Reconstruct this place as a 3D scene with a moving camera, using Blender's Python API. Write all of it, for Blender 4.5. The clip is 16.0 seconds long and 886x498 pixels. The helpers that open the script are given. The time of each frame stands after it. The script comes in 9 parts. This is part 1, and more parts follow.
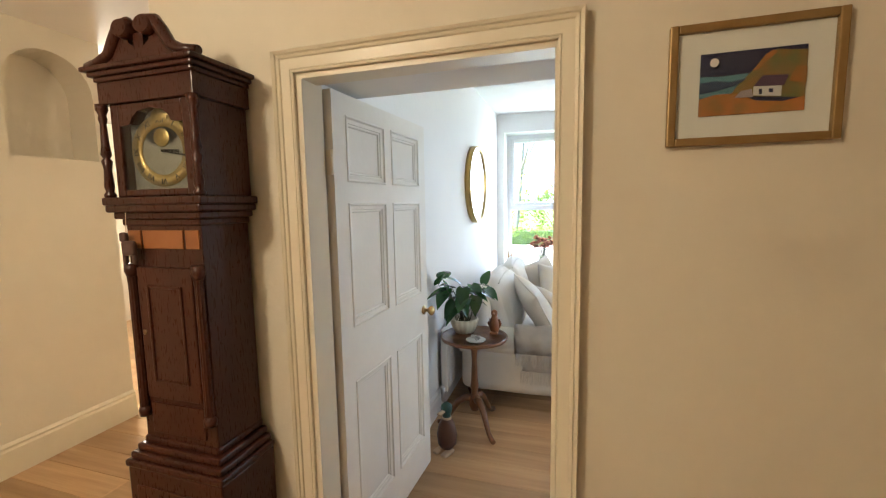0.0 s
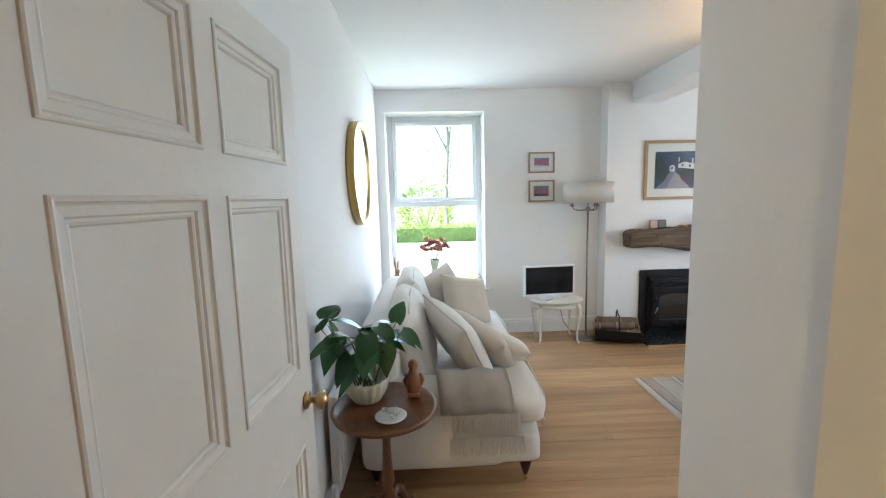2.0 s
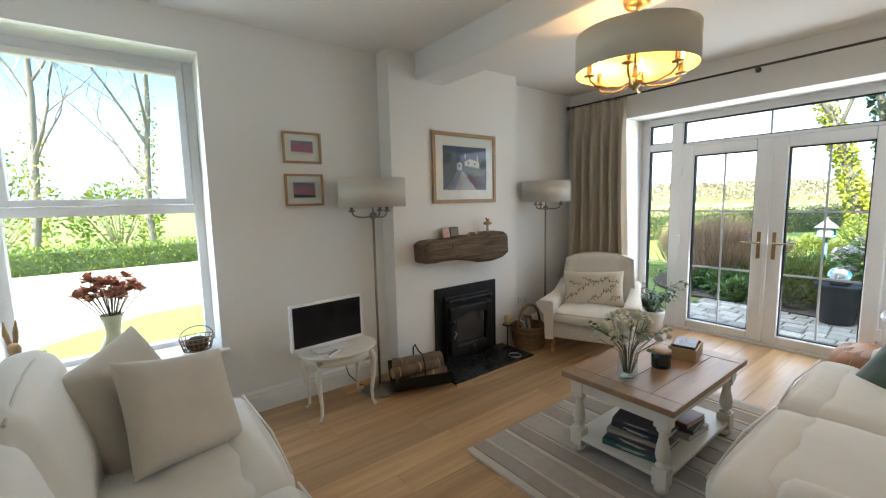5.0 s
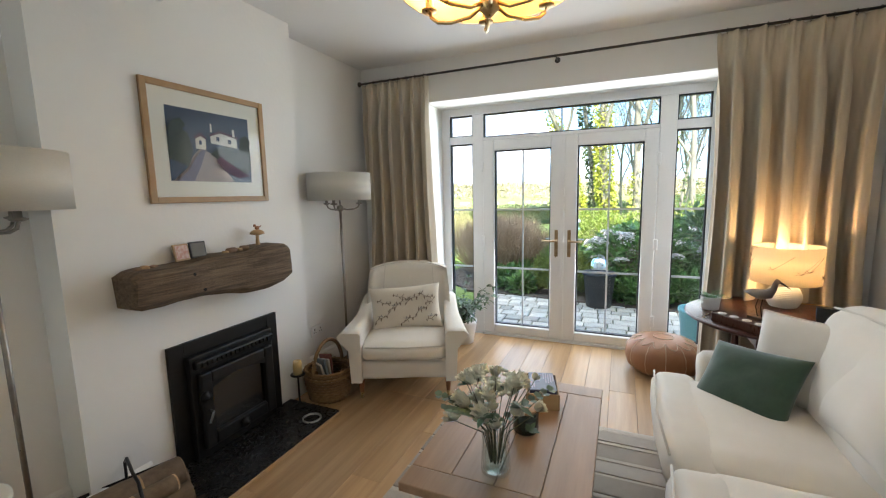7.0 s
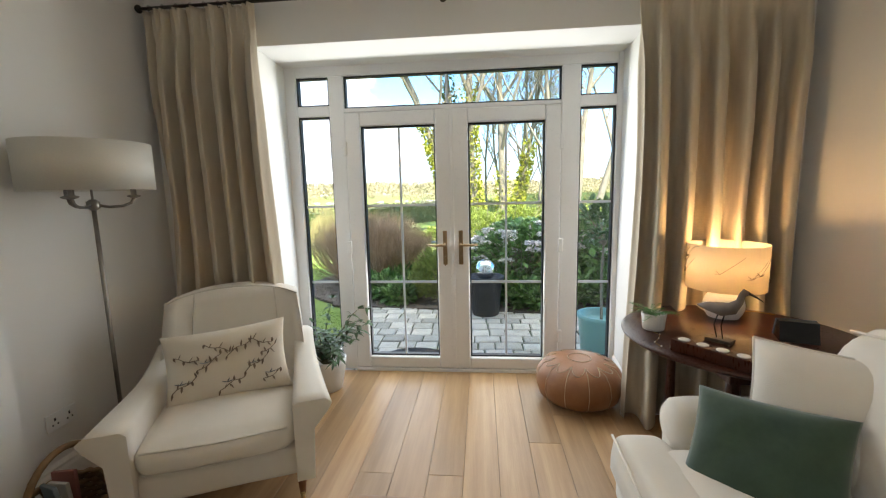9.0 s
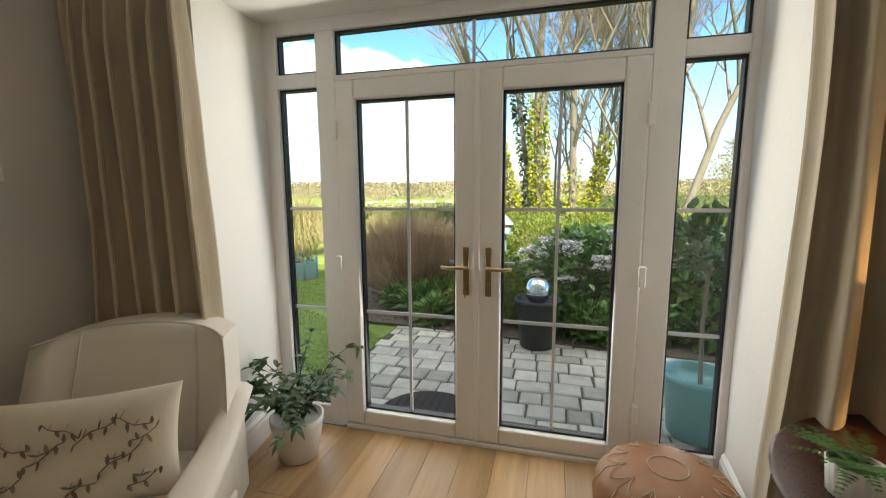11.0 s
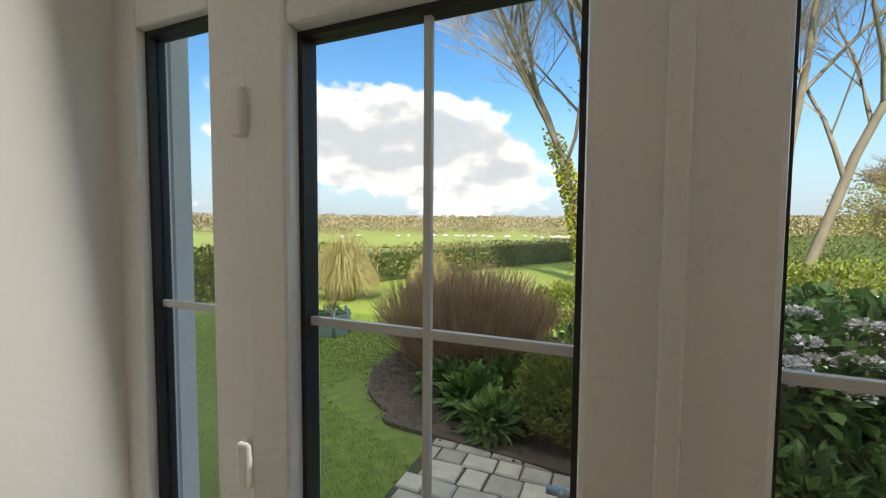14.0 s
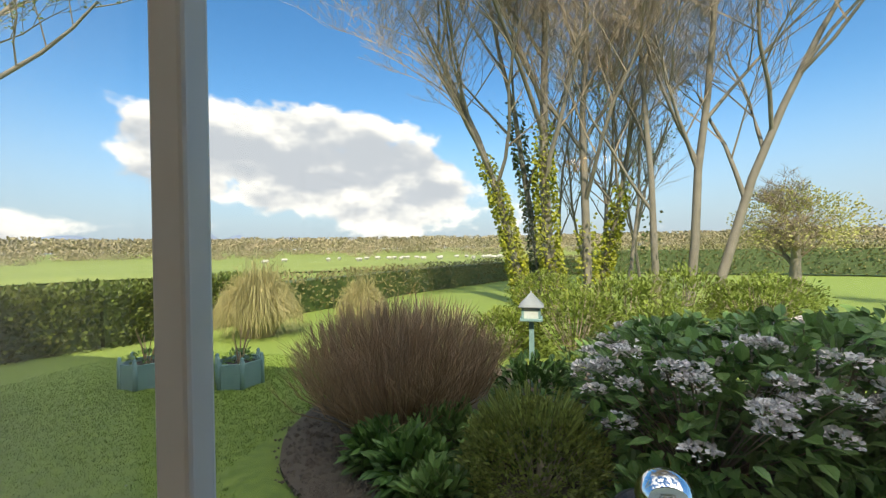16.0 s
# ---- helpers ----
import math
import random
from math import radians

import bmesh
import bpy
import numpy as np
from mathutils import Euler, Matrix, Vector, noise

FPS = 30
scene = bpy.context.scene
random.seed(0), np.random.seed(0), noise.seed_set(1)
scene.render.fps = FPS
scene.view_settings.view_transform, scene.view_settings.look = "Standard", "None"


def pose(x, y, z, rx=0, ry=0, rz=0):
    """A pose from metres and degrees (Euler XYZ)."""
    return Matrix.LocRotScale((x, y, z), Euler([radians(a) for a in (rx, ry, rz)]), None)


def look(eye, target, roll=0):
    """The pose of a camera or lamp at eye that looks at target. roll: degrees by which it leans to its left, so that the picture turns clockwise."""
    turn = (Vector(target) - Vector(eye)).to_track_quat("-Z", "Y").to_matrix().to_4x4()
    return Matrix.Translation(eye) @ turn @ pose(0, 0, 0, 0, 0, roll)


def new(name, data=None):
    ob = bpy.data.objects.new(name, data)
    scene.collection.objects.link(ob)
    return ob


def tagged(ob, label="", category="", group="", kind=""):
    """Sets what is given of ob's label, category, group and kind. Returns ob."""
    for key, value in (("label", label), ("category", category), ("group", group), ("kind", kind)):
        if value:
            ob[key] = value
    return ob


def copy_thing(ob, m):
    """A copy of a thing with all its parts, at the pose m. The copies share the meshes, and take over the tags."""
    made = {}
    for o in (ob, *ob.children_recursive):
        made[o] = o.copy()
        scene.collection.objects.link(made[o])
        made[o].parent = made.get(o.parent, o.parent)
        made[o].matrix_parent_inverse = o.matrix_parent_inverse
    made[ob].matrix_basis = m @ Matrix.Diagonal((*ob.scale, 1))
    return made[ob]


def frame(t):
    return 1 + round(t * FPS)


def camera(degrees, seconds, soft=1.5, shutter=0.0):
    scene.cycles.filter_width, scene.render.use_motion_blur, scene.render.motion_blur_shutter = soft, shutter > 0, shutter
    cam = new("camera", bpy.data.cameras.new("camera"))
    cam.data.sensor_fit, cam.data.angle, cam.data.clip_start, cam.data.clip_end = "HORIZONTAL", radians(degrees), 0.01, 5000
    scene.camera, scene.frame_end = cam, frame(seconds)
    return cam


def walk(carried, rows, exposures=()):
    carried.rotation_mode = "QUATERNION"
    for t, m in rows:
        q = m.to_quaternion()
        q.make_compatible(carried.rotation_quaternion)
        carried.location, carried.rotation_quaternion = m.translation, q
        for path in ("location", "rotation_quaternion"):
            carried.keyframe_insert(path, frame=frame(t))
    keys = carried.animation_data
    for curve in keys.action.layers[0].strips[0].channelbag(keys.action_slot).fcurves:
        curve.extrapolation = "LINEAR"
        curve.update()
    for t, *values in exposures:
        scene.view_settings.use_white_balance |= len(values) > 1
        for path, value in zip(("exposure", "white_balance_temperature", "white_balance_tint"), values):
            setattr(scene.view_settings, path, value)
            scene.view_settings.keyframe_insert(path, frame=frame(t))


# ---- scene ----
cam = camera(94.1, 16.0, soft=1.2)
PATH = [
    (0, (-0.121, 0.153, 1.55), (-0.707, 2.053, 1.331), -1.0),
    (0.5, (-0.211, 0.37, 1.548), (-0.718, 2.29, 1.313), -1.1),
    (1, (-0.356, 0.606, 1.554), (-0.72, 2.558, 1.311), -1.1),
    (1.5, (-0.46, 0.861, 1.531), (-0.636, 2.838, 1.288), -1.1),
    (2, (-0.525, 1.118, 1.544), (-0.455, 3.101, 1.296), -1.4),
    (2.5, (-0.6, 1.355, 1.547), (-0.319, 3.319, 1.297), -1.5),
    (2.7, (-0.607, 1.454, 1.538), (-0.246, 3.405, 1.286), -1.7),
    (2.8, (-0.623, 1.496, 1.536), (-0.204, 3.435, 1.281), -1.6),
    (3, (-0.613, 1.613, 1.517), (-0.121, 3.536, 1.271), -1.7),
    (3.5, (-0.559, 1.845, 1.491), (0.121, 3.712, 1.257), -1.7),
    (4, (-0.531, 2.102, 1.485), (0.328, 3.893, 1.257), -1.7),
    (4.2, (-0.511, 2.188, 1.488), (0.415, 3.946, 1.257), -1.6),
    (6.3, (0.173, 3.097, 1.487), (1.816, 4.209, 1.236), -0.9),
    (6.5, (0.266, 3.142, 1.497), (1.966, 4.165, 1.237), -0.8),
    (7, (0.447, 3.299, 1.477), (2.267, 4.087, 1.217), -1.2),
    (7.5, (0.64, 3.47, 1.462), (2.545, 4.02, 1.203), -1.3),
    (8, (0.878, 3.56, 1.445), (2.829, 3.908, 1.179), -1.6),
    (8.5, (1.144, 3.582, 1.418), (3.114, 3.806, 1.155), -1.5),
    (9, (1.428, 3.592, 1.41), (3.4, 3.779, 1.136), -1.3),
    (9.2, (1.535, 3.556, 1.39), (3.505, 3.771, 1.126), -1.3),
    (11.5, (2.663, 3.43, 1.419), (4.556, 4.021, 1.153), -0.0),
    (12.5, (3.194, 3.526, 1.466), (5.032, 4.288, 1.26), 0.6),
    (13, (3.434, 3.624, 1.488), (5.252, 4.437, 1.304), 0.7),
    (13.5, (3.664, 3.777, 1.498), (5.484, 4.595, 1.353), 0.5),
    (14, (3.884, 3.881, 1.518), (5.724, 4.658, 1.407), 0.4),
    (14.5, (4.079, 3.965, 1.539), (5.945, 4.681, 1.462), 0.0),
    (15, (4.229, 4.045, 1.56), (6.122, 4.691, 1.509), -0.1),
    (15.5, (4.372, 4.080, 1.595), (6.287, 4.655, 1.560), -0.6),
    (16, (4.447, 4.068, 1.59), (6.391, 4.538, 1.577), -0.9),
]

walk(cam, [(t, look(eye, target, roll)) for t, eye, target, roll in PATH],
     exposures=[(0.0, 3.35, 5650, 10), (1.0, 3.3, 5750, 10), (2.0, 3.05, 5600, 10), (3.0, 2.52, 5900, 10), (4.2, 2.18, 6300, 10), (6.5, 2.4, 6300, 10), (7.0, 2.35, 6300, 10), (9.2, 2.0, 6900, 10),
                (11.5, 1.3, 8000, 10), (12.5, 1.0, 8300, 10), (13.5, 0.88, 7900, 10), (14.5, 0.76, 7600, 10), (16.0, 0.62, 7500, 10)])

# ---------------------------------------------------------------- light
SUN_EL, SUN_AZ = 46.0, 196.0          # height, and the side it shines from (degrees from +x, towards +y)
world = bpy.data.worlds.new("sky")
scene.world = world
world.use_nodes = True
wn, wl = world.node_tree.nodes, world.node_tree.links
wn.clear()
w_out = wn.new("ShaderNodeOutputWorld")
w_bg = wn.new("ShaderNodeBackground")
w_sky = wn.new("ShaderNodeTexSky")
w_sky.sky_type = 'NISHITA'
w_sky.sun_disc = False
w_sky.sun_elevation = radians(SUN_EL)
w_sky.sun_rotation = radians(90 - SUN_AZ)
w_sky.air_density, w_sky.dust_density, w_sky.ozone_density = 1.0, 0.6, 2.5
w_bg.inputs["Strength"].default_value = 0.15
# cumulus: broken heaps of cloud low over the hills, clear blue above in view
w_tc = wn.new("ShaderNodeTexCoord")


def sky_math(op, a, c=None):
    n = wn.new("ShaderNodeMath")
    n.operation = op
    for k, v in enumerate((a, c)):
        if v is None:
            continue
        if isinstance(v, float):
            n.inputs[k].default_value = v
        else:
            wl.new(v, n.inputs[k])
    return n.outputs["Value"]


def sky_range(v, a, c, d, e):
    n = wn.new("ShaderNodeMapRange")
    n.interpolation_type = 'SMOOTHSTEP'
    n.inputs["From Min"].default_value, n.inputs["From Max"].default_value, n.inputs["To Min"].default_value, n.inputs["To Max"].default_value = a, c, d, e
    wl.new(v, n.inputs["Value"])
    return n.outputs["Result"]


def sky_noise(scale, lift, detail):
    mp = wn.new("ShaderNodeMapping")
    mp.inputs["Scale"].default_value = (1.0, 1.0, 1.7)
    mp.inputs["Location"].default_value = (0.35, 0.62, 0.10 + lift)
    wl.new(w_tc.outputs["Generated"], mp.inputs["Vector"])
    n = wn.new("ShaderNodeTexNoise")
    n.inputs["Scale"].default_value, n.inputs["Detail"].default_value, n.inputs["Roughness"].default_value = scale, detail, 0.55
    wl.new(mp.outputs["Vector"], n.inputs["Vector"])
    return n.outputs["Fac"]


def sky_lobe(az, el, wide, tall, amount):
    """More cloud round one direction of the sky."""
    mp = wn.new("ShaderNodeMapping")
    a, e = radians(az), radians(el)
    mp.inputs["Scale"].default_value = (1 / wide, 1 / wide, 1 / tall)
    mp.inputs["Location"].default_value = (-math.cos(a) * math.cos(e) / wide, -math.sin(a) * math.cos(e) / wide, -math.sin(e) / tall)
    wl.new(w_tc.outputs["Generated"], mp.inputs["Vector"])
    n = wn.new("ShaderNodeVectorMath")
    n.operation = 'LENGTH'
    wl.new(mp.outputs["Vector"], n.inputs[0])
    return sky_range(n.outputs["Value"], 0.2, 1.3, amount, 0.0)


w_sep = wn.new("ShaderNodeSeparateXYZ")
wl.new(w_tc.outputs["Generated"], w_sep.inputs["Vector"])
w_z = w_sep.outputs["Z"]
big = sky_noise(4.6, 0.0, 10)
lobes = sky_math('ADD', sky_lobe(37, 12.5, 0.50, 0.15, 0.35), sky_lobe(20, 7, 0.34, 0.10, 0.34))
lobes = sky_math('ADD', lobes, sky_lobe(60, 2.5, 0.45, 0.045, 0.20))
# cloud added out of view, behind the house and overhead, as fill light
lobes = sky_math('ADD', lobes, sky_lobe(215, 30, 0.9, 0.5, 0.16))
heap = sky_math('ADD', sky_math('ADD', big, lobes), sky_math('ADD', sky_range(w_z, 0.0, 0.5, -0.05, -0.17), sky_range(w_z, 0.46, 0.76, 0.0, 0.28)))
puffs = sky_math('MULTIPLY', sky_math('SUBTRACT', sky_noise(17.0, 0.0, 8), 0.5), 0.20)
heap = sky_math('ADD', heap, puffs)
w_mask = sky_range(heap, 0.56, 0.67, 0.0, 1.0)
lit = sky_math('ADD', sky_math('SUBTRACT', big, sky_noise(4.6, 0.06, 9)), sky_math('MULTIPLY', sky_range(heap, 0.60, 0.85, 0.0, -0.10), 1.0))
w_ramp = wn.new("ShaderNodeValToRGB")
w_ramp.color_ramp.elements[0].position, w_ramp.color_ramp.elements[0].color = 0.0, (2.7, 3.05, 3.7, 1)
w_ramp.color_ramp.elements[1].position, w_ramp.color_ramp.elements[1].color = 1.0, (5.6, 5.7, 5.85, 1)
wl.new(sky_range(lit, -0.15, 0.09, 0.0, 1.0), w_ramp.inputs["Fac"])
w_hsv = wn.new("ShaderNodeHueSaturation")
w_hsv.inputs["Saturation"].default_value, w_hsv.inputs["Value"].default_value = 1.32, 1.05
wl.new(w_sky.outputs["Color"], w_hsv.inputs["Color"])
# blue-grey distance haze along the horizon
w_far = wn.new("ShaderNodeMix")
w_far.data_type = 'RGBA'
wl.new(sky_range(w_z, 0.0, 0.32, 0.9, 0.0), w_far.inputs["Factor"])
wl.new(w_hsv.outputs["Color"], w_far.inputs["A"])
w_far.inputs["B"].default_value = (1.9, 2.6, 3.7, 1)
w_mix = wn.new("ShaderNodeMix")
w_mix.data_type = 'RGBA'
wl.new(w_mask, w_mix.inputs["Factor"])
wl.new(w_far.outputs["Result"], w_mix.inputs["A"])
# unseen cloud overhead, towards the sun, is brightened to fill the garden's shade
w_gain = wn.new("ShaderNodeVectorMath")
w_gain.operation = 'SCALE'
wl.new(w_ramp.outputs["Color"], w_gain.inputs[0])
wl.new(sky_math('ADD', sky_lobe(SUN_AZ, 66, 0.85, 0.75, 2.3), 1.0), w_gain.inputs["Scale"])
wl.new(w_gain.outputs["Vector"], w_mix.inputs["B"])
wl.new(w_mix.outputs["Result"], w_bg.inputs["Color"])
wl.new(w_bg.outputs["Background"], w_out.inputs["Surface"])

sun = new("sun", bpy.data.lights.new("sun", 'SUN'))
sun.data.energy, sun.data.angle, sun.data.color = 3.7, radians(0.55), (1.0, 0.94, 0.84)
ca, sa = math.cos(radians(SUN_AZ)), math.sin(radians(SUN_AZ))
ce, se = math.cos(radians(SUN_EL)), math.sin(radians(SUN_EL))
sun.matrix_world = look((0, 0, 0), (-ca * ce, -sa * ce, -se))


def area(name, eye, target, w, h, power, color):
    ob = new(name, bpy.data.lights.new(name, 'AREA'))
    ob.data.shape, ob.data.size, ob.data.size_y, ob.data.energy, ob.data.color = 'RECTANGLE', w, h, power, color
    ob.matrix_world = look(eye, target)
    return ob


def bulb(name, p, power, color, r=0.03):
    ob = new(name, bpy.data.lights.new(name, 'POINT'))
    ob.data.energy, ob.data.color, ob.data.shadow_soft_size = power, color, r
    ob.location = p
    return ob


# added area lamps in the glazed doors and the window stand in for daylight
area("skylight_doors", (4.50, 3.82, 1.2), (0, 3.82, 0.7), 2.25, 2.15, 10, (0.92, 0.97, 1.0))
area("skylight_window", (-0.425, 5.91, 1.48), (-0.425, 2.0, 0.7), 0.92, 1.80, 2.9, (0.88, 0.95, 1.0))


# ---------------------------------------------------------------- materials
def mat(name, a, b=None, rough=0.6, metal=0.0, scale=8.0, fine=0.0, bump=0.0, bscale=60.0, stretch=(1, 1, 1), rand=0.0, spec=0.5, island=0.0,
        sheen=0.0, rvar=0.1, sub=0.0, detail=6, leafy=0.0):
    """Two colours mixed by noise at two scales, with grain relief. rand: how much each object of it differs."""
    m = bpy.data.materials.new(name)
    m.use_nodes = True
    n, l = m.node_tree.nodes, m.node_tree.links
    p = n["Principled BSDF"]
    b = b or tuple(c * 0.85 for c in a)
    tc = n.new("ShaderNodeTexCoord")
    mp = n.new("ShaderNodeMapping")
    mp.inputs["Scale"].default_value = stretch
    l.new(tc.outputs["Object"], mp.inputs["Vector"])
    src = mp.outputs["Vector"]
    info = n.new("ShaderNodeObjectInfo")
    if rand:
        off = n.new("ShaderNodeVectorMath")
        off.operation = 'ADD'
        mul = n.new("ShaderNodeMath")
        mul.operation = 'MULTIPLY'
        mul.inputs[1].default_value = 37.0
        l.new(info.outputs["Random"], mul.inputs[0])
        l.new(src, off.inputs[0]), l.new(mul.outputs["Value"], off.inputs[1])
        src = off.outputs["Vector"]
    n1 = n.new("ShaderNodeTexNoise")
    n1.inputs["Scale"].default_value, n1.inputs["Detail"].default_value, n1.inputs["Roughness"].default_value = scale, detail, 0.6
    l.new(src, n1.inputs["Vector"])
    r1 = n.new("ShaderNodeMapRange")
    r1.inputs["From Min"].default_value, r1.inputs["From Max"].default_value = 0.3, 0.7
    l.new(n1.outputs["Fac"], r1.inputs["Value"])
    mix = n.new("ShaderNodeMix")
    mix.data_type = 'RGBA'
    mix.inputs["A"].default_value, mix.inputs["B"].default_value = (*a, 1), (*b, 1)
    l.new(r1.outputs["Result"], mix.inputs["Factor"])
    col = mix.outputs["Result"]
    if rand or island:
        hs = n.new("ShaderNodeHueSaturation")
        mr = n.new("ShaderNodeMapRange")
        k = rand or island
        mr.inputs["To Min"].default_value, mr.inputs["To Max"].default_value = 1 - k, 1 + k
        if island:
            geo = n.new("ShaderNodeNewGeometry")
            l.new(geo.outputs["Random Per Island"], mr.inputs["Value"])
        else:
            l.new(info.outputs["Random"], mr.inputs["Value"])
        l.new(mr.outputs["Result"], hs.inputs["Value"])
        l.new(col, hs.inputs["Color"])
        col = hs.outputs["Color"]
    l.new(col, p.inputs["Base Color"])
    n2 = n.new("ShaderNodeTexNoise")
    n2.inputs["Scale"].default_value, n2.inputs["Detail"].default_value = bscale, 4
    l.new(src, n2.inputs["Vector"])
    rr = n.new("ShaderNodeMapRange")
    rr.inputs["To Min"].default_value, rr.inputs["To Max"].default_value = max(0.02, rough - rvar), min(1, rough + rvar)
    l.new(n2.outputs["Fac"], rr.inputs["Value"])
    l.new(rr.outputs["Result"], p.inputs["Roughness"])
    p.inputs["Metallic"].default_value = metal
    p.inputs["Specular IOR Level"].default_value = spec
    p.inputs["Sheen Weight"].default_value = sheen
    if sub:
        p.inputs["Transmission Weight"].default_value = 0.0
        p.inputs["Subsurface Weight"].default_value = sub
        p.inputs["Subsurface Radius"].default_value = (0.02, 0.02, 0.01)
    if bump:
        bp = n.new("ShaderNodeBump")
        bp.inputs["Strength"].default_value, bp.inputs["Distance"].default_value = bump, 0.004
        l.new(n2.outputs["Fac"], bp.inputs["Height"])
        l.new(bp.outputs["Normal"], p.inputs["Normal"])
    if leafy:
        tl, mx2 = n.new("ShaderNodeBsdfTranslucent"), n.new("ShaderNodeMixShader")
        mx2.inputs["Fac"].default_value = leafy
        l.new(col, tl.inputs["Color"])
        l.new(p.outputs["BSDF"], mx2.inputs[1]), l.new(tl.outputs["BSDF"], mx2.inputs[2])
        l.new(mx2.outputs["Shader"], n["Material Output"].inputs["Surface"])
    return m


def glass_mat(name, tint=(1, 1, 1), rough=0.0, thin=True):
    m = bpy.data.materials.new(name)
    m.use_nodes = True
    n, l = m.node_tree.nodes, m.node_tree.links
    if not thin:
        p = n["Principled BSDF"]
        p.inputs["Base Color"].default_value, p.inputs["Transmission Weight"].default_value = (*tint, 1), 1.0
        p.inputs["Roughness"].default_value, p.inputs["IOR"].default_value = rough, 1.45
        return m
    n.clear()
    out, tr, gl, mx, fr, pw, ml = (n.new(k) for k in ("ShaderNodeOutputMaterial", "ShaderNodeBsdfTransparent", "ShaderNodeBsdfGlossy", "ShaderNodeMixShader", "ShaderNodeLayerWeight", "ShaderNodeMath", "ShaderNodeMath"))
    tr.inputs["Color"].default_value = (*tint, 1)
    gl.inputs["Roughness"].default_value = 0.01
    fr.inputs["Blend"].default_value = 0.5
    pw.operation, ml.operation = 'POWER', 'MULTIPLY_ADD'
    pw.inputs[1].default_value, ml.inputs[1].default_value, ml.inputs[2].default_value = 4.0, 0.6, 0.02
    l.new(fr.outputs["Facing"], pw.inputs[0]), l.new(pw.outputs["Value"], ml.inputs[0])
    l.new(ml.outputs["Value"], mx.inputs["Fac"]), l.new(tr.outputs["BSDF"], mx.inputs[1]), l.new(gl.outputs["BSDF"], mx.inputs[2])
    l.new(mx.outputs["Shader"], out.inputs["Surface"])
    return m


def glow_mat(name, color, strength, base=(0.8, 0.8, 0.8)):
    m = bpy.data.materials.new(name)
    m.use_nodes = True
    p = m.node_tree.nodes["Principled BSDF"]
    p.inputs["Base Color"].default_value = (*base, 1)
    p.inputs["Emission Color"].default_value, p.inputs["Emission Strength"].default_value = (*color, 1), strength
    return m


def shade_mat(name, a, through_amount=0.5):
    """Lampshade cloth: part of the light goes through."""
    m = bpy.data.materials.new(name)
    m.use_nodes = True
    n, l = m.node_tree.nodes, m.node_tree.links
    n.clear()
    out, df, tl, mx = (n.new(k) for k in ("ShaderNodeOutputMaterial", "ShaderNodeBsdfDiffuse", "ShaderNodeBsdfTranslucent", "ShaderNodeMixShader"))
    tc, ns, mp, mc = (n.new(k) for k in ("ShaderNodeTexCoord", "ShaderNodeTexNoise", "ShaderNodeMapping", "ShaderNodeMix"))
    mp.inputs["Scale"].default_value = (1, 1, 6)
    ns.inputs["Scale"].default_value = 90
    mc.data_type = 'RGBA'
    mc.inputs["A"].default_value, mc.inputs["B"].default_value = (*a, 1), (*[c * 0.9 for c in a], 1)
    l.new(tc.outputs["Object"], mp.inputs["Vector"]), l.new(mp.outputs["Vector"], ns.inputs["Vector"])
    l.new(ns.outputs["Fac"], mc.inputs["Factor"])
    l.new(mc.outputs["Result"], df.inputs["Color"]), l.new(mc.outputs["Result"], tl.inputs["Color"])
    mx.inputs["Fac"].default_value = through_amount
    l.new(df.outputs["BSDF"], mx.inputs[1]), l.new(tl.outputs["BSDF"], mx.inputs[2])
    l.new(mx.outputs["Shader"], out.inputs["Surface"])
    return m


M_WALL = mat("white_wall_paint", (0.80, 0.79, 0.765), (0.77, 0.76, 0.735), 0.75, scale=1.5, bump=0.25, bscale=35)
M_HALLWALL = mat("cream_wall_paint", (0.72, 0.66, 0.54), (0.68, 0.62, 0.50), 0.7, scale=1.5, bump=0.25, bscale=35)
M_CEIL = mat("ceiling_paint", (0.80, 0.79, 0.77), (0.78, 0.77, 0.75), 0.85, scale=1.2, bump=0.2, bscale=30)
M_TRIM = mat("white_gloss_trim", (0.80, 0.79, 0.76), (0.76, 0.75, 0.72), 0.35, scale=6, bump=0.08, bscale=50)
M_CREAMTRIM = mat("cream_gloss_trim", (0.76, 0.70, 0.56), (0.72, 0.66, 0.52), 0.35, scale=6, bump=0.08, bscale=50)
M_UPVC = mat("white_upvc", (0.82, 0.82, 0.82), (0.80, 0.80, 0.80), 0.3, scale=4, bump=0.03)
M_GASKET = mat("black_gasket", (0.015, 0.016, 0.02), (0.02, 0.02, 0.025), 0.5)
M_BAR = mat("pale_grey_glazing_bar", (0.62, 0.64, 0.66), (0.58, 0.60, 0.62), 0.35)
M_PANE = glass_mat("window_glass", (0.97, 0.985, 0.98))
M_OAK = mat("oak_floor", (0.50, 0.325, 0.17), (0.33, 0.195, 0.09), 0.36, scale=3.4, bump=0.16, bscale=34, stretch=(0.30, 5, 6), rand=0.19, detail=9)
M_JOINT = mat("floor_joint", (0.12, 0.07, 0.035), (0.09, 0.05, 0.025), 0.8)
M_RENDER = mat("white_render", (0.78, 0.78, 0.78), (0.70, 0.70, 0.70), 0.9, scale=3, bump=0.6, bscale=80)
M_SLATE = mat("roof_slate", (0.10, 0.11, 0.13), (0.07, 0.08, 0.09), 0.6)
M_GRASS = mat("lawn_soil", (0.26, 0.34, 0.06), (0.12, 0.185, 0.03), 0.9, scale=13, bump=1.0, bscale=90, detail=9)
M_FIELD = mat("far_field", (0.17, 0.27, 0.06), (0.22, 0.26, 0.08), 0.95, scale=0.02, detail=9)


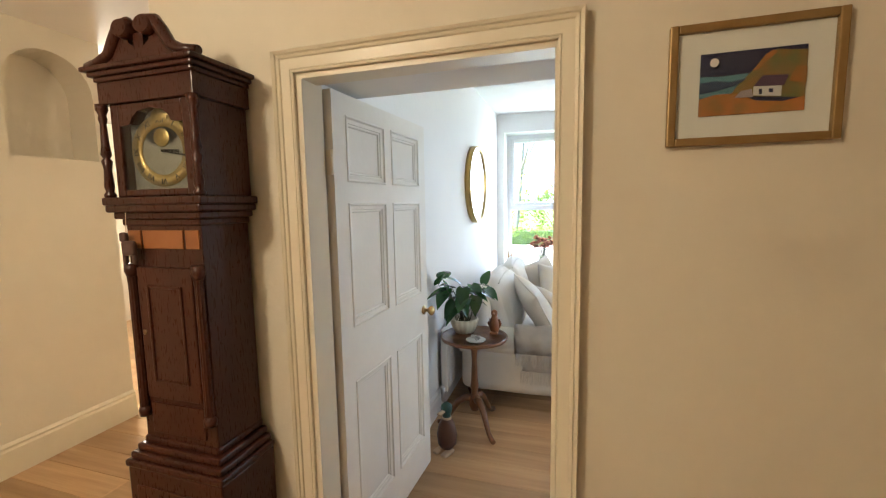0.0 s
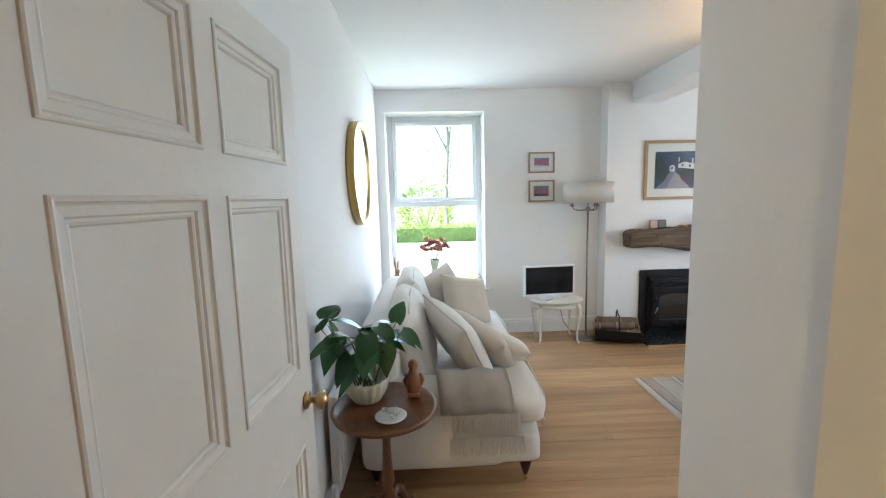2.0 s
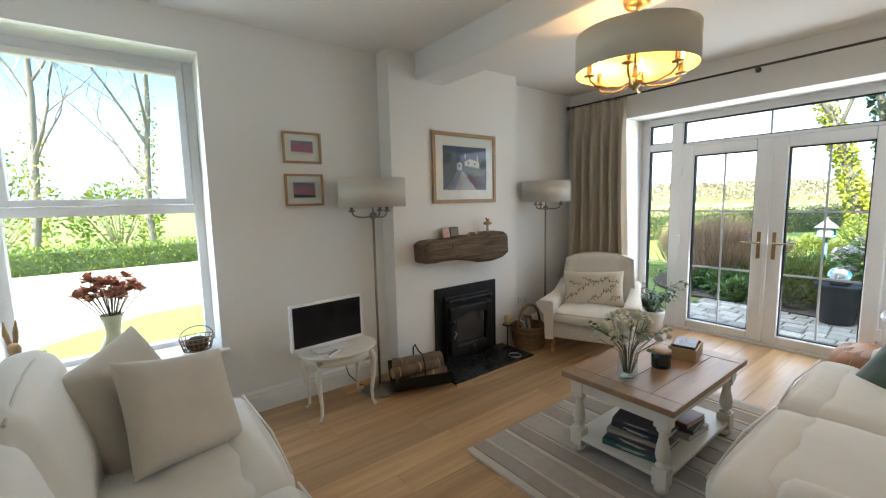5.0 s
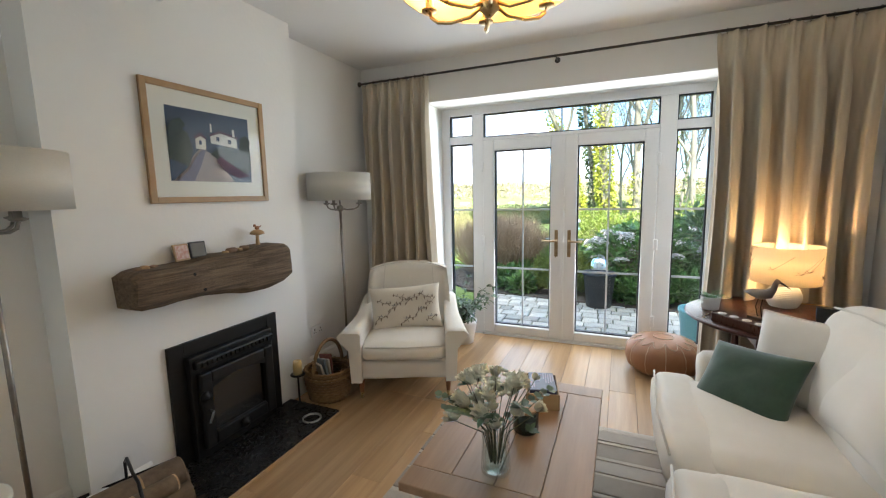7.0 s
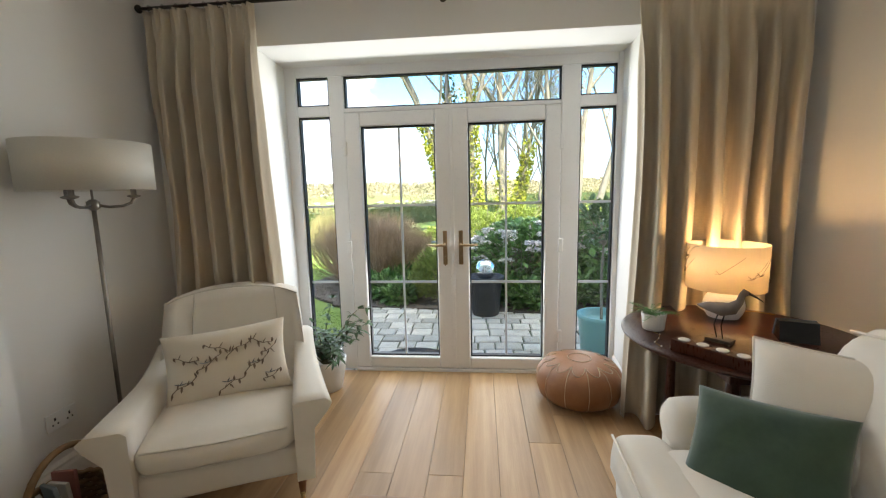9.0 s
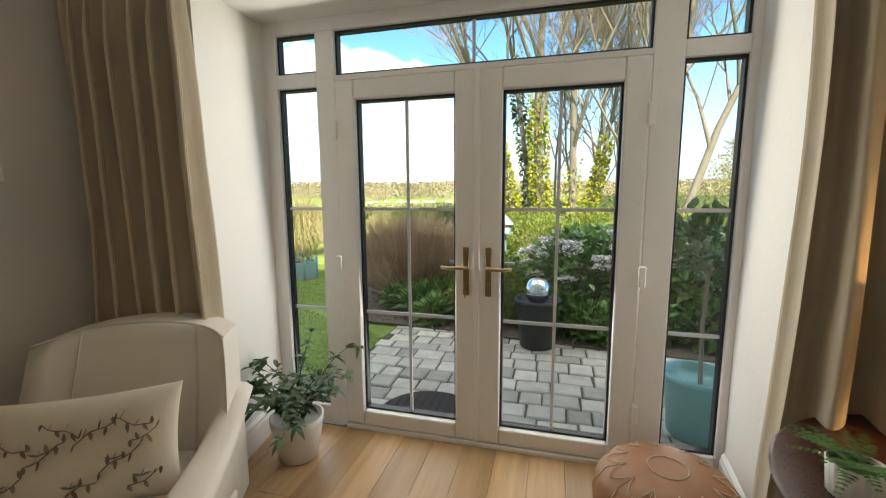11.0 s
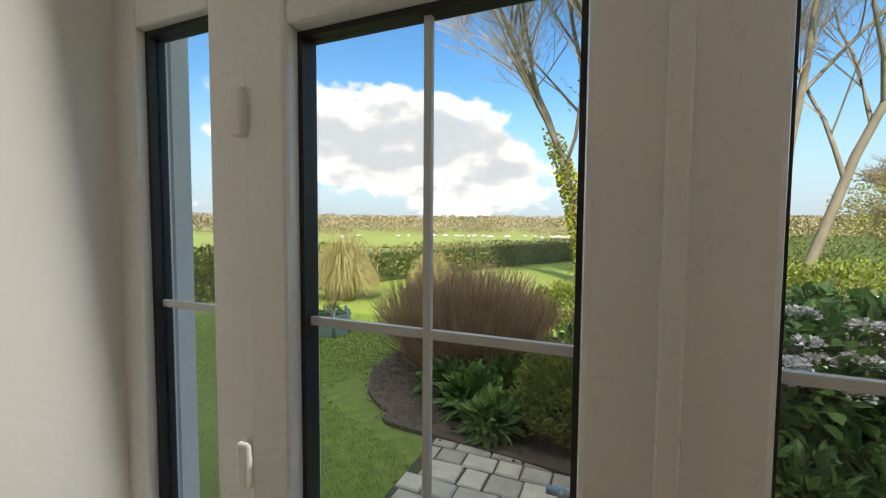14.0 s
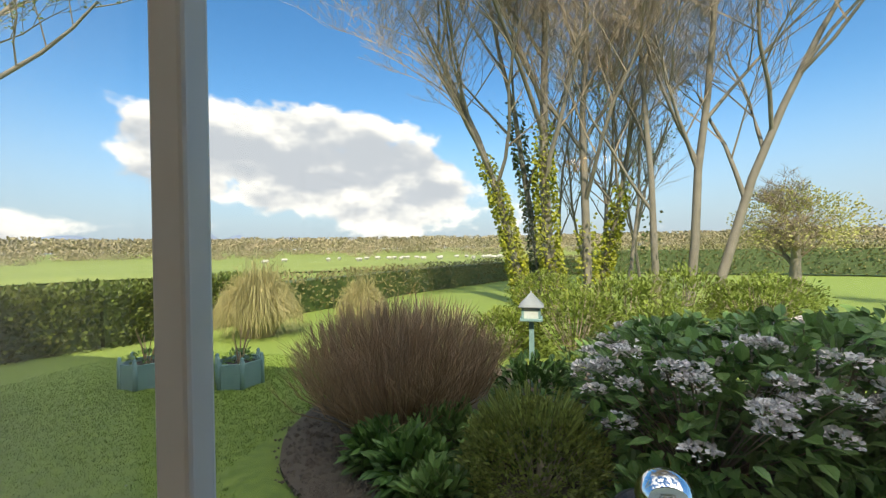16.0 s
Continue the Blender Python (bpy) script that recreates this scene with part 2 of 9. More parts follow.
# ---------------------------------------------------------------- building helpers
def box(bm, x0, x1, y0, y1, z0, z1, m=None):
    v = [Vector((x, y, z)) for z in (z0, z1) for y in (y0, y1) for x in (x0, x1)]
    if m:
        v = [m @ p for p in v]
    v = [bm.verts.new(p) for p in v]
    for f in ((0, 2, 3, 1), (4, 5, 7, 6), (0, 1, 5, 4), (2, 6, 7, 3), (0, 4, 6, 2), (1, 3, 7, 5)):
        bm.faces.new([v[i] for i in f])


def rbox(bm, x0, x1, y0, y1, z0, z1, r=0.005, seg=2, m=None):
    """A box with rounded edges."""
    t = bmesh.new()
    box(t, x0, x1, y0, y1, z0, z1)
    bmesh.ops.bevel(t, geom=t.edges[:], offset=r, segments=seg, profile=0.5, affect='EDGES')
    join(bm, t, m)


def join(bm, t, m=None):
    """Adds the bmesh t to bm and frees it."""
    vs = {}
    for v in t.verts:
        vs[v] = bm.verts.new(m @ v.co if m else v.co)
    for f in t.faces:
        try:
            nf = bm.faces.new([vs[v] for v in f.verts])
            nf.smooth = f.smooth
        except ValueError:
            pass
    t.free()


def lathe(bm, rows, seg=24, m=None, cap=True):
    """rows: (radius, z), turned round the z axis."""
    rings = []
    for r, z in rows:
        ring = []
        for i in range(seg):
            a = 2 * math.pi * i / seg
            p = Vector((r * math.cos(a), r * math.sin(a), z))
            ring.append(bm.verts.new(m @ p if m else p))
        rings.append(ring)
    for a, b in zip(rings, rings[1:]):
        for i in range(seg):
            f = bm.faces.new((a[i], a[(i + 1) % seg], b[(i + 1) % seg], b[i]))
            f.smooth = True
    if cap:
        bm.faces.new(rings[0][::-1]), bm.faces.new(rings[-1])


def tube(bm, pts, r, seg=8, cap=True):
    """A round bar along points; r is one radius or one for each point."""
    pts = [Vector(p) for p in pts]
    rs = r if isinstance(r, (list, tuple)) else [r] * len(pts)
    rings = []
    up = Vector((0, 0, 1))
    for i, p in enumerate(pts):
        d = (pts[min(i + 1, len(pts) - 1)] - pts[max(i - 1, 0)]).normalized()
        ref = up if abs(d.z) < 0.95 else Vector((1, 0, 0))
        u = d.cross(ref).normalized()
        w = d.cross(u)
        rings.append([bm.verts.new(p + rs[i] * (math.cos(2 * math.pi * k / seg) * u + math.sin(2 * math.pi * k / seg) * w)) for k in range(seg)])
    for a, b in zip(rings, rings[1:]):
        for k in range(seg):
            f = bm.faces.new((a[k], a[(k + 1) % seg], b[(k + 1) % seg], b[k]))
            f.smooth = True
    if cap and seg > 2:
        bm.faces.new(rings[0][::-1]), bm.faces.new(rings[-1])


def prism(bm, outline, z0, z1, m=None):
    """A closed outline of (x, y), counter-clockwise, raised from z0 to z1."""
    lo = [bm.verts.new(m @ Vector((x, y, z0)) if m else (x, y, z0)) for x, y in outline]
    hi = [bm.verts.new(m @ Vector((x, y, z1)) if m else (x, y, z1)) for x, y in outline]
    bm.faces.new(lo[::-1]), bm.faces.new(hi)
    k = len(lo)
    for i in range(k):
        bm.faces.new((lo[i], lo[(i + 1) % k], hi[(i + 1) % k], hi[i]))


def mesh_of(name, bm, material, smooth=False):
    bmesh.ops.recalc_face_normals(bm, faces=bm.faces[:])
    me = bpy.data.meshes.new(name)
    if smooth:
        for f in bm.faces:
            f.smooth = True
    bm.to_mesh(me)
    bm.free()
    me.materials.append(material)
    return me


def part(name, bm, material, parent=None, label="", smooth=False):
    ob = new(name, mesh_of(name, bm, material, smooth))
    ob.parent = parent
    if label:
        ob["label"] = label
    return ob


def thing(name, label, category, loc=(0, 0, 0), rz=0.0, group="", kind=""):
    ob = new(name)
    ob.empty_display_size = 0.05
    ob.matrix_basis = pose(*loc, 0, 0, rz)
    return tagged(ob, label, category, group, kind)


def setting(name, bm, material, label="", smooth=False):
    return tagged(part(name, bm, material, None, label, smooth), label, "", "", "structure")


B = bmesh.new

# ---------------------------------------------------------------- the plan
XL, XF, YN, YS, CEIL = -1.05, 3.97, 5.65, 1.79, 2.68   # mirror wall, door wall, window wall, hall wall, ceiling
XO, YO = 4.66, 6.08                                    # outer faces
YH = 1.38                                              # the hall's side of the hall wall
GZ = -0.13                                             # the ground outside

# subfloor and ground slab under the boards
b = B(); box(b, -6.0, XO - 0.12, -2.2, YO - 0.03, -0.12, -0.012); setting("floor", b, M_JOINT, "dark gaps under the oak floorboards")

b = B()
box(b, XL - 0.3, XL, YS, YO, -0.1, CEIL)
setting("wall_mirror_side", b, M_WALL, "plain white painted wall")
b = B()
WX0, WX1, WZ0, WZ1 = -0.955, 0.105, 0.50, 2.45
box(b, XL, WX0, YN, YO, -0.1, CEIL), box(b, WX1, XO, YN, YO, -0.1, CEIL)
box(b, WX0, WX1, YN, YO, -0.1, WZ0), box(b, WX0, WX1, YN, YO, WZ1, CEIL)
setting("wall_window_side", b, M_WALL, "white painted wall with a deep window opening")
b = B()
FY0, FY1, FZ1 = 2.60, 5.05, 2.345
prism(b, [(XF, 4.965), (4.53, FY1), (XO, FY1), (XO, YN), (XF, YN)], -0.1, CEIL)
prism(b, [(XF, YH), (XO, YH), (XO, FY0), (4.53, FY0), (XF, 2.655)], -0.1, CEIL)
prism(b, [(XF + 0.003, 2.312), (4.53, FZ1), (XO - 0.003, FZ1), (XO - 0.003, CEIL), (XF + 0.003, CEIL)], 2.61, 5.04, Matrix(((1, 0, 0, 0), (0, 0, 1, 0), (0, 1, 0, 0), (0, 0, 0, 1))))
setting("wall_garden_side", b, M_WALL, "white painted wall with a wide door opening")
b = B()
DX0, DX1, DZ = -1.01, -0.14, 2.0
box(b, XL - 0.3, DX0, YH + 0.012, YS, -0.1, CEIL), prism(b, [(DX1, YH + 0.012), (DX1, YH + 0.09), (DX1 + 0.055, YS), (XF, YS), (XF, YH + 0.012)][::-1], -0.1, CEIL), prism(b, [(DX0, YH + 0.012), (DX1, YH + 0.012), (DX1, YH + 0.09), (DX1 + 0.055, YS), (DX0, YS)], DZ, CEIL)
setting("wall_hall_side", b, M_WALL, "white painted wall with the doorway to the hall")
b = B()
box(b, -1.62, DX0, YH, YH + 0.012, -0.1, CEIL), box(b, DX1, 3.2, YH, YH + 0.012, -0.1, CEIL), box(b, DX0, DX1, YH, YH + 0.012, DZ, CEIL)
setting("wall_hall_face", b, M_HALLWALL, "cream painted hall wall")
b = B()
BX0, BX1, BY = 1.38, 2.83, 5.47
box(b, BX0, 1.80, BY, YN, 0, CEIL), box(b, 2.50, BX1, BY, YN, 0, CEIL), box(b, 1.80, 2.50, BY, YN, 0.68, CEIL)
setting("chimney_breast", b, M_WALL, "white plastered chimney breast")
b = B(); box(b, XL - 0.3, XO, YH, YO, CEIL, CEIL + 0.2); setting("ceiling", b, M_CEIL, "plain white ceiling")
b = B(); rbox(b, 1.63, 1.93, YS, BY, 2.465, CEIL + 0.02, 0.012); setting("ceiling_beam", b, M_CEIL, "boxed white ceiling beam")

# hall
b = B()
box(b, -6.0, 3.5, -2.4, -2.2, -0.1, CEIL), box(b, 3.2, 3.4, -2.2, YH, -0.1, CEIL), box(b, -6.2, -6.0, -2.4, 6.5, -0.1, CEIL), box(b, -6.0, -1.35, 6.0, 6.2, -0.1, CEIL)
setting("wall_hall_outer", b, M_HALLWALL, "cream painted hall walls")
b = B(); box(b, -6.0, 3.4, -2.4, YH, CEIL, CEIL + 0.2), box(b, -6.0, XL - 0.3, YH, 6.2, CEIL, CEIL + 0.2); setting("ceiling_hall", b, M_CEIL, "plain hall ceiling")
b = B()
box(b, -1.62, -1.35, YH + 0.012, 6.0, -0.1, CEIL)
setting("wall_passage", b, M_HALLWALL, "cream painted passage wall")
# wall with an arched recess
b = B()
NY0, NY1, NZ0, NZS = 1.76, 2.24, 1.88, 2.30
box(b, -3.55, -3.25, -2.2, NY0, -0.1, CEIL), box(b, -3.55, -3.25, NY1, 2.31, -0.1, CEIL), box(b, -3.55, -3.25, NY0, NY1, -0.1, NZ0), box(b, -3.55, -3.50, NY0, NY1, NZ0, CEIL)
arc = [(NY0 + (NY1 - NY0) / 2 - (NY1 - NY0) / 2 * math.cos(math.pi * i / 14), NZS + 0.24 * math.sin(math.pi * i / 14)) for i in range(15)]
for (ya, za), (yb, zb) in zip(arc, arc[1:]):
    v = [b.verts.new((x, y, z)) for x in (-3.5, -3.25) for y, z in ((ya, za), (yb, zb), (yb, CEIL), (ya, CEIL))]
    for f in ((0, 1, 2, 3), (7, 6, 5, 4), (0, 4, 5, 1), (1, 5, 6, 2), (2, 6, 7, 3), (3, 7, 4, 0)):
        b.faces.new([v[i] for i in f])
setting("wall_arch", b, M_HALLWALL, "cream wall with a round-topped recess")


def skirting(name, x0, y0, x1, y1, side, h=0.16, material=M_TRIM):
    """A moulded board along a wall's foot; side: +1 or -1, to which side of the line it stands."""
    d = Vector((x1 - x0, y1 - y0, 0))
    ln = d.length
    d.normalize()
    nrm = Vector((-d.y, d.x, 0)) * side
    prof = [(0, 0), (0.02, 0), (0.02, h - 0.045), (0.014, h - 0.03), (0.016, h - 0.018), (0.007, h - 0.006), (0.0, h)]
    bm = B()
    ends = []
    for s in (0, ln):
        ends.append([bm.verts.new(Vector((x0, y0, 0)) + d * s + nrm * (u + 0.0015) + Vector((0, 0, z))) for u, z in prof])
    k = len(prof)
    for i in range(k):
        bm.faces.new((ends[0][i], ends[0][(i + 1) % k], ends[1][(i + 1) % k], ends[1][i]))
    bm.faces.new(ends[0]), bm.faces.new(ends[1][::-1])
    return setting(name, bm, material, "moulded white skirting board" if material is M_TRIM else "moulded cream skirting board")


skirting("baseboard", XL, YS + 0.03, XL, YN, -1)
skirting("baseboard", XL + 0.02, YN, BX0, YN, -1)
skirting("baseboard", BX0, YN - 0.02, BX0, BY, 1)
skirting("baseboard", BX0 - 0.02, BY, 1.64, BY, -1)
skirting("baseboard", BX1, YN - 0.02, BX1, BY, -1)
skirting("baseboard", BX1 + 0.02, YN, XF, YN, -1)
skirting("baseboard", XF, YN - 0.02, XF, 4.985, -1)
skirting("baseboard", XF, 4.965, 4.52, FY1, -1)
skirting("baseboard", XF, 2.655, 4.52, FY0, 1)
skirting("baseboard", XF, 2.635, XF, YS, -1)
skirting("baseboard", XF - 0.02, YS, DX1 + 0.08, YS, -1)
skirting("baseboard", -3.25, -2.2, -3.25, 2.31, -1, 0.2, M_CREAMTRIM)
skirting("baseboard", DX1 + 0.11, YH, 3.2, YH, -1, 0.2, M_CREAMTRIM)

# door lining and moulded architrave on the hall side
b = B()
box(b, DX0, DX0 + 0.03, YH - 0.004, YH + 0.115, 0, DZ), box(b, DX1 - 0.026, DX1, YH - 0.004, YH + 0.085, 0, DZ), box(b, DX0 + 0.03, DX1 - 0.026, YH - 0.004, YH + 0.085, DZ - 0.03, DZ)
setting("door_frame", b, M_CREAMTRIM, "cream painted door lining")


def architrave(x0, x1, y, z, sgn, w, material):
    prof = [(0.0, 0.0), (0.0, 0.012), (w * 0.08, 0.015), (w * 0.13, 0.012), (w * 0.16, 0.015), (w * 0.62, 0.016), (w * 0.66, 0.022), (w * 0.76, 0.026), (w * 0.80, 0.021), (w * 0.84, 0.028), (w * 0.96, 0.034), (w, 0.028), (w, 0.0)]
    bm = B()
    rings = []
    for px, pz, dx, dz in ((x0, 0, -1, 0), (x0, z, -1, 1), (x1, z, 1, 1), (x1, 0, 1, 0)):
        rings.append([bm.verts.new((px + dx * u, y + sgn * (h + 0.005), pz + dz * u)) for u, h in prof])
    k = len(prof)
    for a, c in zip(rings, rings[1:]):
        for i in range(k - 1):
            bm.faces.new((a[i], a[i + 1], c[i + 1], c[i]))
    return setting("trim", bm, material, "moulded painted architrave round the doorway")


architrave(DX0 + 0.008, DX1 - 0.018, YH, DZ - 0.012, -1, 0.070, M_CREAMTRIM)


# ---------------------------------------------------------------- garden doors
def frame_rect(bm, y0, y1, z0, z1, w, x0, x1, r=0.006):
    """Four rounded rails round an opening in a plane of constant x."""
    rbox(bm, x0, x1, y0, y0 + w, z0, z1, r), rbox(bm, x0, x1, y1 - w, y1, z0, z1, r)
    rbox(bm, x0 + 0.001, x1 - 0.001, y0 + w, y1 - w, z0, z0 + w, r), rbox(bm, x0 + 0.001, x1 - 0.001, y0 + w, y1 - w, z1 - w, z1, r)


def glazed(parent, y0, y1, z0, z1, bars_y=(), bars_z=(), gx=4.58):
    """Gasket, pane and flat glazing bars of one light in the garden doors."""
    g = 0.012
    bm = B()
    for a in ((y0, y0 + g, z0, z1), (y1 - g, y1, z0, z1), (y0 + g, y1 - g, z0, z0 + g), (y0 + g, y1 - g, z1 - g, z1)):
        box(bm, gx - 0.022, gx + 0.02, *a)
    part("gasket", bm, M_GASKET, parent, "black rubber gasket")
    bm = B(); box(bm, gx - 0.004, gx + 0.004, y0 + g, y1 - g, z0 + g, z1 - g)
    p = part("pane", bm, M_PANE, parent, "clear glass")
    p.visible_shadow = False
    for y in bars_y:
        bm = B(); rbox(bm, gx - 0.007, gx + 0.007, y - 0.008, y + 0.008, z0 + g, z1 - g, 0.002)
        part("glazing_bar", bm, M_BAR, parent)
    for z in bars_z:
        edges = [y0 + g, *[v for y in sorted(bars_y) for v in (y - 0.008, y + 0.008)], y1 - g]
        for ya, yb in zip(edges[::2], edges[1::2]):
            bm = B(); rbox(bm, gx - 0.007, gx + 0.007, ya, yb, z - 0.009, z + 0.009, 0.002)
            part("glazing_bar", bm, M_BAR, parent)


fd = thing("window_doors", "white garden door set with side lights and top light", "door frame", kind="structure")
b = B()
X0, X1 = 4.535, 4.615
rbox(b, X0, X1, FY0 - 0.01, 2.634, 0, FZ1 + 0.01), rbox(b, X0, X1, 4.968, FY1 + 0.01, 0, FZ1 + 0.01)
rbox(b, X0, X1, 2.885, 3.015, 0, 2.275), rbox(b, X0, X1, 4.605, 4.718, 0, 2.275)
rbox(b, X0, X1, 2.634, 4.968, 2.275, FZ1 + 0.01), rbox(b, X0, X1, 3.015, 4.605, 2.012, 2.042)
rbox(b, X0, X1, 2.634, 2.885, 1.99, 2.066), rbox(b, X0, X1, 4.718, 4.968, 1.99, 2.066)
rbox(b, X0, X1, 2.634, 2.885, 0, 0.115), rbox(b, X0, X1, 4.718, 4.968, 0, 0.115), rbox(b, X0 - 0.02, X1 + 0.04, 3.015, 4.605, -0.05, 0.022)
part("frame", b, M_UPVC, fd)
for a in ((2.634, 2.885), (4.718, 4.968)):
    glazed(fd, *a, 0.115, 1.99, (), (1.315, 0.713))
    glazed(fd, *a, 2.066, 2.275)
glazed(fd, 3.015, 4.605, 2.042, 2.275, (3.84,))
for z in (0.3, 1.0, 1.75):
    for y in (3.012, 4.608):
        b = B(); rbox(b, 4.505, 4.536, y - 0.016, y + 0.016, z - 0.05, z + 0.05, 0.006); part("hinge", b, M_UPVC, fd)
M_BRASS = mat("aged_brass", (0.34, 0.25, 0.15), (0.25, 0.17, 0.09), 0.36, 1.0, scale=20)
M_STEEL = mat("brushed_steel", (0.55, 0.55, 0.55), (0.45, 0.45, 0.45), 0.3, 1.0, scale=20)


def lever(parent, y, dy, key):
    bm = B(); rbox(bm, 4.512, 4.524, y - 0.016, y + 0.016, 0.80, 1.06, 0.005)
    pl = part("handle_plate", bm, M_BRASS, parent, "aged brass handle plate")
    pl.location.z = 0.06
    bm = B(); tube(bm, [(4.512, y, 0.955), (4.475, y, 0.955), (4.466, y + dy * 0.02, 0.955), (4.464, y + dy * 0.07, 0.953), (4.468, y + dy * 0.125, 0.958)], [0.010, 0.010, 0.010, 0.0085, 0.0075], 10)
    part("lever_handle", bm, M_BRASS, pl, "curved brass lever")
    bm = B(); tube(bm, [(4.512, y, 0.865), (4.503, y, 0.865)], 0.009, 10)
    if key:
        tube(bm, [(4.508, y, 0.865), (4.487, y, 0.865)], 0.003, 6), box(bm, 4.482, 4.49, y - 0.002, y + 0.002, 0.835, 0.877), box(bm, 4.484, 4.488, y - 0.004, y + 0.001, 0.795, 0.832)
    part("keyhole", bm, M_BRASS, pl)
    bm = B(); tube(bm, [(4.625, y, 0.955), (4.665, y, 0.955), (4.672, y + dy * 0.03, 0.955), (4.668, y + dy * 0.125, 0.955)], 0.009, 8)
    part("outer_lever", bm, M_STEEL, pl, "steel lever outside")


for y0, y1, hy, dy, by, key in ((3.812, 4.603, 3.868, 1, 4.205, True), (3.017, 3.808, 3.748, -1, 3.407, False)):
    d = thing("door_garden", "white upvc garden door glazed in six panes", "door", kind="structure")
    g0, g1 = (3.928, 4.489) if dy > 0 else (3.128, 3.686)
    b = B()
    xa, xb = 4.522, 4.622
    rbox(b, xa, xb, y0, g0, 0.026, 2.01, 0.01), rbox(b, xa, xb, g1, y1, 0.026, 2.01, 0.01)
    rbox(b, xa + 0.001, xb - 0.001, g0, g1, 0.026, 0.115, 0.01), rbox(b, xa + 0.001, xb - 0.001, g0, g1, 1.908, 2.01, 0.01)
    part("leaf", b, M_UPVC, d)
    glazed(d, g0, g1, 0.115, 1.908, (by,), (1.315, 0.713))
    lever(d, hy, dy, key)
b = B(); rbox(b, 4.505, 4.523, 3.795, 3.825, 0.03, 2.008, 0.005); setting("trim", b, M_UPVC, "white cover strip between the garden doors")

# ---------------------------------------------------------------- sash-style window
wn1 = thing("window_1", "white two-light window in a deep reveal", "window", kind="structure")
b = B()
ya, yb = 5.93, 6.0
def wrect(bm, x0, x1, z0, z1, w, y0, y1):
    rbox(bm, x0, x0 + w, y0, y1, z0, z1, 0.006), rbox(bm, x1 - w, x1, y0, y1, z0, z1, 0.006)
    rbox(bm, x0 + w, x1 - w, y0 + 0.001, y1 - 0.001, z0, z0 + w, 0.006), rbox(bm, x0 + w, x1 - w, y0 + 0.001, y1 - 0.001, z1 - w, z1, 0.006)
wrect(b, WX0 - 0.005, WX1 + 0.005, WZ0 - 0.005, WZ1 + 0.005, 0.06, ya, yb)
rbox(b, WX0 + 0.05, WX1 - 0.05, ya, yb, 1.44, 1.50, 0.006)
part("frame", b, M_UPVC, wn1)
b = B(); wrect(b, WX0 + 0.058, WX1 - 0.058, 1.502, WZ1 - 0.057, 0.042, ya - 0.02, yb - 0.02); part("casement", b, M_UPVC, wn1)
b = B(); rbox(b, -0.47, -0.37, ya - 0.045, ya - 0.02, 1.512, 1.528, 0.005); part("window_handle", b, M_UPVC, wn1)
for z0, z1, k in ((WZ0 + 0.055, 1.44, 0.055), (1.544, WZ1 - 0.099, 0.1)):
    b = B(); box(b, WX0 + k, WX1 - k, 5.958, 5.966, z0, z1); part("pane", b, M_PANE, wn1).visible_shadow = False
b = B(); rbox(b, WX0 - 0.03, WX1 + 0.045, 5.60, 5.93, WZ0 - 0.008, WZ0 + 0.022, 0.008); part("window_sill", b, M_TRIM, wn1)

# ---------------------------------------------------------------- house outside and ground
b = B()
box(b, XO, XO + 0.02, FY1 + 0.02, 9.0, GZ, 5.1), box(b, XO, XO + 0.02, -6.0, FY0 - 0.02, GZ, 5.1), box(b, XO, XO + 0.02, FY0 - 0.02, FY1 + 0.02, FZ1 + 0.02, 5.1)
box(b, XL - 0.3, WX0, YO, YO + 0.02, GZ, 5.1), box(b, WX1, XO, YO, YO + 0.02, GZ, 5.1), box(b, WX0, WX1, YO, YO + 0.02, GZ, WZ0 - 0.02), box(b, WX0, WX1, YO, YO + 0.02, WZ1, 5.1)
box(b, XO + 0.02, 4.732, FY1 + 0.004, 9.0, GZ, 5.1), box(b, XO + 0.02, 4.732, -6.0, FY0 - 0.004, GZ, 5.1), box(b, XO + 0.02, 4.732, FY0 - 0.004, FY1 + 0.004, FZ1 + 0.024, 5.1)
# added wing, out of view, so that the house shadow covers the lawn
box(b, 2.6, 4.732, 9.0, 12.6, GZ, 5.1), box(b, 2.6, XO, YO + 0.02, 9.0, GZ, 5.1)
setting("wall_outside", b, M_RENDER, "white rendered house wall with an added unseen wing that shades the lawn")
b = B()
v = [b.verts.new(p) for p in ((XO + 0.3, -6.2, 5.0), (XO + 0.3, 6.4, 5.0), (1.0, 6.4, 7.6), (1.0, -6.2, 7.6), (-6.5, 6.4, 5.0), (-6.5, -6.2, 5.0))]
b.faces.new((v[0], v[1], v[2], v[3])), b.faces.new((v[3], v[2], v[4], v[5])), b.faces.new((v[1], v[4], v[2])), b.faces.new((v[0], v[3], v[5])), b.faces.new((v[0], v[5], v[4], v[1]))
# roof of the added wing, also there for its shadow
prism(b, [(2.4, 4.95), (4.96, 4.95), (4.96, 5.02), (3.0, 6.2), (2.4, 6.2)], 6.42, 12.8, Matrix(((1, 0, 0, 0), (0, 0, 1, 0), (0, 1, 0, 0), (0, 0, 0, 1))))
setting("roof", b, M_SLATE, "dark slate roof, carried on over the added wing")

